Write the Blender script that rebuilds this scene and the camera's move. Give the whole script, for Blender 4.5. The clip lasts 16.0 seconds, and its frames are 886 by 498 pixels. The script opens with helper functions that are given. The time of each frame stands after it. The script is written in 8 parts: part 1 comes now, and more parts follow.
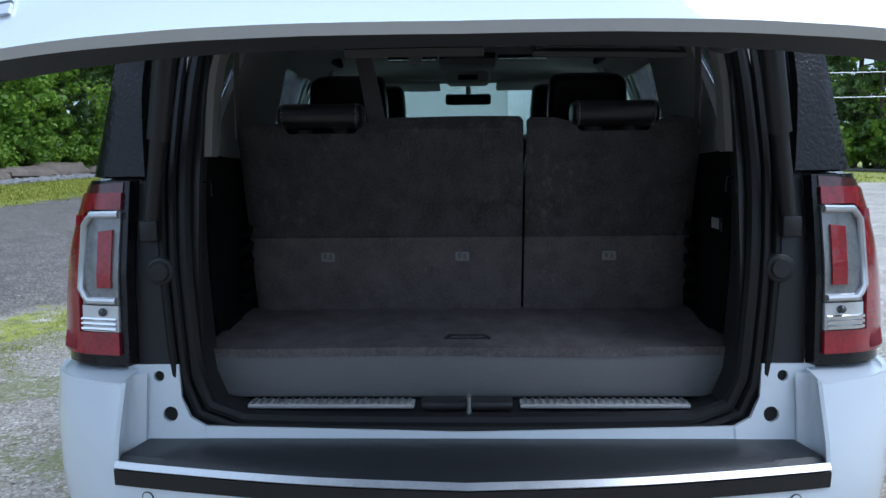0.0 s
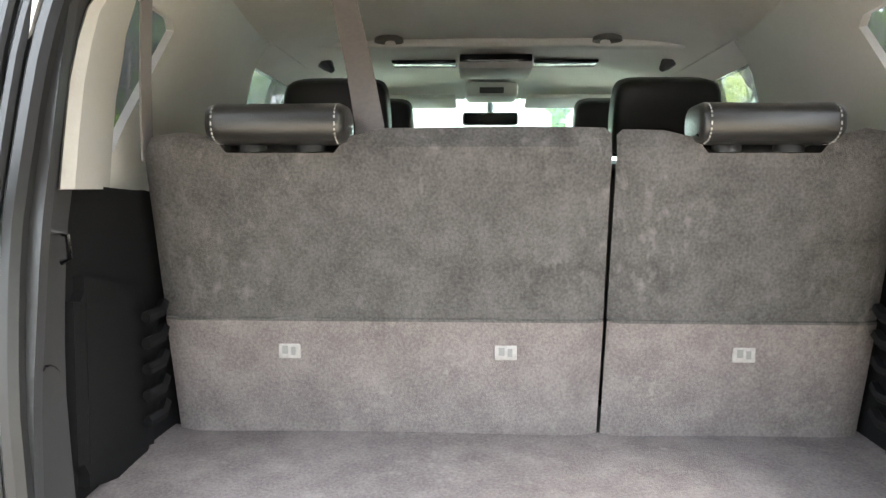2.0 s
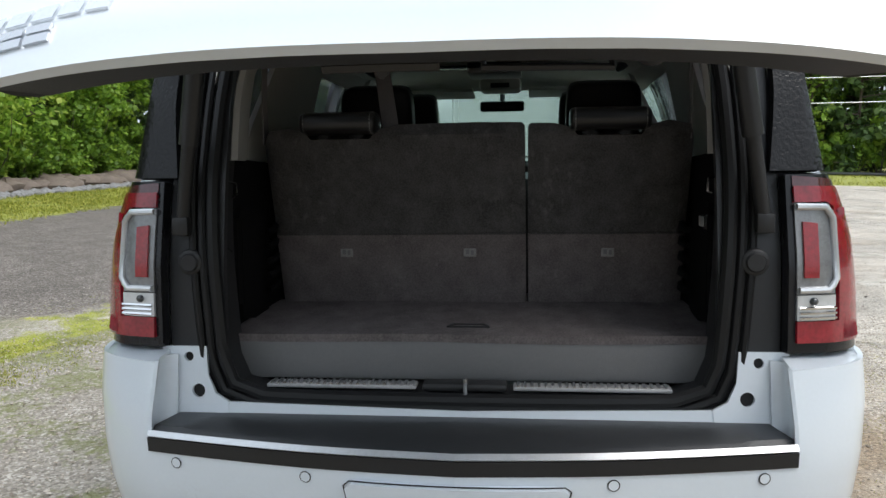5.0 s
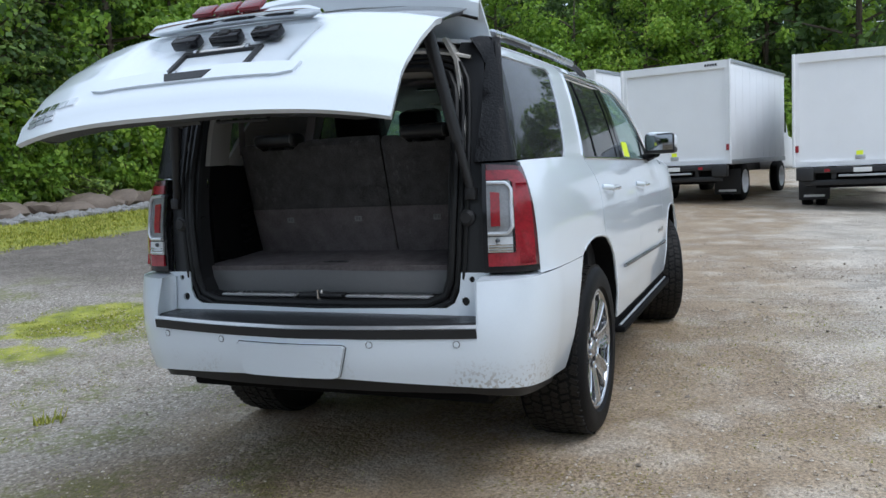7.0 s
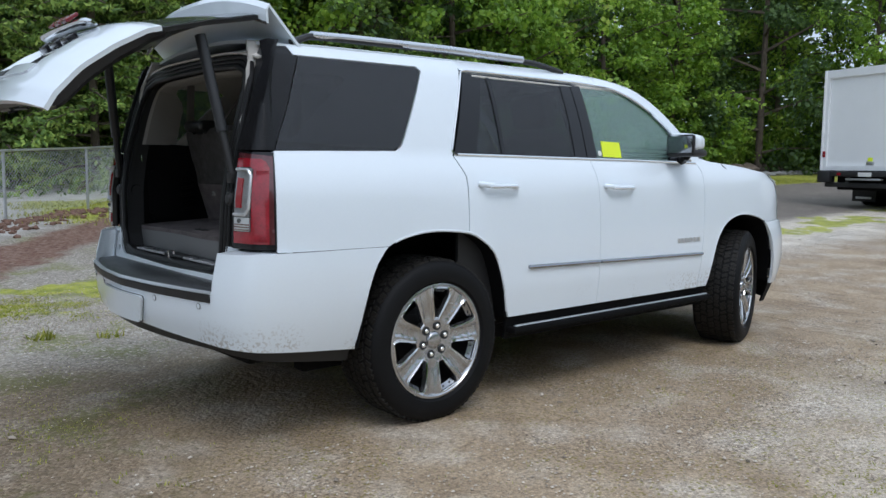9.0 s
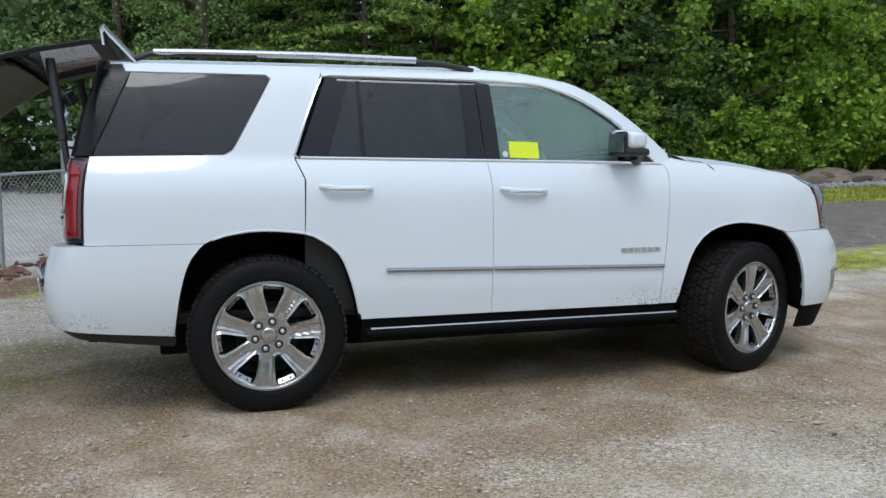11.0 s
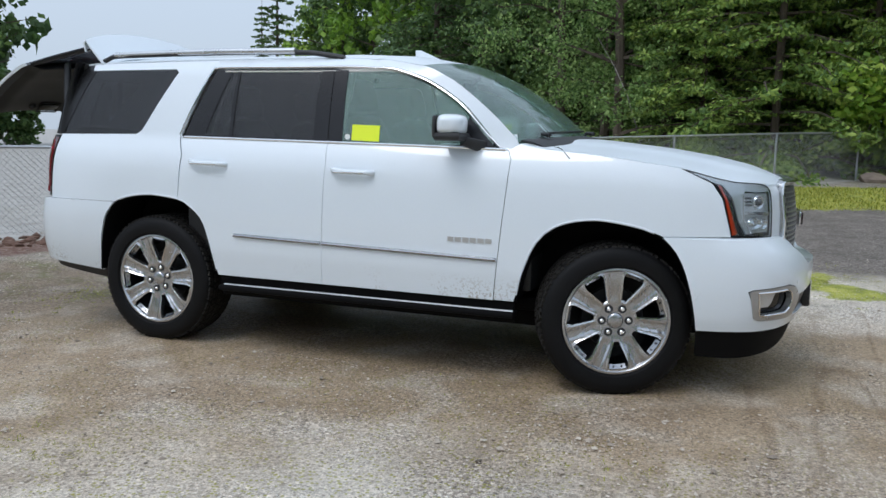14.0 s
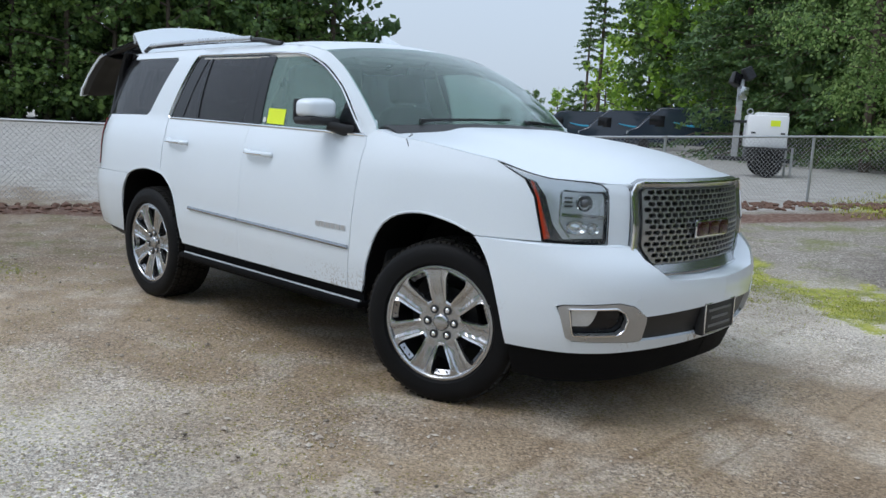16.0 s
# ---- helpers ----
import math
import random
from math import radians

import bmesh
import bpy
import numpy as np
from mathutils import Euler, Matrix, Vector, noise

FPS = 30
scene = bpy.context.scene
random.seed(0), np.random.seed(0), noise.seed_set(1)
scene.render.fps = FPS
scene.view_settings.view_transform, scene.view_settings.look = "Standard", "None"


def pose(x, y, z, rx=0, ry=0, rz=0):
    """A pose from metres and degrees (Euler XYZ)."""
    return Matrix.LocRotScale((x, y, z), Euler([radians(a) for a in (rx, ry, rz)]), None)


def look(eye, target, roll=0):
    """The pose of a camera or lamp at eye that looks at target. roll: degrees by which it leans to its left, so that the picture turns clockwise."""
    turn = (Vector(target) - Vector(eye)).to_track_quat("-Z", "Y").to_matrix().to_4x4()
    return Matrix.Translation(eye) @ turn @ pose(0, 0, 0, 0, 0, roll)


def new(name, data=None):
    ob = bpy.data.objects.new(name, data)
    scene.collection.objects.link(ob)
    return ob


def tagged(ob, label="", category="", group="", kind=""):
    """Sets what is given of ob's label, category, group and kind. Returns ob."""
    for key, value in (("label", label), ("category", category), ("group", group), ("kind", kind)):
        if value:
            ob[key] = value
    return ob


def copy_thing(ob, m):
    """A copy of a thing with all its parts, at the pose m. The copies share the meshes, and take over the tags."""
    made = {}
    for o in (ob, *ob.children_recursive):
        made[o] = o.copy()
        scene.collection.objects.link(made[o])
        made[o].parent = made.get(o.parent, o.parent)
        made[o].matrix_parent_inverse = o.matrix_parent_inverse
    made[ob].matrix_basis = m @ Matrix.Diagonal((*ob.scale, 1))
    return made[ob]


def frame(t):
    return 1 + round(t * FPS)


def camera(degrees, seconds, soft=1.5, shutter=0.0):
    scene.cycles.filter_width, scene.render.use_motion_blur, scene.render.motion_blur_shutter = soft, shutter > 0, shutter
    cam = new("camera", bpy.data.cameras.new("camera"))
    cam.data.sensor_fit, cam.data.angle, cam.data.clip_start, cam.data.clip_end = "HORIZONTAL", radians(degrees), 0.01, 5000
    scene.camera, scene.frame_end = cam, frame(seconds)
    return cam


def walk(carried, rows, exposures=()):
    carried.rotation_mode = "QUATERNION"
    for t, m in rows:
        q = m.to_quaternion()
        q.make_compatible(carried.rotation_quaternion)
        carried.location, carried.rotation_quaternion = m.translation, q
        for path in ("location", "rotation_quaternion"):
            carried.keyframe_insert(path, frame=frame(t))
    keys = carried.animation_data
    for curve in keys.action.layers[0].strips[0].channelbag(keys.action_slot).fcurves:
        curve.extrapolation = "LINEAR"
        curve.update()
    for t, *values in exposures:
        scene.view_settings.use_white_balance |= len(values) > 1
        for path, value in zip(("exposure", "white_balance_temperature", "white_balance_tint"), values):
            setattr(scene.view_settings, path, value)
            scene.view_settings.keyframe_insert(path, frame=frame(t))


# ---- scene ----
from mathutils.geometry import delaunay_2d_cdt

cam = camera(57.2, 16.0)
PATH = [
    (0, (-2.719, -0.012, 1.338), (-0.731, 0.058, 1.124), -0.6),
    (0.5, (-2.684, -0.008, 1.34), (-0.695, 0.036, 1.135), -0.4),
    (1, (-2.505, 0.035, 1.335), (-0.514, 0.067, 1.142), -0.1),
    (1.5, (-2.25, 0.074, 1.347), (-0.259, 0.096, 1.161), 0.3),
    (2, (-1.886, 0.065, 1.354), (0.107, 0.144, 1.21), 0.1),
    (2.5, (-1.61, 0.068, 1.353), (0.383, 0.18, 1.222), -0.4),
    (3, (-1.504, 0.06, 1.356), (0.486, 0.22, 1.235), 1.2),
    (5.3, (-3.169, -0.258, 1.324), (-1.192, -0.035, 1.119), -1.3),
    (5.5, (-3.347, -0.339, 1.327), (-1.369, -0.112, 1.131), -2.0),
    (6, (-3.709, -0.708, 1.287), (-1.748, -0.359, 1.104), -3.1),
    (6.5, (-3.861, -1.165, 1.292), (-1.948, -0.623, 1.076), -3.1),
    (7, (-3.836, -1.776, 1.289), (-1.999, -1.01, 1.094), -2.8),
    (7.5, (-3.717, -2.382, 1.288), (-1.975, -1.418, 1.095), -2.2),
    (8, (-3.386, -2.928, 1.263), (-1.765, -1.772, 1.073), -1.7),
    (8.2, (-3.233, -3.171, 1.251), (-1.674, -1.932, 1.062), -1.0),
    (10.3, (-1.19, -4.79, 1.262), (-0.341, -2.991, 1.045), 0.3),
    (10.5, (-0.957, -4.896, 1.258), (-0.182, -3.064, 1.046), 0.3),
    (11, (-0.351, -5.163, 1.256), (0.231, -3.26, 1.058), 0.1),
    (11.5, (0.281, -5.338, 1.237), (0.661, -3.385, 1.037), 0.2),
    (12, (0.925, -5.534, 1.26), (1.1, -3.553, 1.041), 0.4),
    (12.5, (1.579, -5.576, 1.276), (1.534, -3.59, 1.038), 0.5),
    (13, (2.205, -5.568, 1.292), (1.957, -3.599, 1.043), 0.7),
    (13.5, (2.867, -5.45, 1.297), (2.407, -3.521, 1.034), 0.9),
    (14, (3.489, -5.239, 1.332), (2.826, -3.371, 1.065), 1.4),
    (14.5, (4.119, -4.989, 1.352), (3.256, -3.206, 1.076), 2.0),
    (15, (4.659, -4.642, 1.362), (3.614, -2.961, 1.071), 2.3),
    (15.5, (5.217, -4.252, 1.393), (4.006, -2.689, 1.09), 2.7),
    (16, (5.624, -3.775, 1.38), (4.268, -2.338, 1.069), 2.8),
]
EXPOSURES = [(0.0, 0.5, 5250, 10), (0.5, 0.6, 5350, 10), (1.0, 2.35, 6200, 10), (1.5, 3.4, 6700, 10), (2.0, 4.45, 6850, 10), (2.5, 4.85, 6850, 10), (3.0, 4.95, 6850, 10), (3.6, 3.9, 6900, 10), (5.0, 0.7, 6450, 10), (5.5, 0.66, 6450, 10), (6.0, 0.40, 5950, 10),
             (6.5, 0.38, 5900, 10), (7.0, 0.36, 5850, 10), (8.0, 0.30, 5850, 10), (10.5, 0.22, 5980, 10), (16.0, 0.20, 5950, 10)]
walk(cam, [(t, look(e, g, r)) for t, e, g, r in PATH], EXPOSURES)

# ---- light: overcast, rainy daylight ----
world = bpy.data.worlds.new("overcast_sky")
scene.world = world
world.use_nodes = True
wn, wl = world.node_tree.nodes, world.node_tree.links
sky = wn.new("ShaderNodeTexSky")
sky.sky_type, sky.sun_disc = "NISHITA", False
sky.sun_elevation, sky.sun_rotation = radians(55), radians(200)
sky.air_density, sky.dust_density, sky.ozone_density = 1.0, 4.0, 1.0
grey = wn.new("ShaderNodeMix")
grey.data_type = "RGBA"
grey.inputs["Factor"].default_value = 0.82
grey.inputs["B"].default_value = (6.2, 6.9, 7.6, 1)
wl.new(sky.outputs["Color"], grey.inputs["A"])
# an overcast dome: brighter towards the zenith
geo = wn.new("ShaderNodeTexCoord")
up = wn.new("ShaderNodeSeparateXYZ")
wl.new(geo.outputs["Generated"], up.inputs[0])
dome = wn.new("ShaderNodeMapRange")
dome.inputs["To Min"].default_value, dome.inputs["To Max"].default_value = 0.74, 1.22
wl.new(up.outputs["Z"], dome.inputs["Value"])
shade = wn.new("ShaderNodeVectorMath")
shade.operation = "SCALE"
wl.new(grey.outputs["Result"], shade.inputs[0])
wl.new(dome.outputs["Result"], shade.inputs["Scale"])
back = wn["Background"]
back.inputs["Strength"].default_value = 0.12
wl.new(shade.outputs["Vector"], back.inputs["Color"])

sun = new("sun", bpy.data.lights.new("sun", "SUN"))
sun.data.energy, sun.data.angle, sun.data.color = 0.8, radians(25), (1.0, 0.97, 0.93)
sun.matrix_world = look((-6, -14, 24), (0, 0, 0))


# ---- materials ----
def node(nt, kind, **values):
    n = nt.nodes.new(kind)
    for k, v in values.items():
        n.inputs[k].default_value = v
    return n


def ramp(nt, src, stops):
    r = nt.nodes.new("ShaderNodeValToRGB")
    el = r.color_ramp.elements
    while len(el) < len(stops):
        el.new(0.5)
    for e, (p, c) in zip(el, stops):
        e.position, e.color = p, (*c, 1) if len(c) == 3 else c
    nt.links.new(src, r.inputs["Fac"])
    return r


def mat(name, base, rough=0.5, metal=0.0, vary=0.12, scale=8.0, fine=120.0, bump=0.0, bump_scale=200.0, coat=0.0,
        spec=0.5, rough_vary=0.08, trans=0.0, ior=1.45, space="Object"):
    """A surface whose colour and gloss vary at two scales, with a fine relief."""
    m = bpy.data.materials.new(name)
    m.use_nodes = True
    nt = m.node_tree
    b = nt.nodes["Principled BSDF"]
    tc = nt.nodes.new("ShaderNodeTexCoord")
    big = node(nt, "ShaderNodeTexNoise", Scale=scale, Detail=4.0)
    small = node(nt, "ShaderNodeTexNoise", Scale=fine, Detail=2.0)
    nt.links.new(tc.outputs[space], big.inputs["Vector"])
    nt.links.new(tc.outputs[space], small.inputs["Vector"])
    add = nt.nodes.new("ShaderNodeMath")
    add.operation = "ADD"
    nt.links.new(big.outputs["Fac"], add.inputs[0])
    nt.links.new(small.outputs["Fac"], add.inputs[1])
    lo = [max(0, c * (1 - vary)) for c in base]
    hi = [min(1, c * (1 + vary)) for c in base]
    half = nt.nodes.new("ShaderNodeMath")
    half.operation = "MULTIPLY"
    half.inputs[1].default_value = 0.5
    nt.links.new(add.outputs[0], half.inputs[0])
    r = ramp(nt, half.outputs[0], [(0.3, lo), (0.7, hi)])
    nt.links.new(r.outputs["Color"], b.inputs["Base Color"])
    mr = node(nt, "ShaderNodeMapRange")
    mr.inputs["To Min"].default_value, mr.inputs["To Max"].default_value = max(0.01, rough - rough_vary), min(1, rough + rough_vary)
    nt.links.new(big.outputs["Fac"], mr.inputs["Value"])
    nt.links.new(mr.outputs["Result"], b.inputs["Roughness"])
    b.inputs["Metallic"].default_value = metal
    b.inputs["Coat Weight"].default_value = coat
    b.inputs["Coat Roughness"].default_value = 0.03
    b.inputs["Specular IOR Level"].default_value = spec
    b.inputs["Transmission Weight"].default_value = trans
    b.inputs["IOR"].default_value = ior
    if bump:
        bn = node(nt, "ShaderNodeTexNoise", Scale=bump_scale, Detail=3.0)
        nt.links.new(tc.outputs[space], bn.inputs["Vector"])
        bp = node(nt, "ShaderNodeBump", Strength=bump, Distance=0.004)
        nt.links.new(bn.outputs["Fac"], bp.inputs["Height"])
        nt.links.new(bp.outputs["Normal"], b.inputs["Normal"])
    return m


def glass_mat(name, tint, drops=0.0, ior=1.5, film=0.0, mist=(0.62, 0.72, 0.70)):
    """A window pane: clear or dark tinted, glossy, with rain on it."""
    m = bpy.data.materials.new(name)
    m.use_nodes = True
    nt = m.node_tree
    out = nt.nodes["Material Output"]
    nt.nodes.remove(nt.nodes["Principled BSDF"])
    tr = node(nt, "ShaderNodeBsdfTransparent", Color=(*tint, 1))
    gl = node(nt, "ShaderNodeBsdfGlossy", Color=(1, 1, 1, 1), Roughness=0.02)
    fr = node(nt, "ShaderNodeLayerWeight", Blend=0.5)
    p5 = nt.nodes.new("ShaderNodeMath")
    p5.operation = "POWER"
    p5.inputs[1].default_value = 5.0
    nt.links.new(fr.outputs["Facing"], p5.inputs[0])
    r0 = ((ior - 1) / (ior + 1)) ** 2
    gloss = node(nt, "ShaderNodeMapRange")
    gloss.inputs["To Min"].default_value, gloss.inputs["To Max"].default_value = r0, 1.0
    nt.links.new(p5.outputs[0], gloss.inputs["Value"])
    mx = nt.nodes.new("ShaderNodeMixShader")
    nt.links.new(gloss.outputs["Result"], mx.inputs["Fac"])
    nt.links.new(tr.outputs[0], mx.inputs[1])
    nt.links.new(gl.outputs[0], mx.inputs[2])
    nt.links.new(mx.outputs[0], out.inputs["Surface"])
    if film:
        dd = node(nt, "ShaderNodeBsdfDiffuse", Color=(*mist, 1))
        dt = node(nt, "ShaderNodeBsdfTranslucent", Color=(*mist, 1))
        df = nt.nodes.new("ShaderNodeMixShader")
        df.inputs["Fac"].default_value = 0.35
        nt.links.new(dd.outputs[0], df.inputs[1])
        nt.links.new(dt.outputs[0], df.inputs[2])
        tcf = nt.nodes.new("ShaderNodeTexCoord")
        nf = node(nt, "ShaderNodeTexNoise", Scale=3.0, Detail=5.0)
        nt.links.new(tcf.outputs["Object"], nf.inputs["Vector"])
        rf = node(nt, "ShaderNodeMapRange")
        rf.inputs["To Min"].default_value, rf.inputs["To Max"].default_value = film * 0.65, film * 1.35
        nt.links.new(nf.outputs["Fac"], rf.inputs["Value"])
        mf = nt.nodes.new("ShaderNodeMixShader")
        nt.links.new(rf.outputs["Result"], mf.inputs["Fac"])
        nt.links.new(mx.outputs[0], mf.inputs[1])
        nt.links.new(df.outputs[0], mf.inputs[2])
        nt.links.new(mf.outputs[0], out.inputs["Surface"])
    if drops:
        tc = nt.nodes.new("ShaderNodeTexCoord")
        v = node(nt, "ShaderNodeTexVoronoi", Scale=110.0)
        nt.links.new(tc.outputs["Object"], v.inputs["Vector"])
        r = ramp(nt, v.outputs["Distance"], [(0.0, (1, 1, 1)), (0.32, (0, 0, 0))])
        bp = node(nt, "ShaderNodeBump", Strength=drops, Distance=0.003)
        nt.links.new(r.outputs["Color"], bp.inputs["Height"])
        nt.links.new(bp.outputs["Normal"], gl.inputs["Normal"])
        nt.links.new(bp.outputs["Normal"], fr.inputs["Normal"])
        v2 = node(nt, "ShaderNodeTexVoronoi", Scale=230.0)
        nt.links.new(tc.outputs["Object"], v2.inputs["Vector"])
        c2 = ramp(nt, v2.outputs["Distance"], [(0.12, [min(1, c * (1 + drops)) for c in tint]), (0.42, [c * (1 - drops) for c in tint])])
        nt.links.new(c2.outputs["Color"], tr.inputs["Color"])
    return m


def paint_mat():
    """White car paint with a clear coat; dried mud is splashed along the lower edge."""
    m = mat("white_car_paint", (0.745, 0.80, 0.85), 0.32, vary=0.015, scale=2.0, coat=1.0, rough_vary=0.04)
    nt = m.node_tree
    b = nt.nodes["Principled BSDF"]
    old = b.inputs["Base Color"].links[0].from_socket
    tc = nt.nodes.new("ShaderNodeTexCoord")
    sep = nt.nodes.new("ShaderNodeSeparateXYZ")
    nt.links.new(tc.outputs["Object"], sep.inputs[0])
    low = node(nt, "ShaderNodeMapRange")
    for k, v in (("From Min", 0.40), ("From Max", 0.60), ("To Min", 1.0), ("To Max", 0.0)):
        low.inputs[k].default_value = v
    nt.links.new(sep.outputs["Z"], low.inputs["Value"])
    patch = node(nt, "ShaderNodeTexNoise", Scale=3.0, Detail=2.0)
    speck = node(nt, "ShaderNodeTexNoise", Scale=75.0, Detail=3.0)
    for n in (patch, speck):
        nt.links.new(tc.outputs["Object"], n.inputs["Vector"])
    pr = ramp(nt, patch.outputs["Fac"], [(0.50, (0, 0, 0)), (0.60, (1, 1, 1))])
    sr = ramp(nt, speck.outputs["Fac"], [(0.52, (0, 0, 0)), (0.62, (1, 1, 1))])
    a = nt.nodes.new("ShaderNodeMath")
    a.operation = "MULTIPLY"
    nt.links.new(pr.outputs["Color"], a.inputs[0])
    nt.links.new(sr.outputs["Color"], a.inputs[1])
    c = nt.nodes.new("ShaderNodeMath")
    c.operation = "MULTIPLY"
    nt.links.new(a.outputs[0], c.inputs[0])
    nt.links.new(low.outputs["Result"], c.inputs[1])
    mix = nt.nodes.new("ShaderNodeMix")
    mix.data_type = "RGBA"
    mix.inputs["B"].default_value = (0.30, 0.25, 0.19, 1)
    nt.links.new(c.outputs[0], mix.inputs["Factor"])
    nt.links.new(old, mix.inputs["A"])
    nt.links.new(mix.outputs["Result"], b.inputs["Base Color"])
    return m


PAINT = paint_mat()
PAINT_WET = PAINT.copy()
PAINT_WET.name = "white_car_paint_beaded"
nt_ = PAINT_WET.node_tree
pb = nt_.nodes["Principled BSDF"]
pb.inputs["Coat Roughness"].default_value = 0.38
pb.inputs["Coat Weight"].default_value = 0.6
bead = node(nt_, "ShaderNodeTexVoronoi", Scale=150.0)
tc_ = nt_.nodes.new("ShaderNodeTexCoord")
nt_.links.new(tc_.outputs["Object"], bead.inputs["Vector"])
br = ramp(nt_, bead.outputs["Distance"], [(0.0, (1, 1, 1)), (0.36, (0, 0, 0))])
bb = node(nt_, "ShaderNodeBump", Strength=0.35, Distance=0.002)
nt_.links.new(br.outputs["Color"], bb.inputs["Height"])
nt_.links.new(bb.outputs["Normal"], pb.inputs["Coat Normal"])
CHROME = mat("chrome", (0.78, 0.79, 0.80), 0.10, 1.0, vary=0.04, rough_vary=0.04)
DARK_CHROME = mat("dark_chrome", (0.42, 0.43, 0.44), 0.24, 0.9, vary=0.06, rough_vary=0.05)
MIRROR = mat("mirror_glass_wet", (0.30, 0.31, 0.32), 0.06, 1.0, vary=0.15, scale=60)
SATIN = mat("satin_silver", (0.62, 0.63, 0.65), 0.28, 1.0, vary=0.05)
RIM = mat("machined_alloy", (0.46, 0.465, 0.475), 0.26, 0.92, vary=0.04, scale=14.0, rough_vary=0.04)
STRIP = mat("brushed_bright_strip", (0.62, 0.63, 0.64), 0.42, 0.85, vary=0.08, scale=20)
RIM_DARK = mat("dark_alloy_barrel", (0.03, 0.03, 0.032), 0.5, 0.5)
GLOSS_BLACK = mat("gloss_black_trim", (0.011, 0.011, 0.013), 0.14, coat=0.15, spec=0.35, rough_vary=0.05)
PILLAR_BLACK = mat("wet_pillar_black", (0.011, 0.011, 0.012), 0.22, spec=0.3, rough_vary=0.1, bump=0.5, bump_scale=110)
BLACK = mat("black_plastic", (0.022, 0.022, 0.023), 0.48, bump=0.12, bump_scale=500)
DARK_TRIM = mat("charcoal_trim", (0.026, 0.027, 0.029), 0.36, bump=0.1, bump_scale=400)
RUBBER = mat("tyre_rubber", (0.0065, 0.0065, 0.007), 0.60, spec=0.2, bump=0.25, bump_scale=160, vary=0.3)
RUBBER_MUD = mat("muddy_tread", (0.017, 0.0155, 0.0135), 0.6, spec=0.3, bump=0.5, bump_scale=70, vary=0.6, scale=18)
SEAL = mat("rubber_seal", (0.013, 0.013, 0.0135), 0.4, spec=0.35)
PAD = mat("ribbed_step_pad", (0.03, 0.031, 0.033), 0.32, bump=0.3, bump_scale=260)
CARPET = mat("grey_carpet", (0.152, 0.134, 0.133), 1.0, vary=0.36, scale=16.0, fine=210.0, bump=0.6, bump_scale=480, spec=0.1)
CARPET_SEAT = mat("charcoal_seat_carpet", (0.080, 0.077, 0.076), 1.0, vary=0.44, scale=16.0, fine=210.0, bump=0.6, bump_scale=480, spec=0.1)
def scuff(m, pale, amount, stretch):
    """Pale rubbed streaks on a cloth."""
    nt = m.node_tree
    b = nt.nodes["Principled BSDF"]
    old = b.inputs["Base Color"].links[0].from_socket
    tc, mp = nt.nodes.new("ShaderNodeTexCoord"), node(nt, "ShaderNodeMapping")
    mp.inputs["Scale"].default_value = stretch
    nt.links.new(tc.outputs["Object"], mp.inputs["Vector"])
    streak, area = node(nt, "ShaderNodeTexNoise", Scale=30.0, Detail=6.0), node(nt, "ShaderNodeTexNoise", Scale=5.0, Detail=2.0)
    nt.links.new(mp.outputs[0], streak.inputs["Vector"])
    nt.links.new(tc.outputs["Object"], area.inputs["Vector"])
    r1 = ramp(nt, streak.outputs["Fac"], [(0.54, (0, 0, 0)), (0.74, (amount,) * 3)])
    r2 = ramp(nt, area.outputs["Fac"], [(0.45, (0.15, 0.15, 0.15)), (0.62, (1, 1, 1))])
    f = nt.nodes.new("ShaderNodeMath")
    f.operation = "MULTIPLY"
    nt.links.new(r1.outputs["Color"], f.inputs[0])
    nt.links.new(r2.outputs["Color"], f.inputs[1])
    mix = nt.nodes.new("ShaderNodeMix")
    mix.data_type = "RGBA"
    mix.inputs["B"].default_value = (*pale, 1)
    nt.links.new(f.outputs[0], mix.inputs["Factor"])
    nt.links.new(old, mix.inputs["A"])
    nt.links.new(mix.outputs["Result"], b.inputs["Base Color"])


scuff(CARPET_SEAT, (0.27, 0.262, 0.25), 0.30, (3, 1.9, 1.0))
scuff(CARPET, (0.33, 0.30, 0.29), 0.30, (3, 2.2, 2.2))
LEATHER_PAD = mat("black_leather_pad", (0.016, 0.016, 0.016), 0.30, bump=0.2, bump_scale=420, spec=0.6)
LEATHER = mat("black_leather", (0.011, 0.011, 0.0115), 0.38, bump=0.25, bump_scale=320)
STITCH = mat("pale_stitching", (0.30, 0.30, 0.29), 0.7)
SILL_METAL = mat("brushed_sill_metal", (0.42, 0.42, 0.42), 0.4, 0.25, vary=0.1)
MESH = mat("satin_grille_mesh", (0.38, 0.385, 0.39), 0.38, 0.9, vary=0.08)
SMOKE = mat("smoked_lens", (0.085, 0.022, 0.026), 0.12, coat=1.0, vary=0.2, scale=30)
HEADLINER = mat("beige_headliner", (0.80, 0.77, 0.72), 0.9, vary=0.06, bump=0.3, bump_scale=600)
TRIM_GREY = mat("warm_grey_trim", (0.52, 0.505, 0.475), 0.6, vary=0.05, bump=0.15, bump_scale=400)
VENT = mat("taupe_vent_plastic", (0.16, 0.15, 0.135), 0.5, vary=0.06)
BOX_GREY = mat("cargo_box_grey", (0.155, 0.155, 0.155), 0.55, vary=0.06, bump=0.2, bump_scale=380)
BELT = mat("grey_webbing", (0.18, 0.165, 0.165), 0.7, bump=0.5, bump_scale=420)
RED_LENS = mat("red_lens", (0.27, 0.008, 0.018), 0.10, coat=1.0, vary=0.35, scale=24, bump=0.25, bump_scale=220)
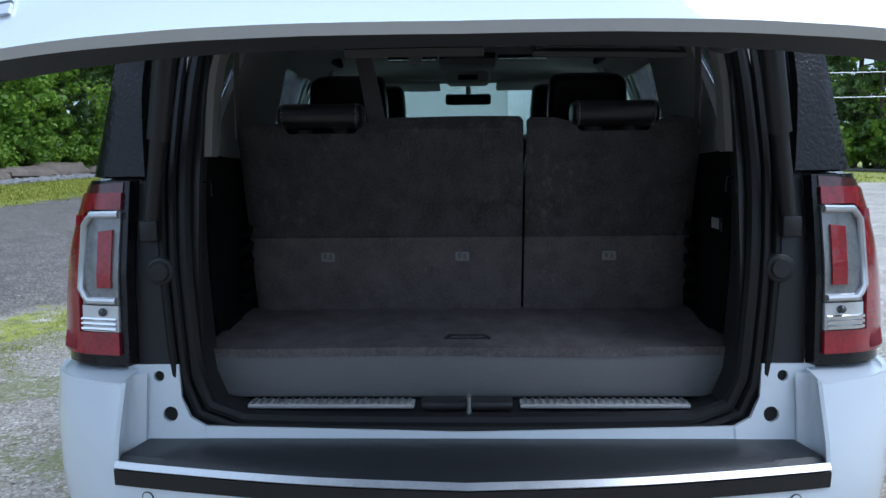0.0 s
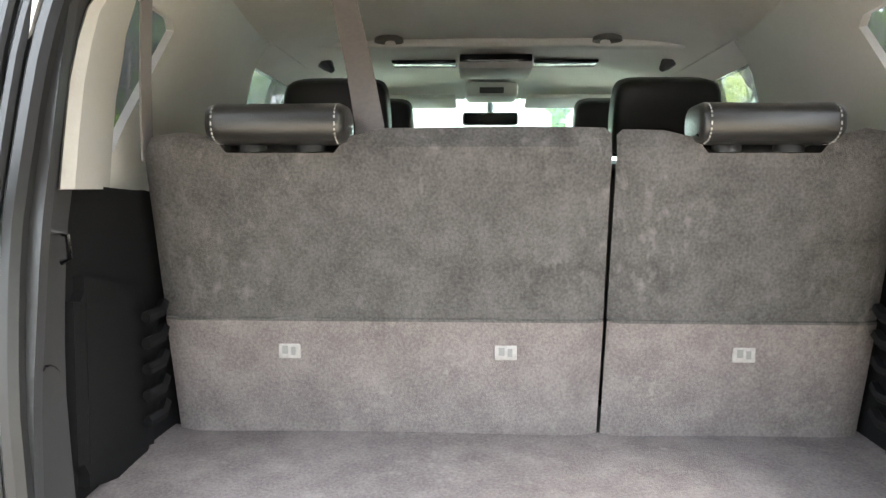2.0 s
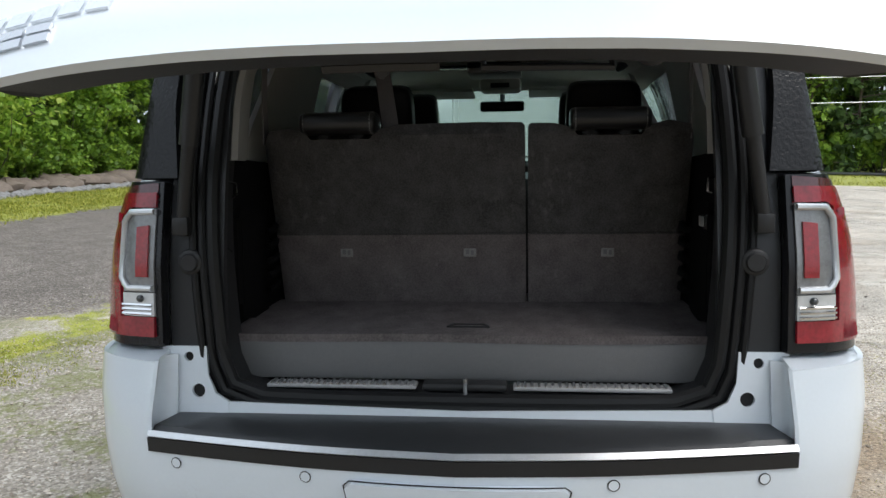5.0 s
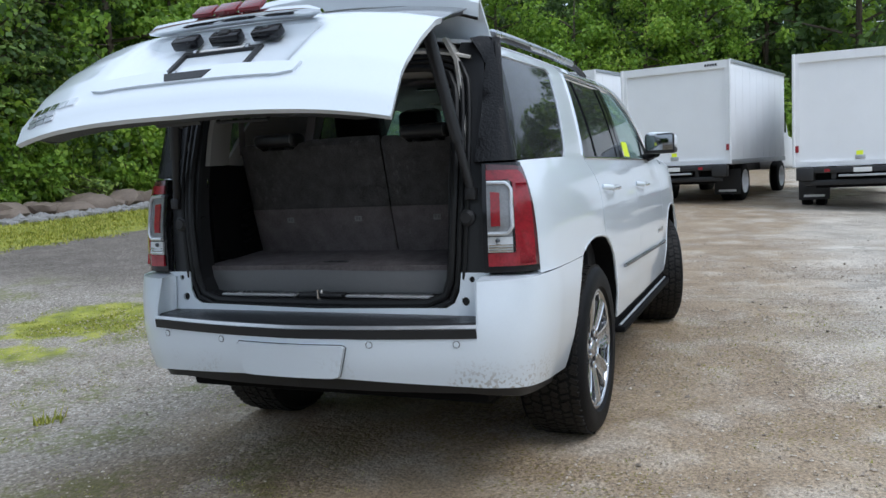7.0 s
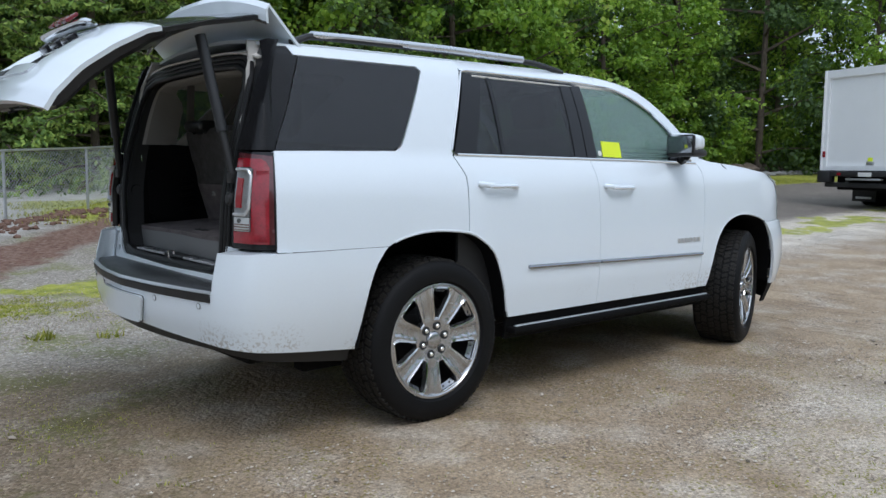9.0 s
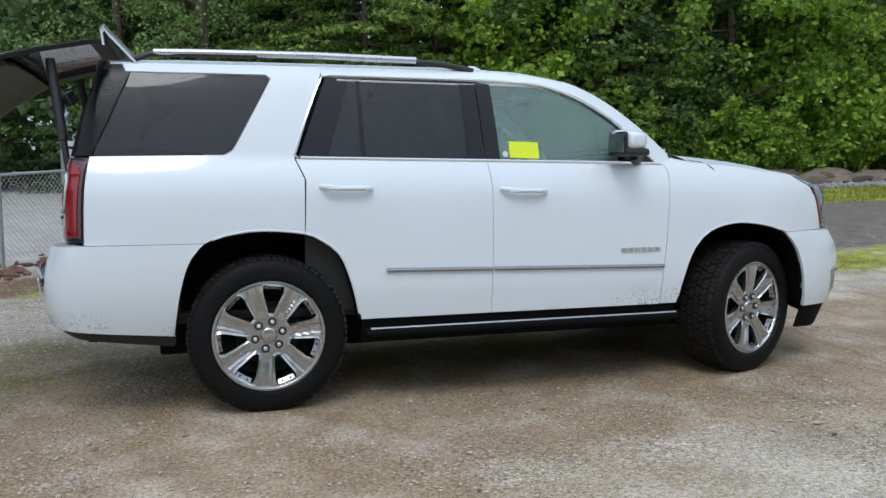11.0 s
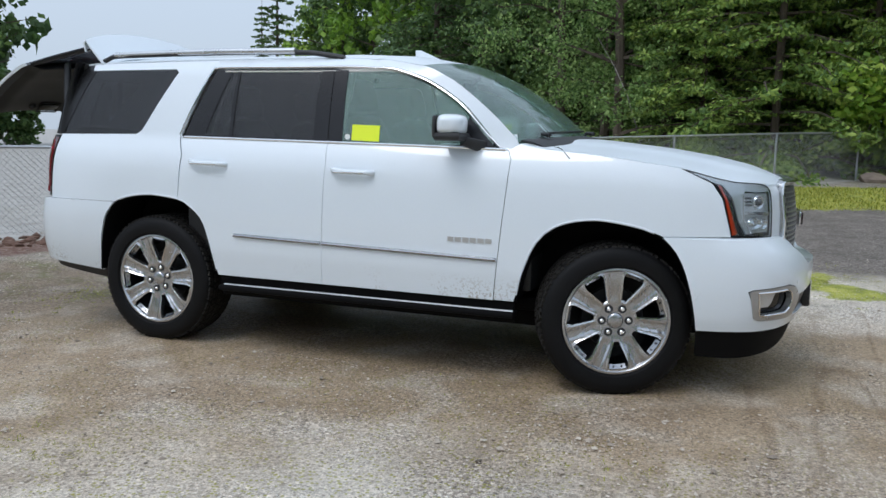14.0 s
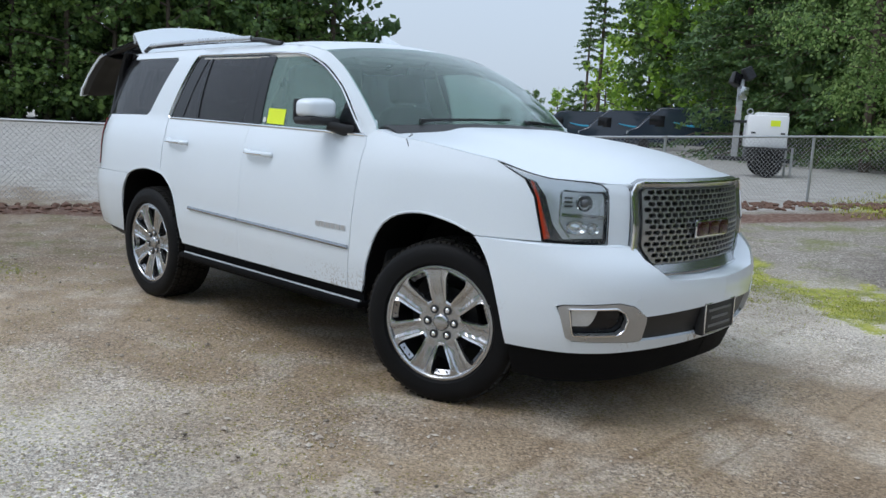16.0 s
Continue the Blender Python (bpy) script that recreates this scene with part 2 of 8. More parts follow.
RED_BAR = mat("red_brake_bar", (0.30, 0.008, 0.014), 0.12, coat=1.0, vary=0.3, scale=60, bump=0.3, bump_scale=260)
LENS_GREY = mat("grey_clear_lens", (0.24, 0.245, 0.25), 0.14, 0.2, coat=1.0, vary=0.22, scale=40, bump=0.2, bump_scale=240)
CLEAR = mat("pale_lamp_lens", (0.60, 0.62, 0.64), 0.12, 0.5, coat=1.0, vary=0.10, scale=24)
LAMP_GREY = mat("lamp_reflector", (0.72, 0.74, 0.76), 0.16, 0.45, coat=1.0, vary=0.08, scale=18)
AMBER = mat("amber_reflector", (0.36, 0.035, 0.010), 0.12, coat=1.0, vary=0.2, scale=40)
BADGE_DARK = mat("dark_red_badge", (0.035, 0.005, 0.008), 0.25, coat=0.5)
MOULDING = mat("satin_moulding", (0.34, 0.35, 0.37), 0.24, 1.0, vary=0.1, scale=20)
LENS = glass_mat("clear_lamp_lens", (0.93, 0.95, 0.96), 0.05, 1.45, 0.03, (0.72, 0.78, 0.82))
FOG_TRIM = mat("satin_fog_trim", (0.46, 0.47, 0.48), 0.30, 0.75, vary=0.06)
LAMP_SILVER = mat("silver_lamp_bezel", (0.66, 0.68, 0.70), 0.22, 0.5, coat=1.0, vary=0.06)
SMOKE_GREY = mat("dark_projector_glass", (0.05, 0.055, 0.06), 0.05, coat=1.0, vary=0.1)
MATTE = mat("matte_black_plastic", (0.0065, 0.0065, 0.007), 0.7, spec=0.09, bump=0.15, bump_scale=300)
BADGE_RED = mat("red_badge", (0.16, 0.012, 0.018), 0.25, coat=0.5)
YELLOW = mat("yellow_card", (0.80, 0.92, 0.03), 0.6, vary=0.04)
PAPER = mat("white_paper", (0.7, 0.7, 0.68), 0.6, vary=0.05)
GARNISH = mat("pale_garnish", (0.31, 0.30, 0.28), 0.6, vary=0.05, bump=0.15, bump_scale=400)
TAG = mat("grey_tag", (0.25, 0.24, 0.235), 0.7, vary=0.15, scale=60)
GLASS_DARK = glass_mat("privacy_glass", (0.34, 0.35, 0.37), 0.10, 1.5, 0.05, (0.42, 0.42, 0.45))
GLASS_CLEAR = glass_mat("green_tinted_glass", (0.87, 0.94, 0.91), 0.06, 1.5, 0.27, (0.45, 0.62, 0.58))
GLASS_SCREEN = glass_mat("windscreen_glass", (0.74, 0.84, 0.80), 0.04, 1.5, 0.10, (0.45, 0.60, 0.56))
WHITE_BOX = mat("white_truck_panel", (0.84, 0.85, 0.86), 0.38, vary=0.05, scale=1.2, bump=0.05, bump_scale=30)
TRUCK_FRAME = mat("white_truck_frame", (0.80, 0.81, 0.82), 0.42, vary=0.08, scale=3)
WIRE = mat("galvanised_wire", (0.52, 0.53, 0.54), 0.5, 0.4, vary=0.15, scale=14)
GALV = mat("galvanised_steel", (0.50, 0.51, 0.52), 0.42, 0.9, vary=0.15, scale=14)
VAN_BLUE = mat("dark_blue_van_paint", (0.016, 0.026, 0.045), 0.22, coat=1.0, vary=0.08)
SIGN_BLUE = mat("light_blue_decal", (0.06, 0.36, 0.56), 0.4)
BARK = mat("bark", (0.10, 0.078, 0.06), 0.9, vary=0.4, scale=6, fine=40, bump=0.8, bump_scale=30)
ROCK = mat("boulder_stone", (0.19, 0.15, 0.12), 0.75, vary=0.35, scale=2.5, fine=30, bump=0.7, bump_scale=20)
GRAVEL_STONE = mat("grey_stone", (0.26, 0.255, 0.25), 0.7, vary=0.35, scale=5, fine=60, bump=0.5, bump_scale=60)


# ---- geometry helpers ----
def smooth_mesh(me, on=True):
    me.polygons.foreach_set("use_smooth", [on] * len(me.polygons))


def part(name, bm, material, parent=None, label="", smooth=True, angle=40):
    me = bpy.data.meshes.new(name)
    bm.to_mesh(me)
    bm.free()
    me.materials.append(material)
    smooth_mesh(me, smooth)
    if smooth:
        me.set_sharp_from_angle(angle=radians(angle))
    ob = new(name, me)
    if parent:
        ob.parent = parent
    if label:
        tagged(ob, label)
    return ob


def thing(name, label, category, m=None, group="", kind=""):
    ob = new(name)
    ob.empty_display_size = 0.2
    if m:
        ob.matrix_world = m
    return tagged(ob, label, category, group, kind)


def add_box(bm, x0, x1, y0, y1, z0, z1, bevel=0.0, m=None):
    vs = [bm.verts.new((x, y, z)) for x in (x0, x1) for y in (y0, y1) for z in (z0, z1)]
    fs = [bm.faces.new([vs[i] for i in q]) for q in ((0, 1, 3, 2), (4, 6, 7, 5), (0, 4, 5, 1), (2, 3, 7, 6), (0, 2, 6, 4), (1, 5, 7, 3))]
    if bevel:
        es = list({e for f in fs for e in f.edges})
        r = bmesh.ops.bevel(bm, geom=es, offset=bevel, segments=2, affect="EDGES", profile=0.5)
        vs = list({v for v in vs if v.is_valid} | set(r["verts"]))
    if m:
        bmesh.ops.transform(bm, matrix=m, verts=[v for v in vs if v.is_valid])
    return bm


def box(x0, x1, y0, y1, z0, z1, bevel=0.0, m=None):
    return add_box(bmesh.new(), x0, x1, y0, y1, z0, z1, bevel, m)


def add_tube(bm, pts, r, n=8, closed=False, flat=1.0):
    """A round rod along points; r is one radius or one a point."""
    pts = [Vector(p) for p in pts]
    rs = r if hasattr(r, "__len__") else [r] * len(pts)
    rings, side = [], None
    for i, p in enumerate(pts):
        a = pts[i - 1] if (i or closed) else p
        b = pts[(i + 1) % len(pts)] if (i + 1 < len(pts) or closed) else p
        d = (b - a).normalized()
        if side is None:
            side = d.orthogonal().normalized()
        side = (side - d * side.dot(d)).normalized()
        up = d.cross(side)
        rings.append([bm.verts.new(p + (side * math.cos(k * math.tau / n) + up * math.sin(k * math.tau / n) * flat) * rs[i]) for k in range(n)])
    pairs = list(zip(rings, rings[1:])) + ([(rings[-1], rings[0])] if closed else [])
    for a, b in pairs:
        for k in range(n):
            bm.faces.new((a[k], a[(k + 1) % n], b[(k + 1) % n], b[k]))
    if not closed:
        bm.faces.new(rings[0][::-1])
        bm.faces.new(rings[-1])
    return bm


def tube(pts, r, n=8, closed=False, flat=1.0):
    return add_tube(bmesh.new(), pts, r, n, closed, flat)


def add_lathe(bm, prof, n=48, axis_y=True, y0=0.0):
    """A profile of (radius, along) turned round the y axis."""
    rings = []
    for r, a in prof:
        rings.append([bm.verts.new((r * math.cos(k * math.tau / n), a + y0, r * math.sin(k * math.tau / n))) for k in range(n)])
    for a, b in zip(rings, rings[1:]):
        for k in range(n):
            bm.faces.new((a[k], b[k], b[(k + 1) % n], a[(k + 1) % n]))
    return bm


def grid_surface(rows, thick=0.0):
    """A sheet through rows of points, with thickness against its normals."""
    bm = bmesh.new()
    vs = [[bm.verts.new(p) for p in row] for row in rows]
    for a, b in zip(vs, vs[1:]):
        for i in range(len(a) - 1):
            bm.faces.new((a[i], a[i + 1], b[i + 1], b[i]))
    if thick:
        shell(bm, thick)
    return bm


def shell(bm, thick):
    bm.normal_update()
    top = list(bm.verts)
    faces = list(bm.faces)
    edges = [e for e in bm.edges if e.is_boundary]
    low = {v: bm.verts.new(v.co - v.normal * thick) for v in top}
    for f in faces:
        bm.faces.new([low[v] for v in reversed(f.verts)])
    for e in edges:
        l = e.link_loops[0]
        a, b = l.vert, l.link_loop_next.vert
        bm.faces.new((b, a, low[a], low[b]))
    return bm


def spline(pts, step=0.03, closed=False):
    """Catmull-Rom through points, in any dimension."""
    p = np.array(pts, float)
    n = len(p)
    out = []
    for i in range(n if closed else n - 1):
        a, b, c, d = (p[(i + k) % n] if closed else p[min(max(i + k, 0), n - 1)] for k in (-1, 0, 1, 2))
        k = max(1, int(np.linalg.norm(c - b) / step))
        for t in np.arange(k) / k:
            out.append(0.5 * (2 * b + (c - a) * t + (2 * a - 5 * b + 4 * c - d) * t * t + (3 * b - a - 3 * c + d) * t**3))
    if not closed:
        out.append(p[-1])
    return [tuple(q) for q in out]


def inside(poly, pts):
    x, y = pts[:, 0], pts[:, 1]
    res = np.zeros(len(pts), bool)
    for (x0, y0), (x1, y1) in zip(poly, np.roll(poly, -1, 0)):
        c = (y0 > y) != (y1 > y)
        if y0 != y1:
            res ^= c & (x < (x1 - x0) * (y - y0) / (y1 - y0) + x0)
    return res


def edge_distance(poly, pts):
    best = np.full(len(pts), 1e9)
    for a, b in zip(poly, np.roll(poly, -1, 0)):
        d = b - a
        t = np.clip(((pts - a) @ d) / max(d @ d, 1e-12), 0, 1)
        best = np.minimum(best, np.hypot(*(pts - a - t[:, None] * d).T))
    return best


def resample(poly, step):
    out = []
    for a, b in zip(poly, poly[1:] + poly[:1]):
        k = max(1, math.ceil(math.hypot(b[0] - a[0], b[1] - a[1]) / step))
        out += [(a[0] + (b[0] - a[0]) * i / k, a[1] + (b[1] - a[1]) * i / k) for i in range(k)]
    return out


def panel(poly, surf, thick=0.012, step=0.04, holes=(), out=None, lip=0.0):
    """A pressed panel: an outline in two coordinates, filled with an even mesh and laid on a surface. out: a point on its outer side's direction."""
    rings = [resample([tuple(p) for p in r], step) for r in (poly, *holes)]
    pts, edges = [], []
    for r in rings:
        k = len(pts)
        pts += r
        edges += [(k + i, k + (i + 1) % len(r)) for i in range(len(r))]
    arr = [np.array(r) for r in rings]
    lo, hi = arr[0].min(0), arr[0].max(0)
    gx, gy = np.meshgrid(np.arange(lo[0], hi[0], step), np.arange(lo[1], hi[1], step))
    g = np.stack([gx.ravel(), gy.ravel()], 1) + step * 0.37
    ok = inside(arr[0], g) & (edge_distance(arr[0], g) > step * 0.45)
    for h in arr[1:]:
        ok &= ~inside(h, g) & (edge_distance(h, g) > step * 0.45)
    pts += [tuple(q) for q in g[ok]]
    vs, _, fs, *_ = delaunay_2d_cdt([Vector(p) for p in pts], edges, [], 0, 1e-6)
    v2 = np.array([tuple(v) for v in vs])
    mid = np.array([v2[list(f)].mean(0) for f in fs])
    keep = inside(arr[0], mid)
    for h in arr[1:]:
        keep &= ~inside(h, mid)
    bm = bmesh.new()
    co = [bm.verts.new(surf(*p)) for p in v2]
    for f, k in zip(fs, keep):
        if k:
            bm.faces.new([co[i] for i in f])
    bmesh.ops.delete(bm, geom=[v for v in bm.verts if not v.link_faces], context="VERTS")
    bm.normal_update()
    if out is not None:
        tot = sum((f.normal * f.calc_area() for f in bm.faces), Vector())
        if tot.dot(Vector(out)) < 0:
            bmesh.ops.reverse_faces(bm, faces=list(bm.faces))
    if thick:
        shell(bm, thick)
    return bm

# ---- the white SUV: x ahead, rear axle at x = 0 ----
WHEELBASE, TYRE_R = 2.946, 0.405


def curve_table(ctrl, side_from, side_to):
    """A plan line from its middle behind (or ahead) round the side; u equals x along the side and arc length beyond."""
    p = np.array(spline(ctrl, 0.01))
    s = np.concatenate([[0], np.cumsum(np.hypot(*np.diff(p, axis=0).T))])
    x = p[:, 0]
    i0, i1 = int(np.argmin(np.abs(x - side_from) + (p[:, 1] < 0.8) * 9)), int(np.argmin(np.abs(x - side_to) + (p[:, 1] < 0.8) * 9))
    u = np.where(np.arange(len(p)) < i0, x[i0] - (s[i0] - s), np.where(np.arange(len(p)) > i1, x[i1] + (s - s[i1]), x))
    t = np.gradient(p, axis=0)
    t /= np.hypot(*t.T)[:, None]
    return u, p, np.stack([-t[:, 1], t[:, 0]], 1)


SIDE = [(-0.6, 0.968), (0.0, 0.98), (0.6, 0.985), (1.5, 0.987), (2.3, 0.985), (2.95, 0.98)]
BODY = curve_table([(-0.985, 0), (-0.985, 0.3), (-0.98, 0.68), (-0.968, 0.78), (-0.945, 0.865), (-0.89, 0.925), (-0.8, 0.952), *SIDE, (3.25, 0.955), (3.45, 0.905),
                    (3.58, 0.82), (3.66, 0.72), (3.72, 0.6), (3.79, 0.4), (3.83, 0.2), (3.845, 0)], -0.6, 3.25)
BUMPER = curve_table([(-1.195, 0), (-1.165, 0.33), (-1.10, 0.67), (-1.06, 0.80), (-0.99, 0.90), (-0.9, 0.945), (-0.75, 0.965), *SIDE[:-1], (2.95, 0.982), (3.25, 0.972),
                      (3.48, 0.93), (3.67, 0.84), (3.80, 0.69), (3.89, 0.48), (3.945, 0.22), (3.965, 0)], -0.6, 3.25)
SIDE_IN = ([0.20, 0.30, 0.36, 0.45, 0.57, 0.61, 0.85, 0.95, 1.05, 1.15, 1.22, 1.27, 1.30, 1.31, 1.4, 1.5, 1.6, 1.7, 1.75, 1.80, 1.84, 1.88],
           [0.09, 0.05, 0.03, 0.017, 0.005, 0, 0, 0.006, 0.014, 0.028, 0.05, 0.075, 0.093, 0.098, 0.118, 0.145, 0.177, 0.215, 0.24, 0.29, 0.40, 0.6])
REAR_IN = ([0.4, 0.9, 1.1, 1.3, 1.5, 1.7, 1.82], [0, 0, 0.005, 0.035, 0.09, 0.155, 0.20])
FRONT_IN = ([0.4, 0.85, 1.0, 1.1, 1.16, 1.2, 1.25], [0, 0, 0.005, 0.02, 0.05, 0.10, 0.22])
BUMP_REAR_IN = ([0.38, 0.46, 0.56, 0.66, 0.75, 0.9], [0.07, 0.03, 0.005, 0.0, 0.01, 0.05])
BUMP_FRONT_IN = ([0.2, 0.34, 0.42, 0.52, 0.66, 0.72, 0.78, 0.83, 0.862, 0.9], [0.13, 0.08, 0.05, 0.015, 0.0, 0.008, 0.035, 0.085, 0.125, 0.14])
BUMP_SIDE_FORE = ([0.2, 0.36, 0.45, 0.6, 0.72, 0.80, 0.862, 0.9], [0.10, 0.04, 0.015, 0.0, 0.0, 0.006, 0.014, 0.016])
BUMP_SIDE_IN = ([0.2, 0.36, 0.45, 0.55, 0.65, 0.78, 0.86, 0.9], [0.13, 0.075, 0.042, 0.016, 0.0, -0.008, -0.003, 0.002])


def on_line(line, side_in, rear_in, front_in, s, out=0.0):
    u0, p0, n0 = line

    def at(u, z):
        x, y = np.interp(u, u0, p0[:, 0]), np.interp(u, u0, p0[:, 1])
        nx, ny = np.interp(u, u0, n0[:, 0]), np.interp(u, u0, n0[:, 1])
        end = rear_in if nx < 0 else front_in
        o = out - ny * ny * np.interp(z, *side_in) - nx * nx * np.interp(z, *end)
        return x + nx * o, s * (y + ny * o), z
    return at


def body(s, out=0.0):
    return on_line(BODY, SIDE_IN, REAR_IN, FRONT_IN, s, out)


def bumper(s, out=0.0):
    aft = on_line(BUMPER, BUMP_SIDE_IN, BUMP_REAR_IN, BUMP_FRONT_IN, s, out)
    fore = on_line(BUMPER, BUMP_SIDE_FORE, BUMP_REAR_IN, BUMP_FRONT_IN, s, out)
    return lambda u, z: fore(u, z) if u > 1.5 else aft(u, z)


def u_at_y(line, y, front):
    u, p, _ = line
    k = (p[:, 0] > 1.5) if front else (p[:, 0] < 1.5)
    i = np.where(k)[0]
    return float(u[i][np.argmin(np.abs(p[i, 1] - y))])


SIDES = ((-1, "right"), (1, "left"))
suv = thing("suv", "white full-size SUV with chrome wheels, rear liftgate raised, on wet gravel", "car")

REAR_ARCH = spline([(-0.465, 0.42), (-0.43, 0.641), (-0.374, 0.806), (-0.273, 0.898), (-0.092, 0.938), (0.055, 0.938), (0.189, 0.922), (0.235, 0.908), (0.364, 0.815), (0.433, 0.653), (0.478, 0.455)], 0.05)
FRONT_ARCH = spline([(2.395, 0.456), (2.428, 0.613), (2.502, 0.791), (2.610, 0.888), (2.768, 0.931), (2.927, 0.927), (3.122, 0.883), (3.241, 0.781), (3.311, 0.617), (3.36, 0.40)], 0.05)
arch = lambda a, x0, x1: [p for p in a if x0 <= p[0] <= x1]
gap = 0.0013

for s, word in SIDES:
    out = (0, s, 0.05)
    # rear quarter with the C-pillar
    part("quarter_panel", panel([(-0.868, 0.8805), (-0.305, 0.8805), *arch(REAR_ARCH, -0.30, 0.185), (0.187, 0.924), (0.189 - gap, 0.942), (0.196 - gap, 1.199), (0.150 - gap, 1.302),
                                 (0.307 - gap, 1.744), (0.322, 1.80), (-0.70, 1.785), (-0.675, 1.739), (0.02, 1.744), (0.047, 1.722), (-0.135, 1.385), (-0.16, 1.345), (-0.20, 1.320), (-0.868, 1.309)],
                                body(s), 0.012, 0.035, out=out), PAINT, suv)
    part("quarter_window", panel([(-0.845, 1.313), (-0.205, 1.324), (-0.165, 1.349), (-0.14, 1.388), (0.042, 1.722), (0.018, 1.740), (-0.645, 1.735)], body(s, -0.006), 0.005, 0.05, out=out), GLASS_DARK, suv, "dark tinted quarter window beaded with rain")
    part("d_pillar", panel([(-1.135, 1.312), (-0.852, 1.312), (-0.652, 1.737), (-0.70, 1.785), (-1.06, 1.79)], body(s, -0.004), 0.02, 0.04, out=out), PILLAR_BLACK, suv, "gloss black pillar cover wet with rain")
    # doors
    rd = part("rear_door", panel([(0.189 + gap, 0.925), *arch(REAR_ARCH, 0.2, 0.47), (0.482, 0.458), (1.212 - gap, 0.458), (1.22 - gap, 1.176), (1.206 - gap, 1.299), (0.156, 1.303), (0.203, 1.199), (0.192 + gap, 0.95)],
                                 body(s), 0.012, 0.035, out=out), PAINT, suv)
    fd = part("front_door", panel([(1.212 + gap, 0.458), (2.274 - gap, 0.456), (2.330 - gap, 1.092), (2.338 - gap, 1.235), (2.318, 1.278), (2.28, 1.292), (1.206 + gap, 1.299), (1.22 + gap, 1.176)],
                                  body(s), 0.012, 0.035, out=out), PAINT, suv)
    part("window_surround", panel([(0.172, 1.314), (1.198, 1.306), (1.176, 1.742), (0.335, 1.738)], body(s, -0.008), 0.01, 0.05, out=out,
                                  holes=[[(0.325, 1.322), (1.098, 1.316), (1.091, 1.728), (0.455, 1.726)]]), GLOSS_BLACK, rd, "black window surround")
    part("side_window", panel([(0.525, 1.317), (1.098, 1.315), (1.091, 1.729), (0.513, 1.727)], body(s, -0.012), 0.004, 0.06, out=out), GLASS_DARK, rd, "dark tinted door window")
    part("vent_window", panel([(0.328, 1.322), (0.512, 1.318), (0.502, 1.727), (0.456, 1.725)], body(s, -0.012), 0.004, 0.06, out=out), GLASS_DARK, rd, "dark tinted fixed pane")
    part("division_bar", panel([(0.505, 1.318), (0.53, 1.317), (0.518, 1.728), (0.497, 1.727)], body(s, -0.006), 0.008, 0.06, out=out), GLOSS_BLACK, rd)
    part("pillar_trim", panel([(1.204, 1.306), (1.292, 1.304), (1.268, 1.730), (1.181, 1.742)], body(s, -0.006), 0.012, 0.05, out=out), GLOSS_BLACK, fd, "gloss black pillar trim")
    win_top = [(1.268, 1.724), (1.42, 1.730), (1.58, 1.716), (1.777, 1.653), (1.94, 1.561), (2.037, 1.490), (2.166, 1.361), (2.232, 1.297)]
    part("side_window", panel([(1.292, 1.304), *spline(win_top, 0.06), (2.225, 1.298)], body(s, -0.012), 0.004, 0.06, out=out), GLASS_CLEAR, fd, "clear greenish front door window")
    part("mirror_sail", panel([(2.03, 1.302), (2.235, 1.298), (2.166, 1.364), (2.07, 1.462)], body(s, -0.004), 0.012, 0.05, out=out), GLOSS_BLACK, fd)
    # white upper frame from the C-pillar to the foot of the windscreen
    top = spline([(0.31, 1.805), (1.17, 1.815), (1.513, 1.797), (1.745, 1.757), (1.87, 1.708), (2.005, 1.633), (2.199, 1.487), (2.355, 1.345), (2.37, 1.318)], 0.05)
    low = spline([(2.33, 1.290), (2.262, 1.295), (2.196, 1.372), (2.062, 1.508), (1.963, 1.582), (1.795, 1.675), (1.585, 1.740), (1.42, 1.752), (1.17, 1.760), (0.314, 1.752)], 0.05)
    part("roof_side_rail", panel([*top, *low], body(s), 0.02, 0.035, out=out), PAINT, suv)
    # window chrome: along the belt and round the glass
    f_ = body(s, 0.002)
    belt = [f_(x, z) for x, z in spline([(2.30, 1.284), (2.245, 1.286), (1.70, 1.294), (1.2, 1.299), (0.6, 1.305), (0.18, 1.309)], 0.08)]
    part("belt_moulding", tube(belt, 0.0075, 6), CHROME, suv, "chrome belt strip")
    loop = [f_(x, z) for x, z in spline([(0.17, 1.304), (0.149, 1.325), (0.20, 1.47), (0.318, 1.744), (0.36, 1.752), (0.8, 1.752), (1.2, 1.752), (1.42, 1.745), (1.583, 1.732), (1.785, 1.667), (1.953, 1.575), (2.052, 1.50), (2.185, 1.368), (2.262, 1.30)], 0.06)]
    part("window_moulding", tube(loop, 0.006, 6), CHROME, suv, "chrome window frame strip")
    # lower chrome strip on the doors
    f_ = body(s, 0.008)
    for d, a, b in ((rd, 0.613, 1.207), (fd, 1.221, 2.288)):
        part("door_moulding", tube([f_(x, 0.718 - (x - 0.613) * 0.0195) for x in np.linspace(a, b, 14)], 0.011, 8), MOULDING, d, "satin chrome door strip")
    # handles
    for d, x0, zc in ((rd, 0.276, 1.152), (fd, 1.272, 1.134)):
        f0, f1 = body(s, 0.000), body(s, 0.033)
        bar = [f0(x0, zc + 0.01), f1(x0 + 0.03, zc + 0.006), f1(x0 + 0.10, zc), f1(x0 + 0.18, zc), f1(x0 + 0.235, zc - 0.002), f0(x0 + 0.262, zc - 0.004)]
        h = part("door_handle", tube(spline(bar, 0.02), 0.0145, 10), PAINT, d, "white door handle with a chrome strip")
        part("handle_strip", tube([body(s, 0.0465)(x0 + k, zc - 0.003) for k in (0.03, 0.12, 0.22)], 0.005, 6), CHROME, d)
    # name badge on the front door: plain bars
    f_ = body(s, 0.004)
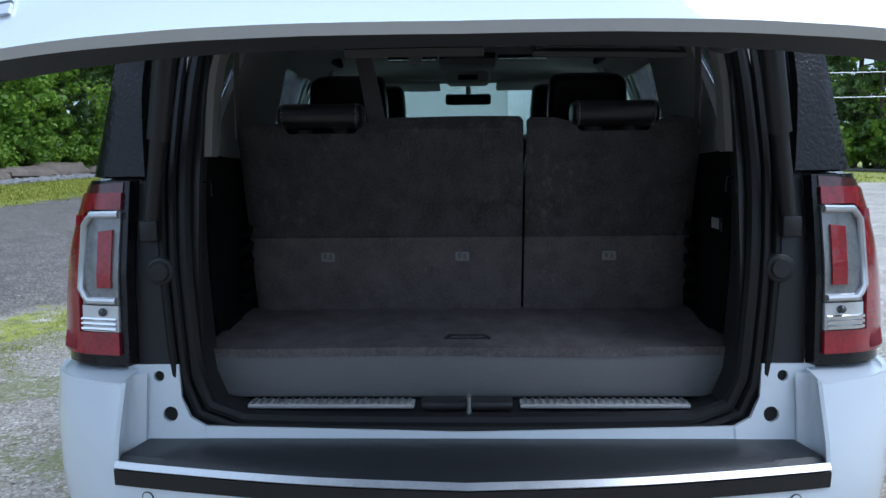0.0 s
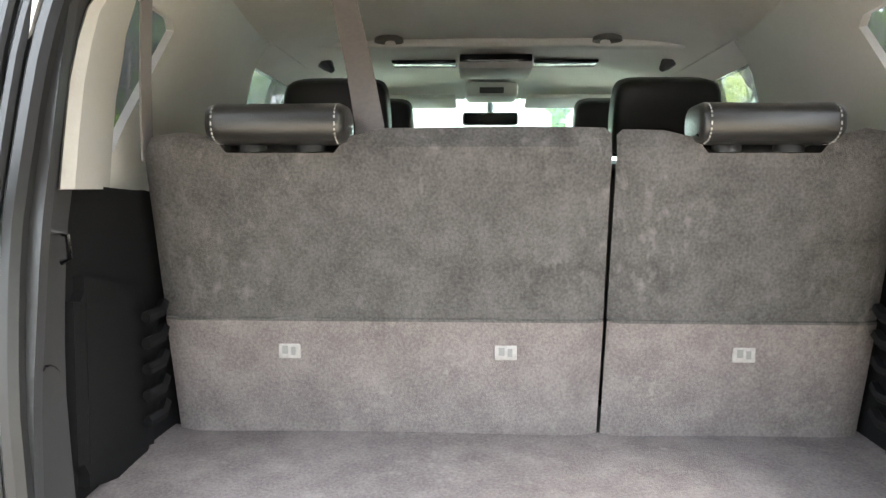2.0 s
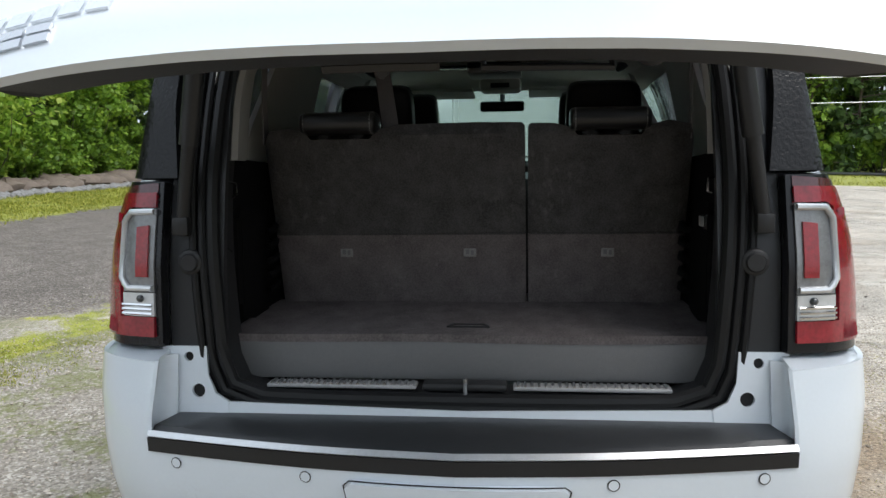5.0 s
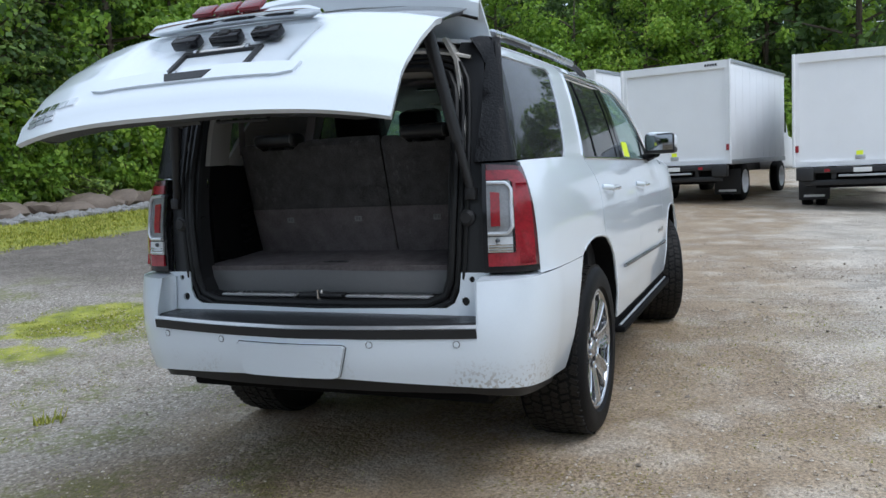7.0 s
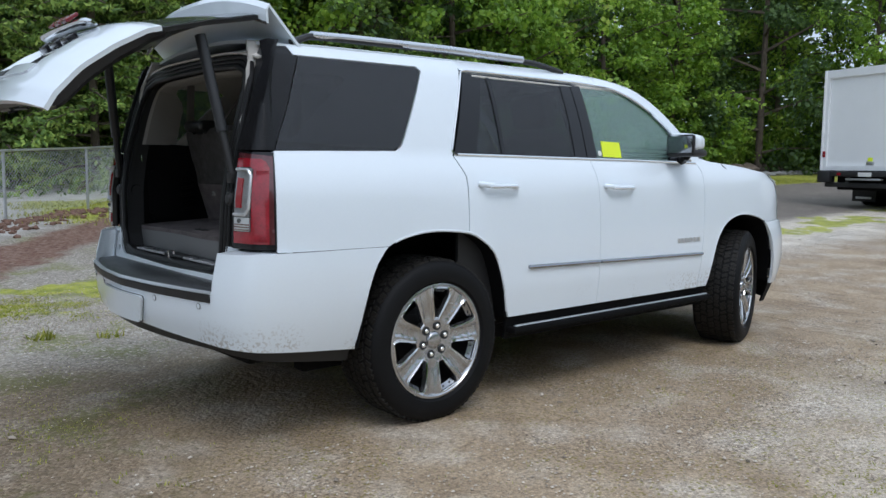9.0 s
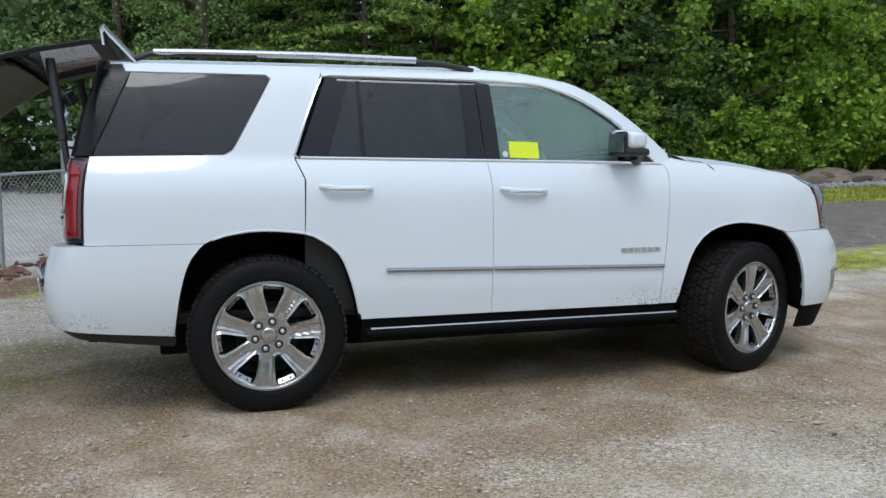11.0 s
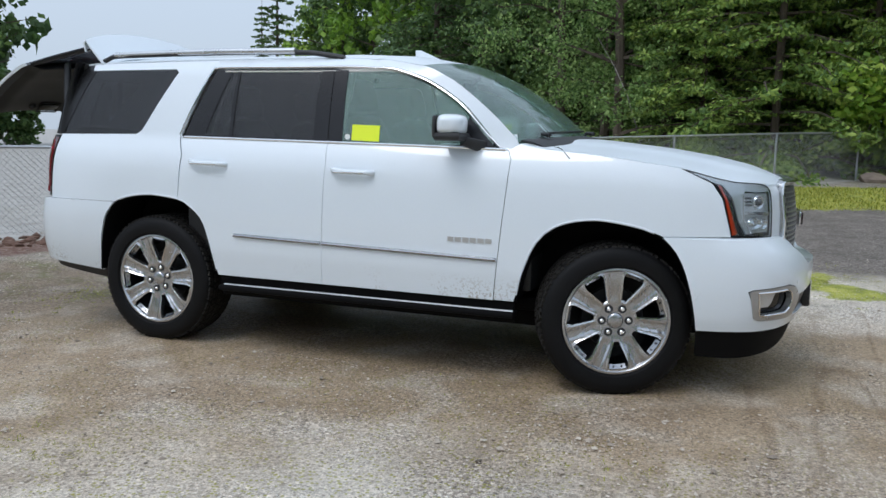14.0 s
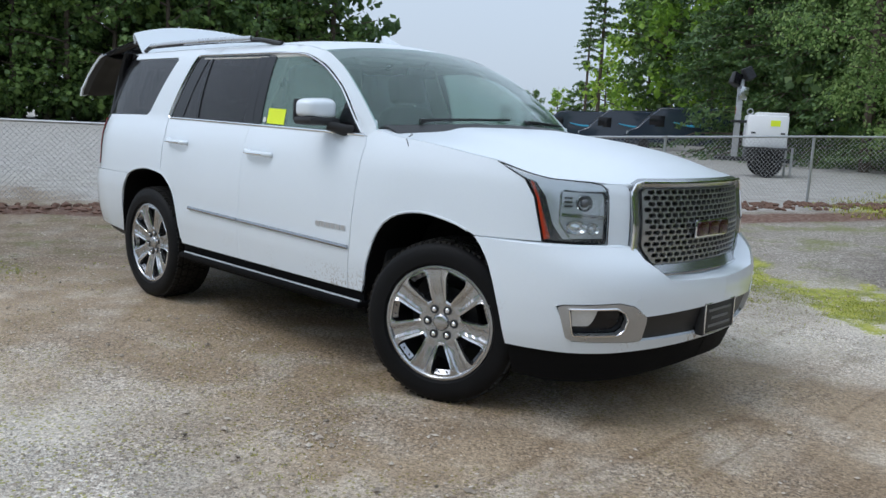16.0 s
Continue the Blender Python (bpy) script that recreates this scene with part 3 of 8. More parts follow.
    for i in range(6):
        part("badge_bar", panel([(2.005 + i * 0.044, 0.772), (2.040 + i * 0.044, 0.770), (2.040 + i * 0.044, 0.797), (2.005 + i * 0.044, 0.799)], f_, 0.004, 0.03, out=out), SATIN, fd)
    # front wing
    part("front_fender", panel([(2.276 + gap, 0.458), (2.39, 0.458), *arch(FRONT_ARCH, 2.396, 3.155), (3.165, 0.866), (3.505, 0.876), (3.452, 1.068), (3.398, 1.143), (3.236, 1.214),
                                (2.8, 1.268), (2.5, 1.293), (2.375, 1.316), (2.30, 1.2965), (2.284, 1.2945), (2.3205, 1.2800), (2.339 + gap, 1.235), (2.331 + gap, 1.092)], body(s), 0.012, 0.035, out=out), PAINT, suv)
    # sill, running board
    part("rocker_panel", panel([(0.49, 0.33), (2.39, 0.33), (2.39, 0.452), (0.485, 0.452)], body(s, -0.016), 0.02, 0.08, out=out), MATTE, suv)
    rb = part("running_board", box(0.50, 2.40, s * 0.93 - 0.075, s * 0.93 + 0.042, 0.366, 0.402, 0.012), MATTE, suv, "black running board with a chrome edge")
    part("board_strip", tube([(x, s * 0.972, 0.401) for x in np.linspace(0.53, 2.39, 8)], 0.0085, 8), STRIP, rb)
    # rolled arch edges
    for a_ in (arch(REAR_ARCH, -0.30, 0.475), arch(FRONT_ARCH, 2.40, 3.16)):
        part("arch_lip", tube([body(s, -0.004)(*p) for p in a_], 0.0075, 8), PAINT, suv)
    # wheel housings
    for ax, a in ((0.02, REAR_ARCH), (WHEELBASE - 0.07, FRONT_ARCH)):
        f_ = body(s, -0.012)
        rim = [Vector(f_(*p)) for p in a]
        rows = [[p for p in rim], [Vector((p.x, s * 0.84, p.z + 0.01)) for p in rim], [Vector((p.x, s * 0.58, p.z + 0.02)) for p in rim]]
        part("wheel_housing", grid_surface(rows, 0.01), MATTE, suv)
        part("housing_back", panel([*a, (a[-1][0], 0.3), (a[0][0], 0.3)], lambda u, z, s=s: (u, s * 0.60, z), 0.01, 0.1, out=out), MATTE, suv)

# ---- hood, windscreen, roof ----
HOOD_X = [2.36, 2.6, 2.8, 3.1, 3.4, 3.6, 3.72, 3.80]
HOOD_C = [1.375, 1.352, 1.335, 1.305, 1.258, 1.212, 1.172, 1.135]


uN = lambda y: u_at_y(BODY, y, True)
HOOD_EDGE = spline([(2.375, 1.320), (2.5, 1.297), (2.8, 1.272), (3.1, 1.236), (3.24, 1.218), (3.33, 1.196), (3.43, 1.172), (3.52, 1.156), (uN(0.72), 1.146), (uN(0.63), 1.137), (uN(0.555), 1.142)], 0.03)


def hood_point(k, v):
    """k from windscreen to nose, v from -1 to 1 across."""
    u, ze = HOOD_EDGE[int(round(k * (len(HOOD_EDGE) - 1)))]
    xe, ye, _ = body(1, 0.0)(u, ze)
    xc = 2.60 + k * (3.80 - 2.60)
    zc = float(np.interp(xc, HOOD_X, HOOD_C)) - 0.004
    a = abs(v)
    dome = 0.014 / (1 + math.exp((a - 0.60) * 26)) * min(1, (1 - k) * 5)
    return xe + (xc - xe) * (1 - a ** 2.5), v * ye, ze + (zc - ze) * (1 - a ** 2.2) + dome


part("hood", grid_surface([[hood_point(k, v) for v in np.linspace(-1, 1, 41)] for k in np.linspace(0, 1, 36)][::-1], 0.02), PAINT_WET, suv, "white hood beaded with rain")

for s in (-1, 1):
    part("hood_seam", tube([(2.545, s * 0.795, 1.3065), (2.572, s * 0.812, 1.3035), (2.602, s * 0.862, 1.2945), (2.626, s * 0.9045, 1.279), (2.660, s * 0.9215, 1.247)], 0.0028, 6), SEAL, suv)

A_LINE = [(1.745, 1.752), (1.87, 1.703), (2.005, 1.628), (2.199, 1.482), (2.345, 1.345), (2.36, 1.325)]


def wind_point(k, v):
    e = np.array(spline(A_LINE, 0.02))
    x, z = e[int(round(k * (len(e) - 1)))]
    y = abs(body(1, -0.008)(x, z)[1])
    bow = (1 - v * v)
    return x + bow * (0.12 + 0.10 * k), v * y, z + bow * (0.055 - 0.02 * k)


part("windscreen", grid_surface([[wind_point(k, v) for v in np.linspace(-1, 1, 25)] for k in np.linspace(0, 1, 19)], 0.005), GLASS_SCREEN, suv, "clear windscreen wet with rain")
part("cowl", grid_surface([[tuple(Vector(wind_point(1, v)) + Vector((dx, 0, dz))) for v in np.linspace(-0.97, 0.97, 21)] for dx, dz in ((0.0, 0.004), (0.06, -0.004), (0.13, -0.03))], 0.01), BLACK, suv, "black cowl below the windscreen")
for y0, y1 in ((-0.62, -0.02), (0.10, 0.66)):
    a, b = Vector(wind_point(0.985, y0 / 0.82)), Vector(wind_point(0.95, y1 / 0.82))
    w = part("wiper", tube([a + Vector((0.05, 0, 0.01)), a + Vector((0.0, 0.03, 0.016)), a.lerp(b, 0.5) + Vector((0.02, 0, 0.018)), b + Vector((0.015, 0, 0.014))], [0.014, 0.012, 0.008, 0.006], 6), BLACK, suv)

ROOF_EDGE = [(-0.76, 1.782), (-0.4, 1.797), (0.315, 1.806), (1.17, 1.815), (1.513, 1.797), (1.745, 1.757)]


def roof_point(k, v):
    x = -0.76 + k * (1.745 + 0.76)
    ze = float(np.interp(x, *zip(*ROOF_EDGE)))
    y = abs(body(1)(x, ze)[1]) + 0.004
    c = 1 - abs(v) ** 2.4
    return x + (1 - v * v) * 0.12 * max(0, k - 0.75) * 4, v * y, ze + c * (0.062 if k < 0.9 else 0.062 - (k - 0.9) * 0.1)


part("roof", grid_surface([[roof_point(k, v) for v in np.linspace(-1, 1, 33)] for k in np.linspace(0, 1, 40)][::-1], 0.015), PAINT_WET, suv)
fin = bmesh.new()
vs = [fin.verts.new(p) for p in [(1.62, 0, 1.845), (1.45, 0.025, 1.86), (1.40, 0, 1.865), (1.45, -0.025, 1.86), (1.44, 0.006, 1.925), (1.40, 0.004, 1.925), (1.44, -0.006, 1.925), (1.40, -0.004, 1.925)]]
bmesh.ops.convex_hull(fin, input=vs)
part("roof_antenna", fin, PAINT, suv, "white shark fin antenna")
for s, word in SIDES:
    rail = [(-0.64, 1.800), (-0.55, 1.835), (-0.3, 1.843), (0.3, 1.852), (0.87, 1.849), (1.05, 1.835), (1.20, 1.812)]
    pts = [(x, s * (0.665 if 0 < x < 0.9 else 0.67), z) for x, z in spline(rail, 0.06)]
    r = part("roof_rail", tube(pts, 0.016, 8, flat=1.0), BLACK, suv, "roof rail with silver bar and black ends")
    part("rail_bar", tube([(x, s * 0.667, float(np.interp(x, *zip(*rail))) + 0.008) for x in np.linspace(-0.53, 0.86, 16)], 0.021, 10), SATIN, r)

# ---- door mirrors ----
for s, word in SIDES:
    base = Vector((2.12, s * 0.885, 1.315))
    arm = part("mirror_arm", tube([base + Vector((0.05, -s * 0.04, -0.02)), base + Vector((0.02, s * 0.03, -0.01)), base + Vector((-0.04, s * 0.10, 0.012))], [0.042, 0.036, 0.03], 10, flat=0.7), BLACK, suv, "black mirror arm")
    bm = bmesh.new()
    bmesh.ops.create_icosphere(bm, subdivisions=4, radius=1.0)
    for v in bm.verts:
        c = v.co
        q = Vector((math.copysign(abs(c.x) ** 0.7, c.x), math.copysign(abs(c.y) ** 0.55, c.y), math.copysign(abs(c.z) ** 0.55, c.z)))
        taper = 1 - 0.14 * (q.y * s)
        v.co = Vector((q.x * (0.105 if q.x > 0 else 0.055) * (1 - 0.12 * max(0, q.y * s)), q.y * 0.110, q.z * 0.060 * taper))
    bmesh.ops.transform(bm, matrix=pose(2.0, s * 1.018, 1.412, 0, 0, -8 * s), verts=bm.verts)
    cap = part("mirror_cap", bm, PAINT, suv, "white mirror cap")
    part("mirror_shell", box(1.944, 1.962, s * 1.016 - 0.098, s * 1.016 + 0.098, 1.338, 1.462, 0.016), BLACK, cap, "black mirror frame")
    part("mirror_glass", box(1.939, 1.945, s * 1.016 - 0.088, s * 1.016 + 0.088, 1.348, 1.453, 0.002), MIRROR, cap, "wet mirror glass")
    part("mirror_base", box(1.946, 2.105, s * 1.012 - 0.108, s * 1.012 + 0.106, 1.324, 1.372, 0.022), BLACK, cap, "black lower mirror shell")

# ---- nose: bumper, lamps, grille ----
uB = lambda y: u_at_y(BUMPER, y, True)
uF = lambda y: u_at_y(BODY, y, True)
for s, word in SIDES:
    out = (0.6, s, 0.0)
    mid = uB(0)
    fog = [(uB(0.872), 0.607), (uB(0.69), 0.622), (uB(0.62), 0.605), (uB(0.555), 0.553), (uB(0.555), 0.442), (uB(0.60), 0.437), (uB(0.845), 0.446), (uB(0.86), 0.458), (uB(0.88), 0.595)]
    lowgr = [(uB(0.57), 0.565), (uB(0.2), 0.578), (mid, 0.585), (mid, 0.430), (uB(0.57), 0.430)]
    part("front_bumper", panel([(3.165, 0.862), *arch(FRONT_ARCH, 3.17, 3.352), (3.36, 0.385), (uB(0.7), 0.383), (uB(0.35), 0.390), (mid, 0.402), (mid, 0.436), (uB(0.2), 0.436), (uB(0.555), 0.437), (uB(0.60), 0.433), (uB(0.848), 0.442),
                                (uB(0.884), 0.60), (uB(0.872), 0.611), (uB(0.69), 0.626), (uB(0.62), 0.609), (uB(0.552), 0.556), (uB(0.2), 0.572), (mid, 0.579), (mid, 0.704), (uB(0.42), 0.712), (uB(0.555), 0.806), (uB(0.577), 0.852), (uB(0.66), 0.860)],
                               bumper(s), 0.02, 0.035, out=out), PAINT, suv)
    fb = bumper(s)
    us = [*np.linspace(3.17, uB(0.66), 14)]
    lip = [(u, 0.861) for u in us] + [(uB(0.577), 0.851), (uB(0.555), 0.805), (uB(0.49), 0.760), (uB(0.42), 0.711), (uB(0.2), 0.706), (mid, 0.703)]
    edge = [Vector(fb(u, z)) for u, z in lip]
    back = []
    for u, z in lip:
        n = Vector(bumper(s, 0.1)(u, z)) - Vector(fb(u, z))
        n.z = 0
        back.append(Vector(fb(u, z)) - n.normalized() * 0.11 + Vector((0, 0, 0.010)))
    rows = [edge, [a.lerp(c, 0.12) + Vector((0, 0, 0.006)) for a, c in zip(edge, back)], back]
    part("bumper_shelf", grid_surface(rows[::-1] if s > 0 else rows, 0.008), PAINT, suv)
    part("lower_grille", panel(lowgr, bumper(s, -0.02), 0.02, 0.05, out=(1, 0, 0)), BLACK, suv, "black lower air intake")
    fl = part("fog_surround", panel([(a, b) for a, b in fog], bumper(s, 0.004), 0.03, 0.03, out=out,
                                    holes=[[(uB(0.858), 0.592), (uB(0.70), 0.600), (uB(0.665), 0.580), (uB(0.648), 0.545), (uB(0.652), 0.495), (uB(0.68), 0.473), (uB(0.838), 0.470), (uB(0.848), 0.485)]]), FOG_TRIM, suv, "satin silver fog lamp surround")
    part("fog_recess", panel([(uB(0.872), 0.60), (uB(0.61), 0.605), (uB(0.61), 0.455), (uB(0.855), 0.455)], bumper(s, -0.032), 0.01, 0.03, out=out), GLOSS_BLACK, fl, "glossy black recess")
    part("fog_lamp", panel([(uB(0.853), 0.583), (uB(0.765), 0.588), (uB(0.785), 0.535), (uB(0.80), 0.515), (uB(0.846), 0.512)], bumper(s, -0.014), 0.014, 0.02, out=out), CLEAR, fl, "clear fog lamp")
    part("fog_edge", tube([bumper(s, 0.006)(*q) for q in resample([(uB(0.858), 0.592), (uB(0.70), 0.600), (uB(0.665), 0.580), (uB(0.648), 0.545), (uB(0.652), 0.495), (uB(0.68), 0.473), (uB(0.838), 0.470), (uB(0.848), 0.485)], 0.02)], 0.005, 6, True), CHROME, fl)
    part("parking_sensor", panel([(uB(0.60) + 0.012 * math.cos(k), 0.635 + 0.012 * math.sin(k)) for k in np.linspace(0, 6.0, 12)], bumper(s, 0.002), 0.004, 0.01, out=out), PAINT, suv)
    part("air_dam", panel([(3.372, 0.235), (3.55, 0.225), (uB(0.6), 0.235), (mid, 0.275), (mid, 0.405), (uB(0.35), 0.392), (uB(0.7), 0.384), (3.362, 0.384)], bumper(s, -0.015), 0.012, 0.05, out=out), MATTE, suv, "black plastic air dam")
    # headlamp
    hl = [(3.243, 1.212), (3.32, 1.194), (3.42, 1.170), (3.52, 1.153), (uF(0.74), 1.142), (uF(0.69), 1.132), (uF(0.668), 1.112), (uF(0.664), 1.08), (uF(0.664), 0.868), (3.506, 0.874), (3.462, 1.068), (3.408, 1.145)]
    h = part("headlight", panel(hl, body(s, -0.024), 0.02, 0.03, out=out), GLOSS_BLACK, suv, "clear headlamp with chrome bowls and an amber side strip")
    part("lamp_outline", tube([body(s, -0.002)(*q) for q in resample(hl, 0.03)], 0.0028, 6, True), GLOSS_BLACK, h)
    part("lamp_lens", panel([(3.275, 1.202), (3.42, 1.165), (3.52, 1.148), (uF(0.74), 1.137), (uF(0.69), 1.127), (uF(0.672), 1.106), (uF(0.669), 1.08), (uF(0.669), 0.878), (3.53, 0.884), (3.478, 1.068), (3.418, 1.14)], body(s, 0.006), 0.003, 0.03, out=out), LENS, h, "clear outer lens")
    part("lamp_brow", panel([(3.250, 1.210), (3.32, 1.192), (3.42, 1.168), (3.52, 1.151), (uF(0.74), 1.139), (uF(0.69), 1.129), (uF(0.674), 1.105), (3.66, 1.103), (3.592, 1.108), (3.572, 1.09), (3.572, 0.965), (3.625, 0.893), (3.598, 0.888), (3.550, 0.95), (3.508, 1.075), (3.455, 1.136), (3.40, 1.148)], body(s, -0.003), 0.008, 0.02, out=out), LAMP_SILVER, h, "silver lamp bezel")
    part("side_marker", panel([(3.425, 1.142), (3.446, 1.132), (3.478, 1.07), (3.541, 0.892), (3.514, 0.884), (3.468, 1.065)], body(s, 0.0), 0.008, 0.03, out=out), AMBER, h, "amber side strip")
    part("lamp_reflector", panel([(3.585, 1.098), (uF(0.685), 1.094), (uF(0.676), 1.080), (uF(0.676), 0.895), (3.632, 0.892), (3.580, 0.965)], body(s, -0.014), 0.006, 0.03, out=out), LAMP_GREY, h)
    part("bezel_line", tube([body(s, 0.001)(*q) for q in ((3.576, 1.085), (3.576, 0.964), (3.628, 0.892))], 0.003, 6), CHROME, h)
    part("lamp_step", panel([(3.585, 1.005), (uF(0.678), 0.998), (uF(0.678), 0.982), (3.585, 0.990)], body(s, -0.006), 0.010, 0.03, out=out), CHROME, h, "chrome divider between the bowls")
    for u_, zz_, rr, wide in ((3.690, 1.050, 0.036, 1.0), (3.655, 0.942, 0.030, 1.5), (3.735, 0.938, 0.026, 1.2)):
        c = Vector(body(s, -0.014)(u_, zz_))
        n = (Vector(body(s, 0.05)(u_, zz_)) - c).normalized()
        e1 = n.cross(Vector((0, 0, 1))).normalized()
        e2 = n.cross(e1)
        bm = bmesh.new()
        rings = [[bm.verts.new(c + n * dn + (e1 * math.cos(a) * wide + e2 * math.sin(a)) * rr * q) for a in np.arange(24) * math.tau / 24] for q, dn in ((1.12, 0.004), (1.0, 0.012), (0.86, 0.006), (0.6, -0.002), (0.34, 0.002), (0.12, 0.008))]
        for ra, rb in zip(rings, rings[1:]):
            for k in range(24):
                bm.faces.new((ra[k], rb[k], rb[(k + 1) % 24], ra[(k + 1) % 24]))
        bm.faces.new(rings[-1])
        part("lamp_bowl", bm, CHROME, h, "chrome lamp bowl")
        if wide == 1.0:
            lens = bmesh.new()
            bmesh.ops.create_uvsphere(lens, u_segments=20, v_segments=10, radius=rr * 0.62)
            bmesh.ops.transform(lens, matrix=Matrix.Translation(c + n * 0.004), verts=lens.verts)
            part("projector_lens", lens, SMOKE_GREY, h, "dark projector lens")
    for zz_ in (1.072, 1.054, 1.036):
        part("lamp_rib", tube([body(s, -0.006)(3.595, zz_), body(s, -0.006)(3.632, zz_)], 0.005, 6), BLACK, h)
    part("nose_panel", panel([(uF(0.660), 0.862), (uF(0.555), 0.85), (uF(0.555), 1.138), (uF(0.685), 1.134), (uF(0.664), 1.114), (uF(0.660), 1.08)], body(s), 0.012, 0.04, out=out), PAINT, suv)

# grille: chrome frame and staggered mesh
GX = lambda y, z: 3.848 - 0.42 * (abs(y) / 0.56) ** 2.2 * 0.26 - max(0, z - 0.95) * 0.16
ring = [(-0.50, 1.150), (0.50, 1.150), (0.535, 1.140), (0.557, 1.105), (0.559, 0.83), (0.545, 0.805), (0.43, 0.732), (0.40, 0.724), (-0.40, 0.724), (-0.43, 0.732), (-0.545, 0.805), (-0.559, 0.83), (-0.557, 1.105), (-0.535, 1.140)]
hole = [(-0.47, 1.118), (0.47, 1.118), (0.488, 1.105), (0.494, 0.87), (0.485, 0.845), (0.425, 0.782), (0.405, 0.775), (-0.405, 0.775), (-0.425, 0.782), (-0.485, 0.845), (-0.494, 0.87), (-0.488, 1.105)]
hole_arr = np.array(hole)
rim_x = lambda y, z: GX(y, z) - 0.012 + 0.030 * min(1.0, float(edge_distance(hole_arr, np.array([[y, z]]))[0]) / 0.045)
gr = part("grille", panel(ring, lambda y, z: (rim_x(y, z), y, z), 0.035, 0.02, holes=[hole], out=(1, 0, 0)), DARK_CHROME, suv, "chrome grille frame with a staggered mesh")
part("grille_outline", tube([(GX(y, z) + 0.019, y, z) for y, z in resample(ring, 0.03)], 0.007, 6, True), CHROME, gr)
part("grille_backing", panel(ring, lambda y, z: (GX(y, z) - 0.05, y, z), 0.01, 0.08, out=(1, 0, 0)), BLACK, gr)
holes = []
hp = np.array(hole)
for r in range(13):
    for c in range(-11, 12):
        y, z = (c + (r % 2) * 0.5) * 0.0485, 0.789 + r * 0.0263
        q = [(y - 0.0205, z), (y - 0.0160, z + 0.0098), (y + 0.0160, z + 0.0098), (y + 0.0205, z), (y + 0.0160, z - 0.0098), (y - 0.0160, z - 0.0098)]
        if inside(hp, np.array(q)).all():
            holes.append(q)
mesh_bm = panel(hole, lambda y, z: (GX(y, z), y, z), 0.022, 0.06, holes=holes, out=(1, 0, 0))
part("grille_mesh", mesh_bm, MESH, gr, "chrome honeycomb mesh", angle=25)
bar = bmesh.new()
for y0, y1 in ((-0.155, -0.06), (-0.05, 0.05), (0.06, 0.15)):
    add_box(bar, GX(0, 0.93) + 0.012, GX(0, 0.93) + 0.03, y0, y1, 0.895, 0.965, 0.008)
part("badge", bar, BADGE_DARK, gr, "red emblem blocks edged in chrome")
edge = bmesh.new()
for y0, y1 in ((-0.163, -0.052), (-0.056, 0.056), (0.052, 0.158)):
    add_box(edge, GX(0, 0.93) + 0.004, GX(0, 0.93) + 0.018, y0, y1, 0.887, 0.973, 0.006)
part("badge_edge", edge, CHROME, gr)
# front plate holder
pl = part("plate_holder", box(3.90, 3.945, -0.165, 0.165, 0.425, 0.59, 0.006), BLACK, suv, "black front plate holder with a chromed frame")
part("frame_edge", tube([(3.947, y, z) for y, z in resample([(-0.155, 0.435), (0.155, 0.435), (0.155, 0.58), (-0.155, 0.58)], 0.05)], 0.0035, 6, True), CHROME, pl)
for k, w in enumerate((0.24, 0.18, 0.24)):
    part("plate_bar", box(3.945, 3.948, -w / 2, w / 2, 0.460 + k * 0.038, 0.472 + k * 0.038), BOX_GREY, pl)

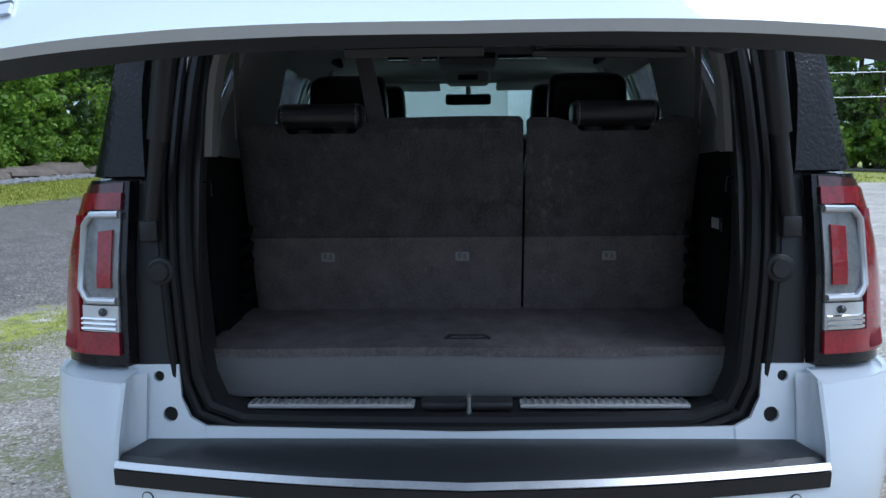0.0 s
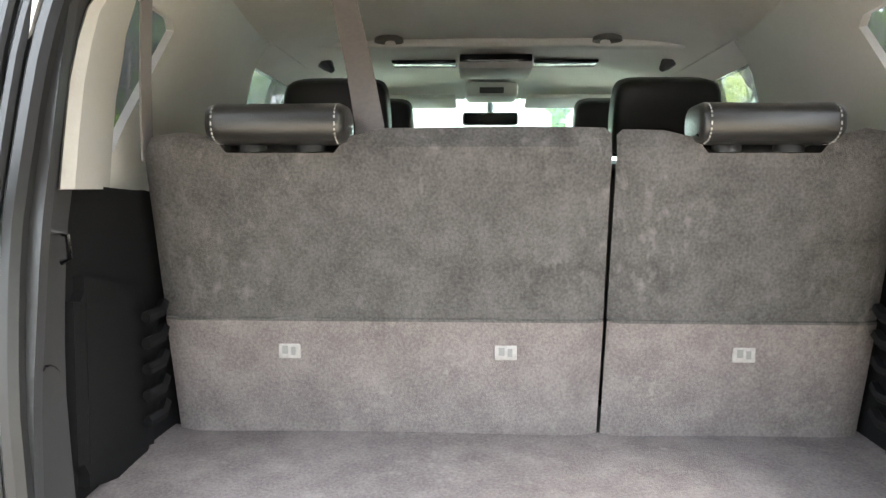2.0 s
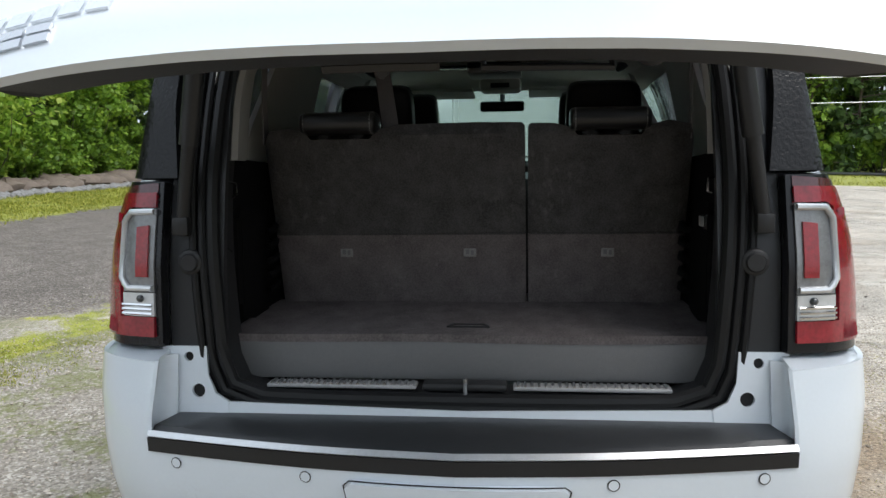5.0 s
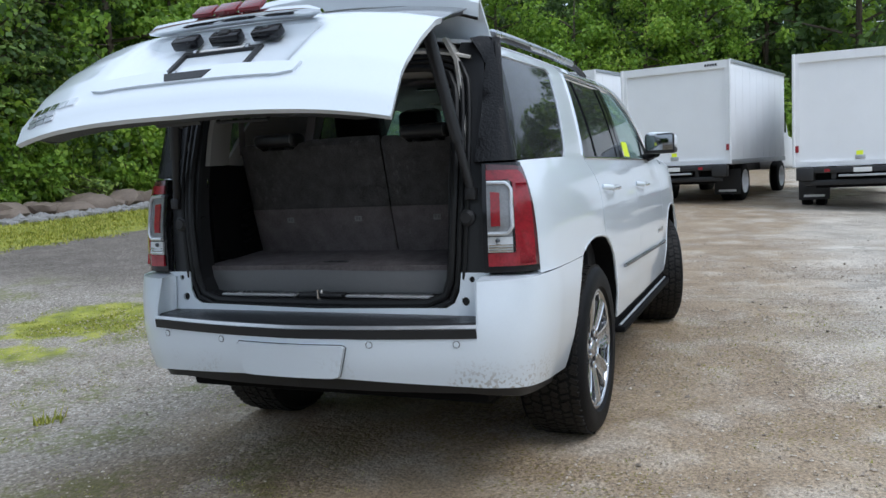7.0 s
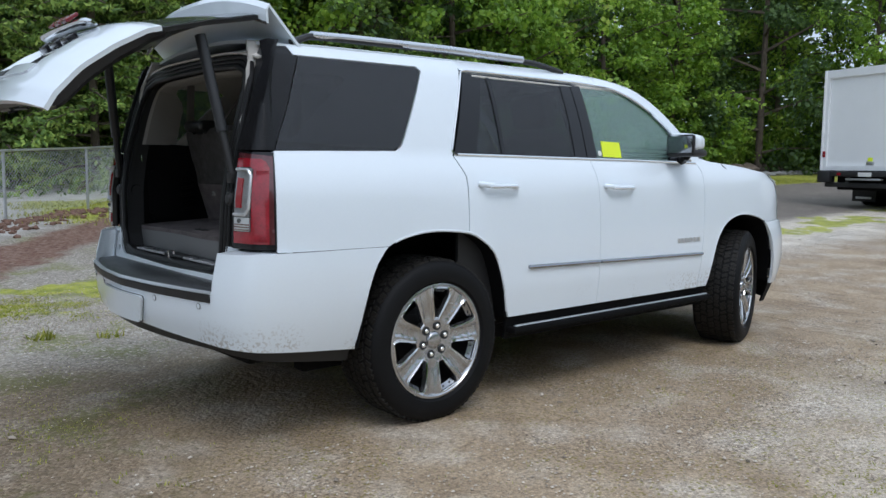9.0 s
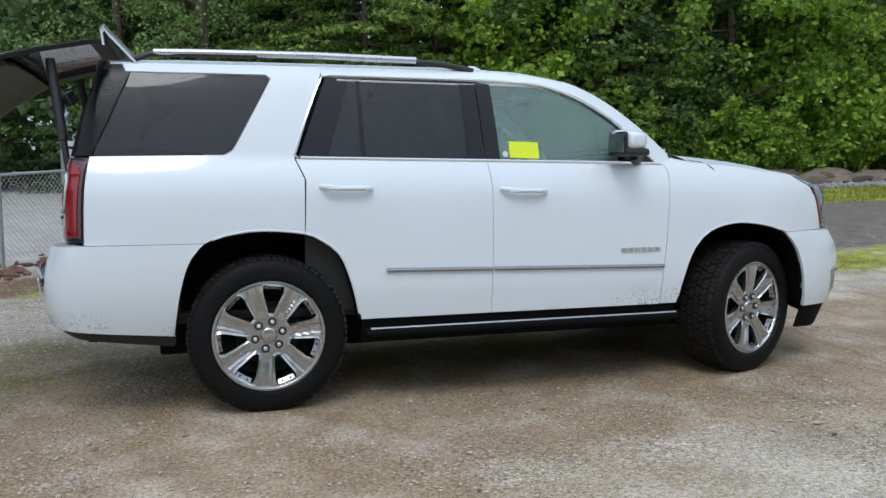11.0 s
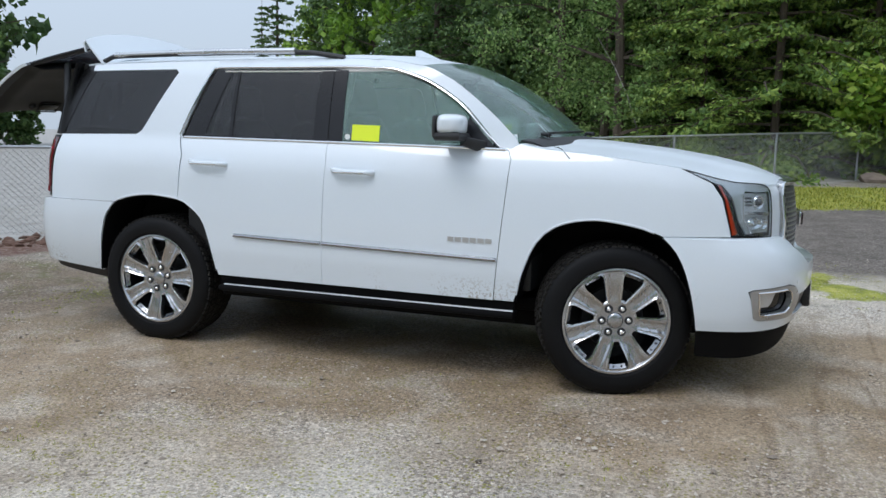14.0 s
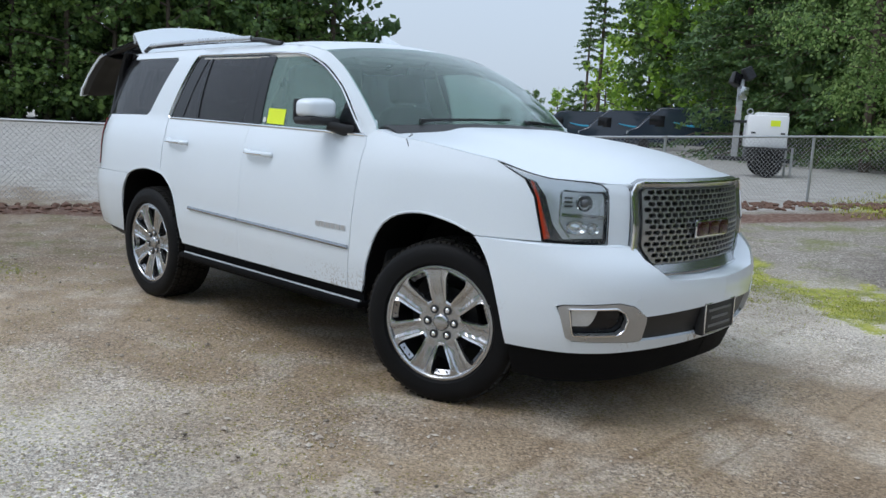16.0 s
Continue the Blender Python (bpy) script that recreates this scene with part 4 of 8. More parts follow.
# ---- tail: lamps, jambs, bumper ----
uR = lambda y: u_at_y(BODY, y, False)
uRB = lambda y: u_at_y(BUMPER, y, False)
for s, word in SIDES:
    out = (-0.6, s, 0)
    i0, i1 = uR(0.748), -0.873
    lamp = part("taillight", panel([(i0, 0.893), (i1, 0.893), (i1, 1.303), (i0, 1.303)], body(s, 0.002), 0.03, 0.03, out=out), GLOSS_BLACK, suv, "rear lamp with red surround and clear middle, beaded with rain")
    a, b = uR(0.768), -0.900
    part("smoked_edge", panel([(b - 0.01, 0.916), (i1 - 0.006, 0.916), (i1 - 0.008, 1.285), (a, 1.300), (a, 1.272), (b - 0.01, 1.255)], body(s, 0.006), 0.01, 0.02, out=out), SMOKE, lamp, "smoked outer lens")
    part("red_surround", panel([(a, 0.918), (b, 0.918), (b, 1.235), (b - 0.02, 1.262), (b - 0.05, 1.275), (a, 1.277), (a, 1.240), (uR(0.85), 1.240), (uR(0.866), 1.228), (uR(0.866), 0.968), (a, 0.968)], body(s, 0.011), 0.012, 0.02, out=out), RED_LENS, lamp, "glossy red lens")
    part("clear_lens", panel([(a, 1.03), (uR(0.858), 1.03), (uR(0.858), 1.236), (a, 1.236)], body(s, 0.008), 0.01, 0.02, out=out), LENS_GREY, lamp, "grey clear lens")
    fr_ = [(a + 0.002, 1.040), (uR(0.836), 1.040), (uR(0.848), 1.050), (uR(0.851), 1.066), (uR(0.851), 1.205), (uR(0.848), 1.218), (uR(0.838), 1.228), (a + 0.002, 1.230)]
    part("chrome_frame", tube([body(s, 0.013)(*q) for q in fr_], 0.008, 8), LAMP_SILVER, lamp, "bright light guide round the lens")
    part("brake_bar", panel([(uR(0.776), 1.068), (uR(0.815), 1.068), (uR(0.817), 1.185), (uR(0.812), 1.192), (uR(0.776), 1.196)], body(s, 0.014), 0.008, 0.02, out=out), RED_BAR, lamp, "red brake bar")
    part("reverse_lens", panel([(a, 0.970), (uR(0.856), 0.970), (uR(0.856), 1.028), (a, 1.028)], body(s, 0.010), 0.01, 0.02, out=out), LAMP_GREY, lamp, "clear reversing lamp")
    for k in range(3):
        part("lens_rib", tube([body(s, 0.013)(a + 0.004, 0.976 + k * 0.011), body(s, 0.013)(uR(0.852), 0.976 + k * 0.011)], 0.0036, 5), CHROME, lamp)
    c = Vector(body(s, 0.012)(uR(0.806), 1.014))
    bulb = bmesh.new()
    bmesh.ops.create_icosphere(bulb, subdivisions=2, radius=0.010, matrix=Matrix.Translation(c))
    part("reverse_bulb", bulb, SMOKE_GREY, lamp)
    for k in range(14):
        part("lens_flute", tube([body(s, 0.0125)(b - 0.004 - k * 0.0045, 0.925), body(s, 0.0125)(b - 0.004 - k * 0.0045, 1.225)], 0.0013, 4), RED_LENS, lamp)
    # dark jamb between lamp and opening
    o0, o1 = uR(0.60), uR(0.748)
    part("door_jamb", panel([(o0, 0.885), (o1, 0.885), (o1, 1.79), (o0 + 0.02, 1.79), (o0, 1.66)], body(s, -0.035), 0.02, 0.05, out=(-1, 0, 0)), DARK_TRIM, suv, "charcoal painted liftgate jamb")
    cx, cy, cz = body(s, -0.03)(uR(0.677), 1.102)
    buf = part("gate_buffer", add_lathe(bmesh.new(), [(0.0, -0.022), (0.02, -0.022), (0.024, -0.016), (0.026, -0.016), (0.031, -0.012), (0.033, 0.0)], 20), BLACK, suv, "round rubber gate buffer")
    buf.matrix_local = pose(cx, cy, cz, 0, 0, -90)
    # gas strut: from the jamb to the gate
    p0 = Vector((-0.945, s * 0.698, 1.20))
    p1 = Vector((-1.03, s * 0.585, 1.80))
    st = part("gas_strut", tube([p0, p0.lerp(p1, 0.33)], 0.017, 12), BLACK, suv, "black gas strut")
    part("strut_sleeve", tube([p0.lerp(p1, 0.32), p1], 0.024, 12), DARK_TRIM, st)
    part("strut_foot", box(p0.x - 0.02, p0.x + 0.02, p0.y - 0.02, p0.y + 0.02, p0.z - 0.03, p0.z + 0.015, 0.004), BLACK, st)
    # bumper: outer skin, raised ends
    t0 = uRB(0.765)
    m0 = uRB(0)
    part("rear_bumper", panel([(m0, 0.515), (uRB(0.3), 0.50), (uRB(0.7), 0.475), (-0.9, 0.45), (-0.462, 0.41), *arch(REAR_ARCH, -0.464, -0.31), (-0.31, 0.8785), (-0.868, 0.8785), (uRB(0.86), 0.872), (t0 - 0.012, 0.868), (t0 - 0.012, 0.71), (m0, 0.70)],
                              bumper(s), 0.012, 0.035, out=out), PAINT, suv)
    fb = bumper(s)
    ear = [fb(u, 0.872) for u in np.linspace(t0 - 0.012, -0.86, 12)]
    part("bumper_shoulder", grid_surface([ear, [(max(p[0] + 0.10, -0.99), s * min(abs(p[1]) - 0.0, 0.90), 0.886) for p in ear]] if s < 0 else
                                         [[(max(p[0] + 0.10, -0.99), s * min(abs(p[1]) - 0.0, 0.90), 0.886) for p in ear], ear], 0.01), PAINT, suv)
    rows = []
    for z in np.linspace(0.702, 0.874, 8):
        A, B = Vector((-0.972 + (z - 0.8) * 0.12, s * 0.715, z)), Vector(fb(t0 - 0.012, z))
        C = Vector((-0.975, s * 0.768, z))
        rows.append([A * (1 - t) ** 2 + C * 2 * t * (1 - t) + B * t * t for t in np.linspace(0, 1, 9)])
    part("shoulder_wall", grid_surface(rows if s > 0 else rows[::-1], 0.008), PAINT, suv)
    # white sill panel beside the opening, with its two holes
    hole_ring = lambda y, z, r: [(y + r * math.cos(k), z + r * math.sin(k)) for k in np.arange(12) * math.tau / 12]
    part("sill_panel", panel([(0.59, 0.70), (0.75, 0.70), (0.76, 0.892), (0.645, 0.892), (0.64, 0.82), (0.62, 0.775), (0.585, 0.755)], lambda y, z, s=s: (-0.968 + (z - 0.8) * 0.12, s * y, z), 0.012, 0.03,
                             holes=[hole_ring(0.664, 0.782, 0.017), hole_ring(0.69, 0.866, 0.012)], out=(-1, 0, 0)), PAINT, suv)
    for y, z, r in ((0.664, 0.782, 0.017), (0.69, 0.866, 0.012)):
        part("rubber_plug", panel(hole_ring(y, z, r), lambda y, z, s=s: (-0.958 + (z - 0.8) * 0.12, s * y, z), 0.01, 0.02, out=(-1, 0, 0)), SEAL, suv)
    for y in (0.345, 0.67):
        part("parking_sensor", panel([(uRB(y) + 0.0115 * math.cos(k), 0.643 + 0.0115 * math.sin(k)) for k in np.linspace(0, 6.0, 14)], bumper(s, 0.003), 0.005, 0.01, out=out), PAINT, suv)
        part("sensor_ring", tube([bumper(s, 0.002)(uRB(y) + 0.0125 * math.cos(k), 0.643 + 0.0125 * math.sin(k)) for k in np.arange(16) * math.tau / 16], 0.0014, 5, True), SEAL, suv)
    part("bumper_valance", panel([(m0, 0.45), (uRB(0.7), 0.435), (-0.9, 0.40), (-0.47, 0.345), (-0.462, 0.408), (-0.9, 0.448), (uRB(0.7), 0.472), (uRB(0.3), 0.498), (m0, 0.512)], bumper(s, -0.038), 0.012, 0.03, out=out), BLACK, suv, "black lower valance")

sill = part("gate_sill", panel([(-0.59, 0.70), (0.59, 0.70), (0.588, 0.755), (0.0, 0.742), (-0.588, 0.755)], lambda y, z: (-0.966 + (z - 0.8) * 0.12, y, z), 0.012, 0.05, out=(-1, 0, 0)), PAINT, suv)
# step pad with its chrome edge
fb = bumper(1)
edge_r = [fb(u, 0.705) for u in np.linspace(uRB(0), uRB(0.745), 14)]
edge_r = [(x + 0.01, -y, z) for x, y, z in edge_r[::-1]] + [(x + 0.01, y, z) for x, y, z in edge_r[1:]]
back_r = [(-0.975, y * 0.955, 0.728) for x, y, z in edge_r]
mid_r = [tuple(Vector(a).lerp(Vector(b), 0.12) + Vector((0, 0, 0.012))) for a, b in zip(edge_r, back_r)]
pad = part("step_pad", grid_surface([edge_r, mid_r, back_r][::-1], 0.015), PAD, suv, "wet black step pad with a chrome edge")
part("step_strip", grid_surface([[(x - 0.010, y, z + 0.007) for x, y, z in edge_r], [(x - 0.021, y, z - 0.004) for x, y, z in edge_r]][::-1], 0.004), STRIP, pad)
part("step_lip", grid_surface([[(x - 0.016, y, z - 0.006) for x, y, z in edge_r], [(x - 0.012, y, z - 0.040) for x, y, z in edge_r]][::-1], 0.006), BLACK, pad)
hitch = [(-0.232, 0.64), (0.232, 0.642), (0.245, 0.63), (0.222, 0.52), (0.205, 0.51), (-0.19, 0.51), (-0.212, 0.52), (-0.245, 0.63)]
part("hitch_cover", panel(hitch, lambda y, z: (-1.198 + 0.033 * (abs(y) / 0.33) ** 2 - 0.016 + (0.65 - z) * 0.10, y, z), 0.03, 0.03, out=(-1, 0, 0)), PAINT, suv, "white hitch cover")
part("hitch_seam", tube([(-1.198 + 0.033 * (abs(y) / 0.33) ** 2 - 0.004 + (0.65 - z) * 0.10, y, z) for y, z in resample([(y * 1.02, 0.578 + (z - 0.578) * 1.04) for y, z in hitch], 0.03)], 0.0018, 6, True), SEAL, suv)
part("rear_axle", tube([(0, -0.7, 0.36), (0, -0.1, 0.34), (0, 0.1, 0.34), (0, 0.7, 0.36)], [0.05, 0.09, 0.09, 0.05], 10), BLACK, suv)
part("underbody", box(-0.9, 3.5, -0.72, 0.72, 0.36, 0.44, 0.02), MATTE, suv)
part("fuel_tank", box(0.45, 1.75, 0.08, 0.58, 0.24, 0.37, 0.04), MATTE, suv)
part("gearbox", box(1.2, 2.9, -0.26, 0.20, 0.23, 0.38, 0.05), MATTE, suv)
part("spare_wheel", box(-0.84, -0.28, -0.36, 0.36, 0.36, 0.48, 0.05), MATTE, suv)
for s in (-1, 1):
    part("frame_rail", box(-0.55, 3.3, s * 0.56 - 0.05, s * 0.56 + 0.05, 0.25, 0.40, 0.012), MATTE, suv)
part("exhaust_pipe", tube(spline([(2.2, -0.36, 0.30), (1.0, -0.38, 0.29), (0.4, -0.45, 0.30), (-0.3, -0.50, 0.42), (-0.75, -0.52, 0.40)], 0.1), 0.034, 10), BLACK, suv, "dull dark exhaust pipe")

# ---- liftgate: built shut, then swung up round its hinge ----
GATE_PROFILE = ([0.73, 0.80, 0.95, 1.10, 1.25, 1.31, 1.5, 1.7, 1.78], [-1.055, -1.085, -1.105, -1.10, -1.078, -1.052, -0.965, -0.865, -0.825])


def gate_at(out=0.0, dent=True):
    def at(y, z):
        a = abs(y)
        x = float(np.interp(z, *GATE_PROFILE)) + 0.075 * (a / 0.735) ** 3
        if dent:
            w = 1 / (1 + math.exp((a - 0.355 + (1.2 - z) * 0.06) * 90))
            h = 1 / (1 + math.exp((0.905 - z) * 160)) / (1 + math.exp((z - 1.175) * 160))
            x += 0.045 * w * h
        return x - out, y, z
    return at


HINGE = Vector((-0.62, 0, 1.83))
GATE_UP = 52.5
gate_shape = [(-0.745, 0.735), (-0.4, 0.722), (0, 0.718), (0.4, 0.722), (0.745, 0.735), (0.748, 0.80), (0.738, 0.90), (0.738, 1.302), (-0.738, 1.302), (-0.738, 0.90), (-0.748, 0.80)]
gate = part("liftgate", panel(gate_shape, gate_at(), 0.02, 0.022, out=(-1, 0, 0)), PAINT, suv, "raised white liftgate")
part("rear_window", panel([(-0.738, 1.306), (0.738, 1.306), (0.66, 1.73), (-0.66, 1.73)], gate_at(-0.004, False), 0.006, 0.05, out=(-1, 0, 0)), GLASS_DARK, gate, "dark rear window beaded with rain")
sp = [[(float(np.interp(k, [0, 1], [-0.66, -0.90])) + 0.10 * abs(y / 0.7) ** 2.5, y, 1.845 - 0.03 * abs(y / 0.7) ** 2 - 0.022 * k) for y in np.linspace(-0.70, 0.70, 25)] for k in np.linspace(0, 1, 6)]
sp.append([(p[0] + 0.008, p[1], p[2] - 0.03) for p in sp[-1]])
sp.append([(p[0] + 0.05, p[1] * 0.99, p[2] - 0.03) for p in sp[-1]])
part("spoiler", grid_surface(sp, 0.012), PAINT, gate, "white roof spoiler")
part("spoiler_underside", grid_surface([[(p[0] + 0.005, p[1], p[2] - 0.005) for p in sp[-1]], [(-0.84 + 0.1 * abs(y / 0.7) ** 2.5, y * 0.97, 1.755) for y in np.linspace(-0.70, 0.70, 25)]], 0.01), GLOSS_BLACK, gate)
part("inner_frame", panel([(-0.70, 1.30), (0.70, 1.30), (0.63, 1.76), (-0.63, 1.76)], gate_at(-0.035, False), 0.02, 0.04, out=(1, 0, 0), holes=[[(-0.62, 1.34), (0.62, 1.34), (0.56, 1.69), (-0.56, 1.69)]]), BLACK, gate, "black inner window frame")
trim_depth = lambda y, z: float(np.interp(z, [0.79, 0.82, 0.95, 1.2, 1.32], [0.10, 0.112, 0.11, 0.10, 0.08])) - 0.05 * max(0, (abs(y) - 0.6) * 9) ** 2
trim = part("inner_trim", panel([(-0.70, 0.79), (0.70, 0.79), (0.70, 1.315), (-0.70, 1.315)], lambda y, z: (gate_at(-trim_depth(y, z), False)(y, z)), 0.01, 0.04, out=(1, 0, 0)), BLACK, gate, "black inner trim panel")

def rim_loop(corners, n=14):
    return [(a[0] + (b[0] - a[0]) * k / n, a[1] + (b[1] - a[1]) * k / n) for a, b in zip(corners, corners[1:] + corners[:1]) for k in range(n)]


lo_ = [gate_at(-0.02, False)(y, z) for y, z in rim_loop([(-0.725, 0.752), (0.725, 0.752), (0.722, 1.305), (-0.722, 1.305)])]
hi_ = [gate_at(-trim_depth(y, z), False)(y, z) for y, z in rim_loop([(-0.70, 0.79), (0.70, 0.79), (0.70, 1.315), (-0.70, 1.315)])]
part("trim_edge", grid_surface([lo_ + lo_[:1], hi_ + hi_[:1]], 0.006), BLACK, gate)
pull = part("pull_cup", box(-0.085, 0.085, -0.036, 0.036, -0.012, 0.012, 0.01), GLOSS_BLACK, gate, "glossy black pull recess")
pull.matrix_local = Matrix.Translation(Vector(gate_at(-0.111, False)(-0.19, 0.84))) @ pose(0, 0, 0, 90, 0, 90)
part("pull_frame", tube([Vector(gate_at(-0.117, False)(-0.19 + dy, 0.84 + dz)) for dy, dz in resample([(-0.095, -0.044), (0.095, -0.044), (0.095, 0.044), (-0.095, 0.044)], 0.04)], 0.006, 6, True), BLACK, gate)
knob = part("gate_knob", add_lathe(bmesh.new(), [(0.0, -0.016), (0.02, -0.016), (0.026, -0.010), (0.028, 0.004), (0.034, 0.010)], 20), BLACK, gate)
knob.matrix_local = Matrix.Translation(Vector(gate_at(-0.119, False)(-0.345, 0.84))) @ pose(0, 0, 0, 0, 0, 90)
lt_ = part("latch_housing", panel([(-0.03, 0.795), (0.15, 0.795), (0.125, 0.885), (-0.005, 0.885)], gate_at(-0.119, False), 0.014, 0.03, out=(1, 0, 0)), DARK_TRIM, gate, "charcoal latch housing")
part("latch_claw", tube([gate_at(-0.127, False)(0.06, 0.80), gate_at(-0.142, False)(0.06, 0.83), gate_at(-0.127, False)(0.06, 0.86)], 0.009, 6), BLACK, lt_)
bar = [gate_at(0.028, False)(y, 1.215 + 0.014 * (1 - (y / 0.36) ** 2)) for y in np.linspace(-0.365, 0.365, 15)]
part("gate_brow", tube(bar, [0.012] + [0.036] * 13 + [0.012], 10, flat=0.55), CHROME, gate, "chrome bar over the plate recess")
bm = bmesh.new()
for y0, y1 in ((-0.145, -0.055), (-0.045, 0.045), (0.055, 0.14)):
    add_box(bm, -1.158, -1.14, y0, y1, 1.20, 1.262, 0.006)
part("badge", bm, BADGE_RED, gate, "red emblem blocks edged in chrome")
for y, w in ((-0.17, 0.055), (0.0, 0.06), (0.17, 0.055)):
    part("plate_lamp", box(-1.10, -1.062, y - w, y + w, 1.125, 1.175, 0.008), GLOSS_BLACK, gate)
part("camera_pod", box(-1.108, -1.09, -0.022, 0.022, 1.135, 1.165, 0.006), BLACK, gate)
pf = panel([(-0.165, 0.945), (0.165, 0.945), (0.165, 1.105), (-0.165, 1.105)], gate_at(0.012), 0.012, 0.03, holes=[[(-0.148, 0.957), (0.148, 0.957), (0.148, 1.085), (-0.148, 1.085)]], out=(-1, 0, 0))
fr = part("plate_frame", pf, BLACK, gate, "black empty number plate frame")
part("frame_bar", panel([(-0.09, 1.090), (0.09, 1.090), (0.09, 1.101), (-0.09, 1.101)], gate_at(0.014), 0.003, 0.03, out=(-1, 0, 0)), PAPER, gate)
for y in (-0.11, 0.11):
    for z in (1.095, 0.951):
        part("screw", box(gate_at(0.012)(y, z)[0] - 0.008, gate_at(0.012)(y, z)[0], y - 0.008, y + 0.008, z - 0.008, z + 0.008, 0.002), SATIN, gate)
part("recess_lip", panel([(-0.42, 0.905), (-0.10, 0.912), (-0.075, 0.888), (0.075, 0.888), (0.10, 0.912), (0.42, 0.905), (0.405, 0.862), (0.35, 0.848), (-0.35, 0.848), (-0.405, 0.862)], gate_at(0.010, False), 0.02, 0.025, out=(-1, 0, 0)), PAINT, gate)
part("grip_recess", panel([(-0.095, 0.89), (0.095, 0.89), (0.075, 0.852), (-0.075, 0.852)], gate_at(0.012, False), 0.02, 0.02, out=(-1, 0, 0)), BLACK, gate, "dark grip below the recess")
for k in range(5):
    y = 0.69 - k * 0.047
    part("badge_bar", panel([(y, 0.818), (y - 0.038, 0.818), (y - 0.038, 0.852), (y, 0.852)], gate_at(0.006, False), 0.006, 0.02, out=(-1, 0, 0)), CHROME, gate)
for k in range(3):
    for r in range(2):
        y = 0.69 - k * 0.048
        part("badge_bar", panel([(y, 0.772 + r * 0.018), (y - 0.042, 0.772 + r * 0.018), (y - 0.042, 0.786 + r * 0.018), (y, 0.786 + r * 0.018)], gate_at(0.006, False), 0.005, 0.02, out=(-1, 0, 0)), SATIN, gate)
gate.matrix_local = Matrix.Translation(HINGE) @ Matrix.Rotation(radians(GATE_UP - 0), 4, "Y") @ Matrix.Translation(-HINGE)

# ---- wheels: seven-spoke alloys ----
def build_wheel():
    """A wheel whose outer face looks along -y, hub face near y = 0; tyre, rim and their pieces."""
    tyre = bmesh.new()
    R = TYRE_R
    prof = [(0.288, -0.008), (0.300, -0.030), (0.335, -0.036), (0.372, -0.030), (0.392, -0.016), (0.400, 0.004), (R, 0.03), (R, 0.10), (R, 0.16), (R, 0.22), (0.400, 0.25), (0.38, 0.275), (0.33, 0.285), (0.29, 0.27)]
    add_lathe(tyre, prof, 72)
    w = part("wheel", tyre, RUBBER, suv, "chromed seven-spoke wheel with a muddy all-terrain tyre")
    # tread blocks
    tr = bmesh.new()
    for k in range(76):
        for j, (y0, y1) in enumerate(((-0.006, 0.030), (0.040, 0.078), (0.088, 0.122), (0.130, 0.164), (0.174, 0.212), (0.220, 0.252))):
            a = (k + 0.5 * (j % 2) + 0.12 * math.sin(k * 2.3 + j)) * math.tau / 76
            m = Matrix.Rotation(-a, 4, "Y") @ Matrix.Translation((0, (y0 + y1) / 2, 0)) @ Matrix.Rotation((0.35 if j % 2 else -0.35) + 0.1 * math.sin(k * 5.1 + j), 4, "Z")
            w_, e_ = 0.0115 + 0.002 * math.sin(k * 1.7 + j * 2), (y1 - y0) / 2
            out_ = j in (0, 5)
            add_box(tr, -w_, w_, -e_, e_, R - 0.014 - (0.006 if out_ else 0), R + 0.006 - (0.005 if out_ else 0), 0, m)
    part("tread", tr, RUBBER_MUD, w, "muddy tread blocks", smooth=False)
    lip = bmesh.new()
    add_lathe(lip, [(0.262, 0.012), (0.266, -0.010), (0.276, -0.020), (0.287, -0.018), (0.292, -0.006), (0.290, 0.02)], 72)
    part("rim_lip", lip, RIM, w)
    barrel = bmesh.new()
    add_lathe(barrel, [(0.272, 0.0), (0.262, 0.06), (0.250, 0.20), (0.20, 0.215), (0.06, 0.215), (0.0, 0.215)], 56)
    part("rim_barrel", barrel, RIM_DARK, w)
    disc = bmesh.new()
    add_lathe(disc, [(0.0, 0.10), (0.165, 0.10), (0.17, 0.115), (0.17, 0.13), (0.0, 0.13)], 40)
    part("brake_disc", disc, RIM_DARK, w)
    # face: one casting with seven windows between broad channelled spokes
    win = [(-0.014, 0.112), (0.014, 0.112), (0.055, 0.226), (0.055, 0.250), (0.048, 0.262), (-0.048, 0.262), (-0.055, 0.250), (-0.055, 0.226)]

    def turn(p, a):
        return p[0] * math.cos(a) - p[1] * math.sin(a), p[0] * math.sin(a) + p[1] * math.cos(a)

    def face_y(x, z):
        r = math.hypot(x, z)
        y = float(np.interp(r, [0.04, 0.085, 0.13, 0.18, 0.225, 0.275], [0.016, 0.012, 0.004, -0.005, -0.011, -0.013]))
        a = (math.atan2(z, x) - math.pi / 2) % (math.tau / 7) - math.pi / 7
        side = abs(math.sin(a) * r)
        groove = 0.008 / (1 + math.exp((side - 0.021 - 0.05 * max(0, r - 0.2)) * 900))
        return y + groove * min(1, max(0, (r - 0.10) * 30))

    outer = [(0.272 * math.cos(k * math.tau / 84), 0.272 * math.sin(k * math.tau / 84)) for k in range(84)]
    wins = [[turn(p, k * math.tau / 7) for p in win] for k in range(7)]
    part("wheel_face", panel(outer, lambda x, z: (x, face_y(x, z), z), 0.03, 0.0095, holes=wins, out=(0, -1, 0)), RIM, w, "silver seven-spoke face", angle=30)
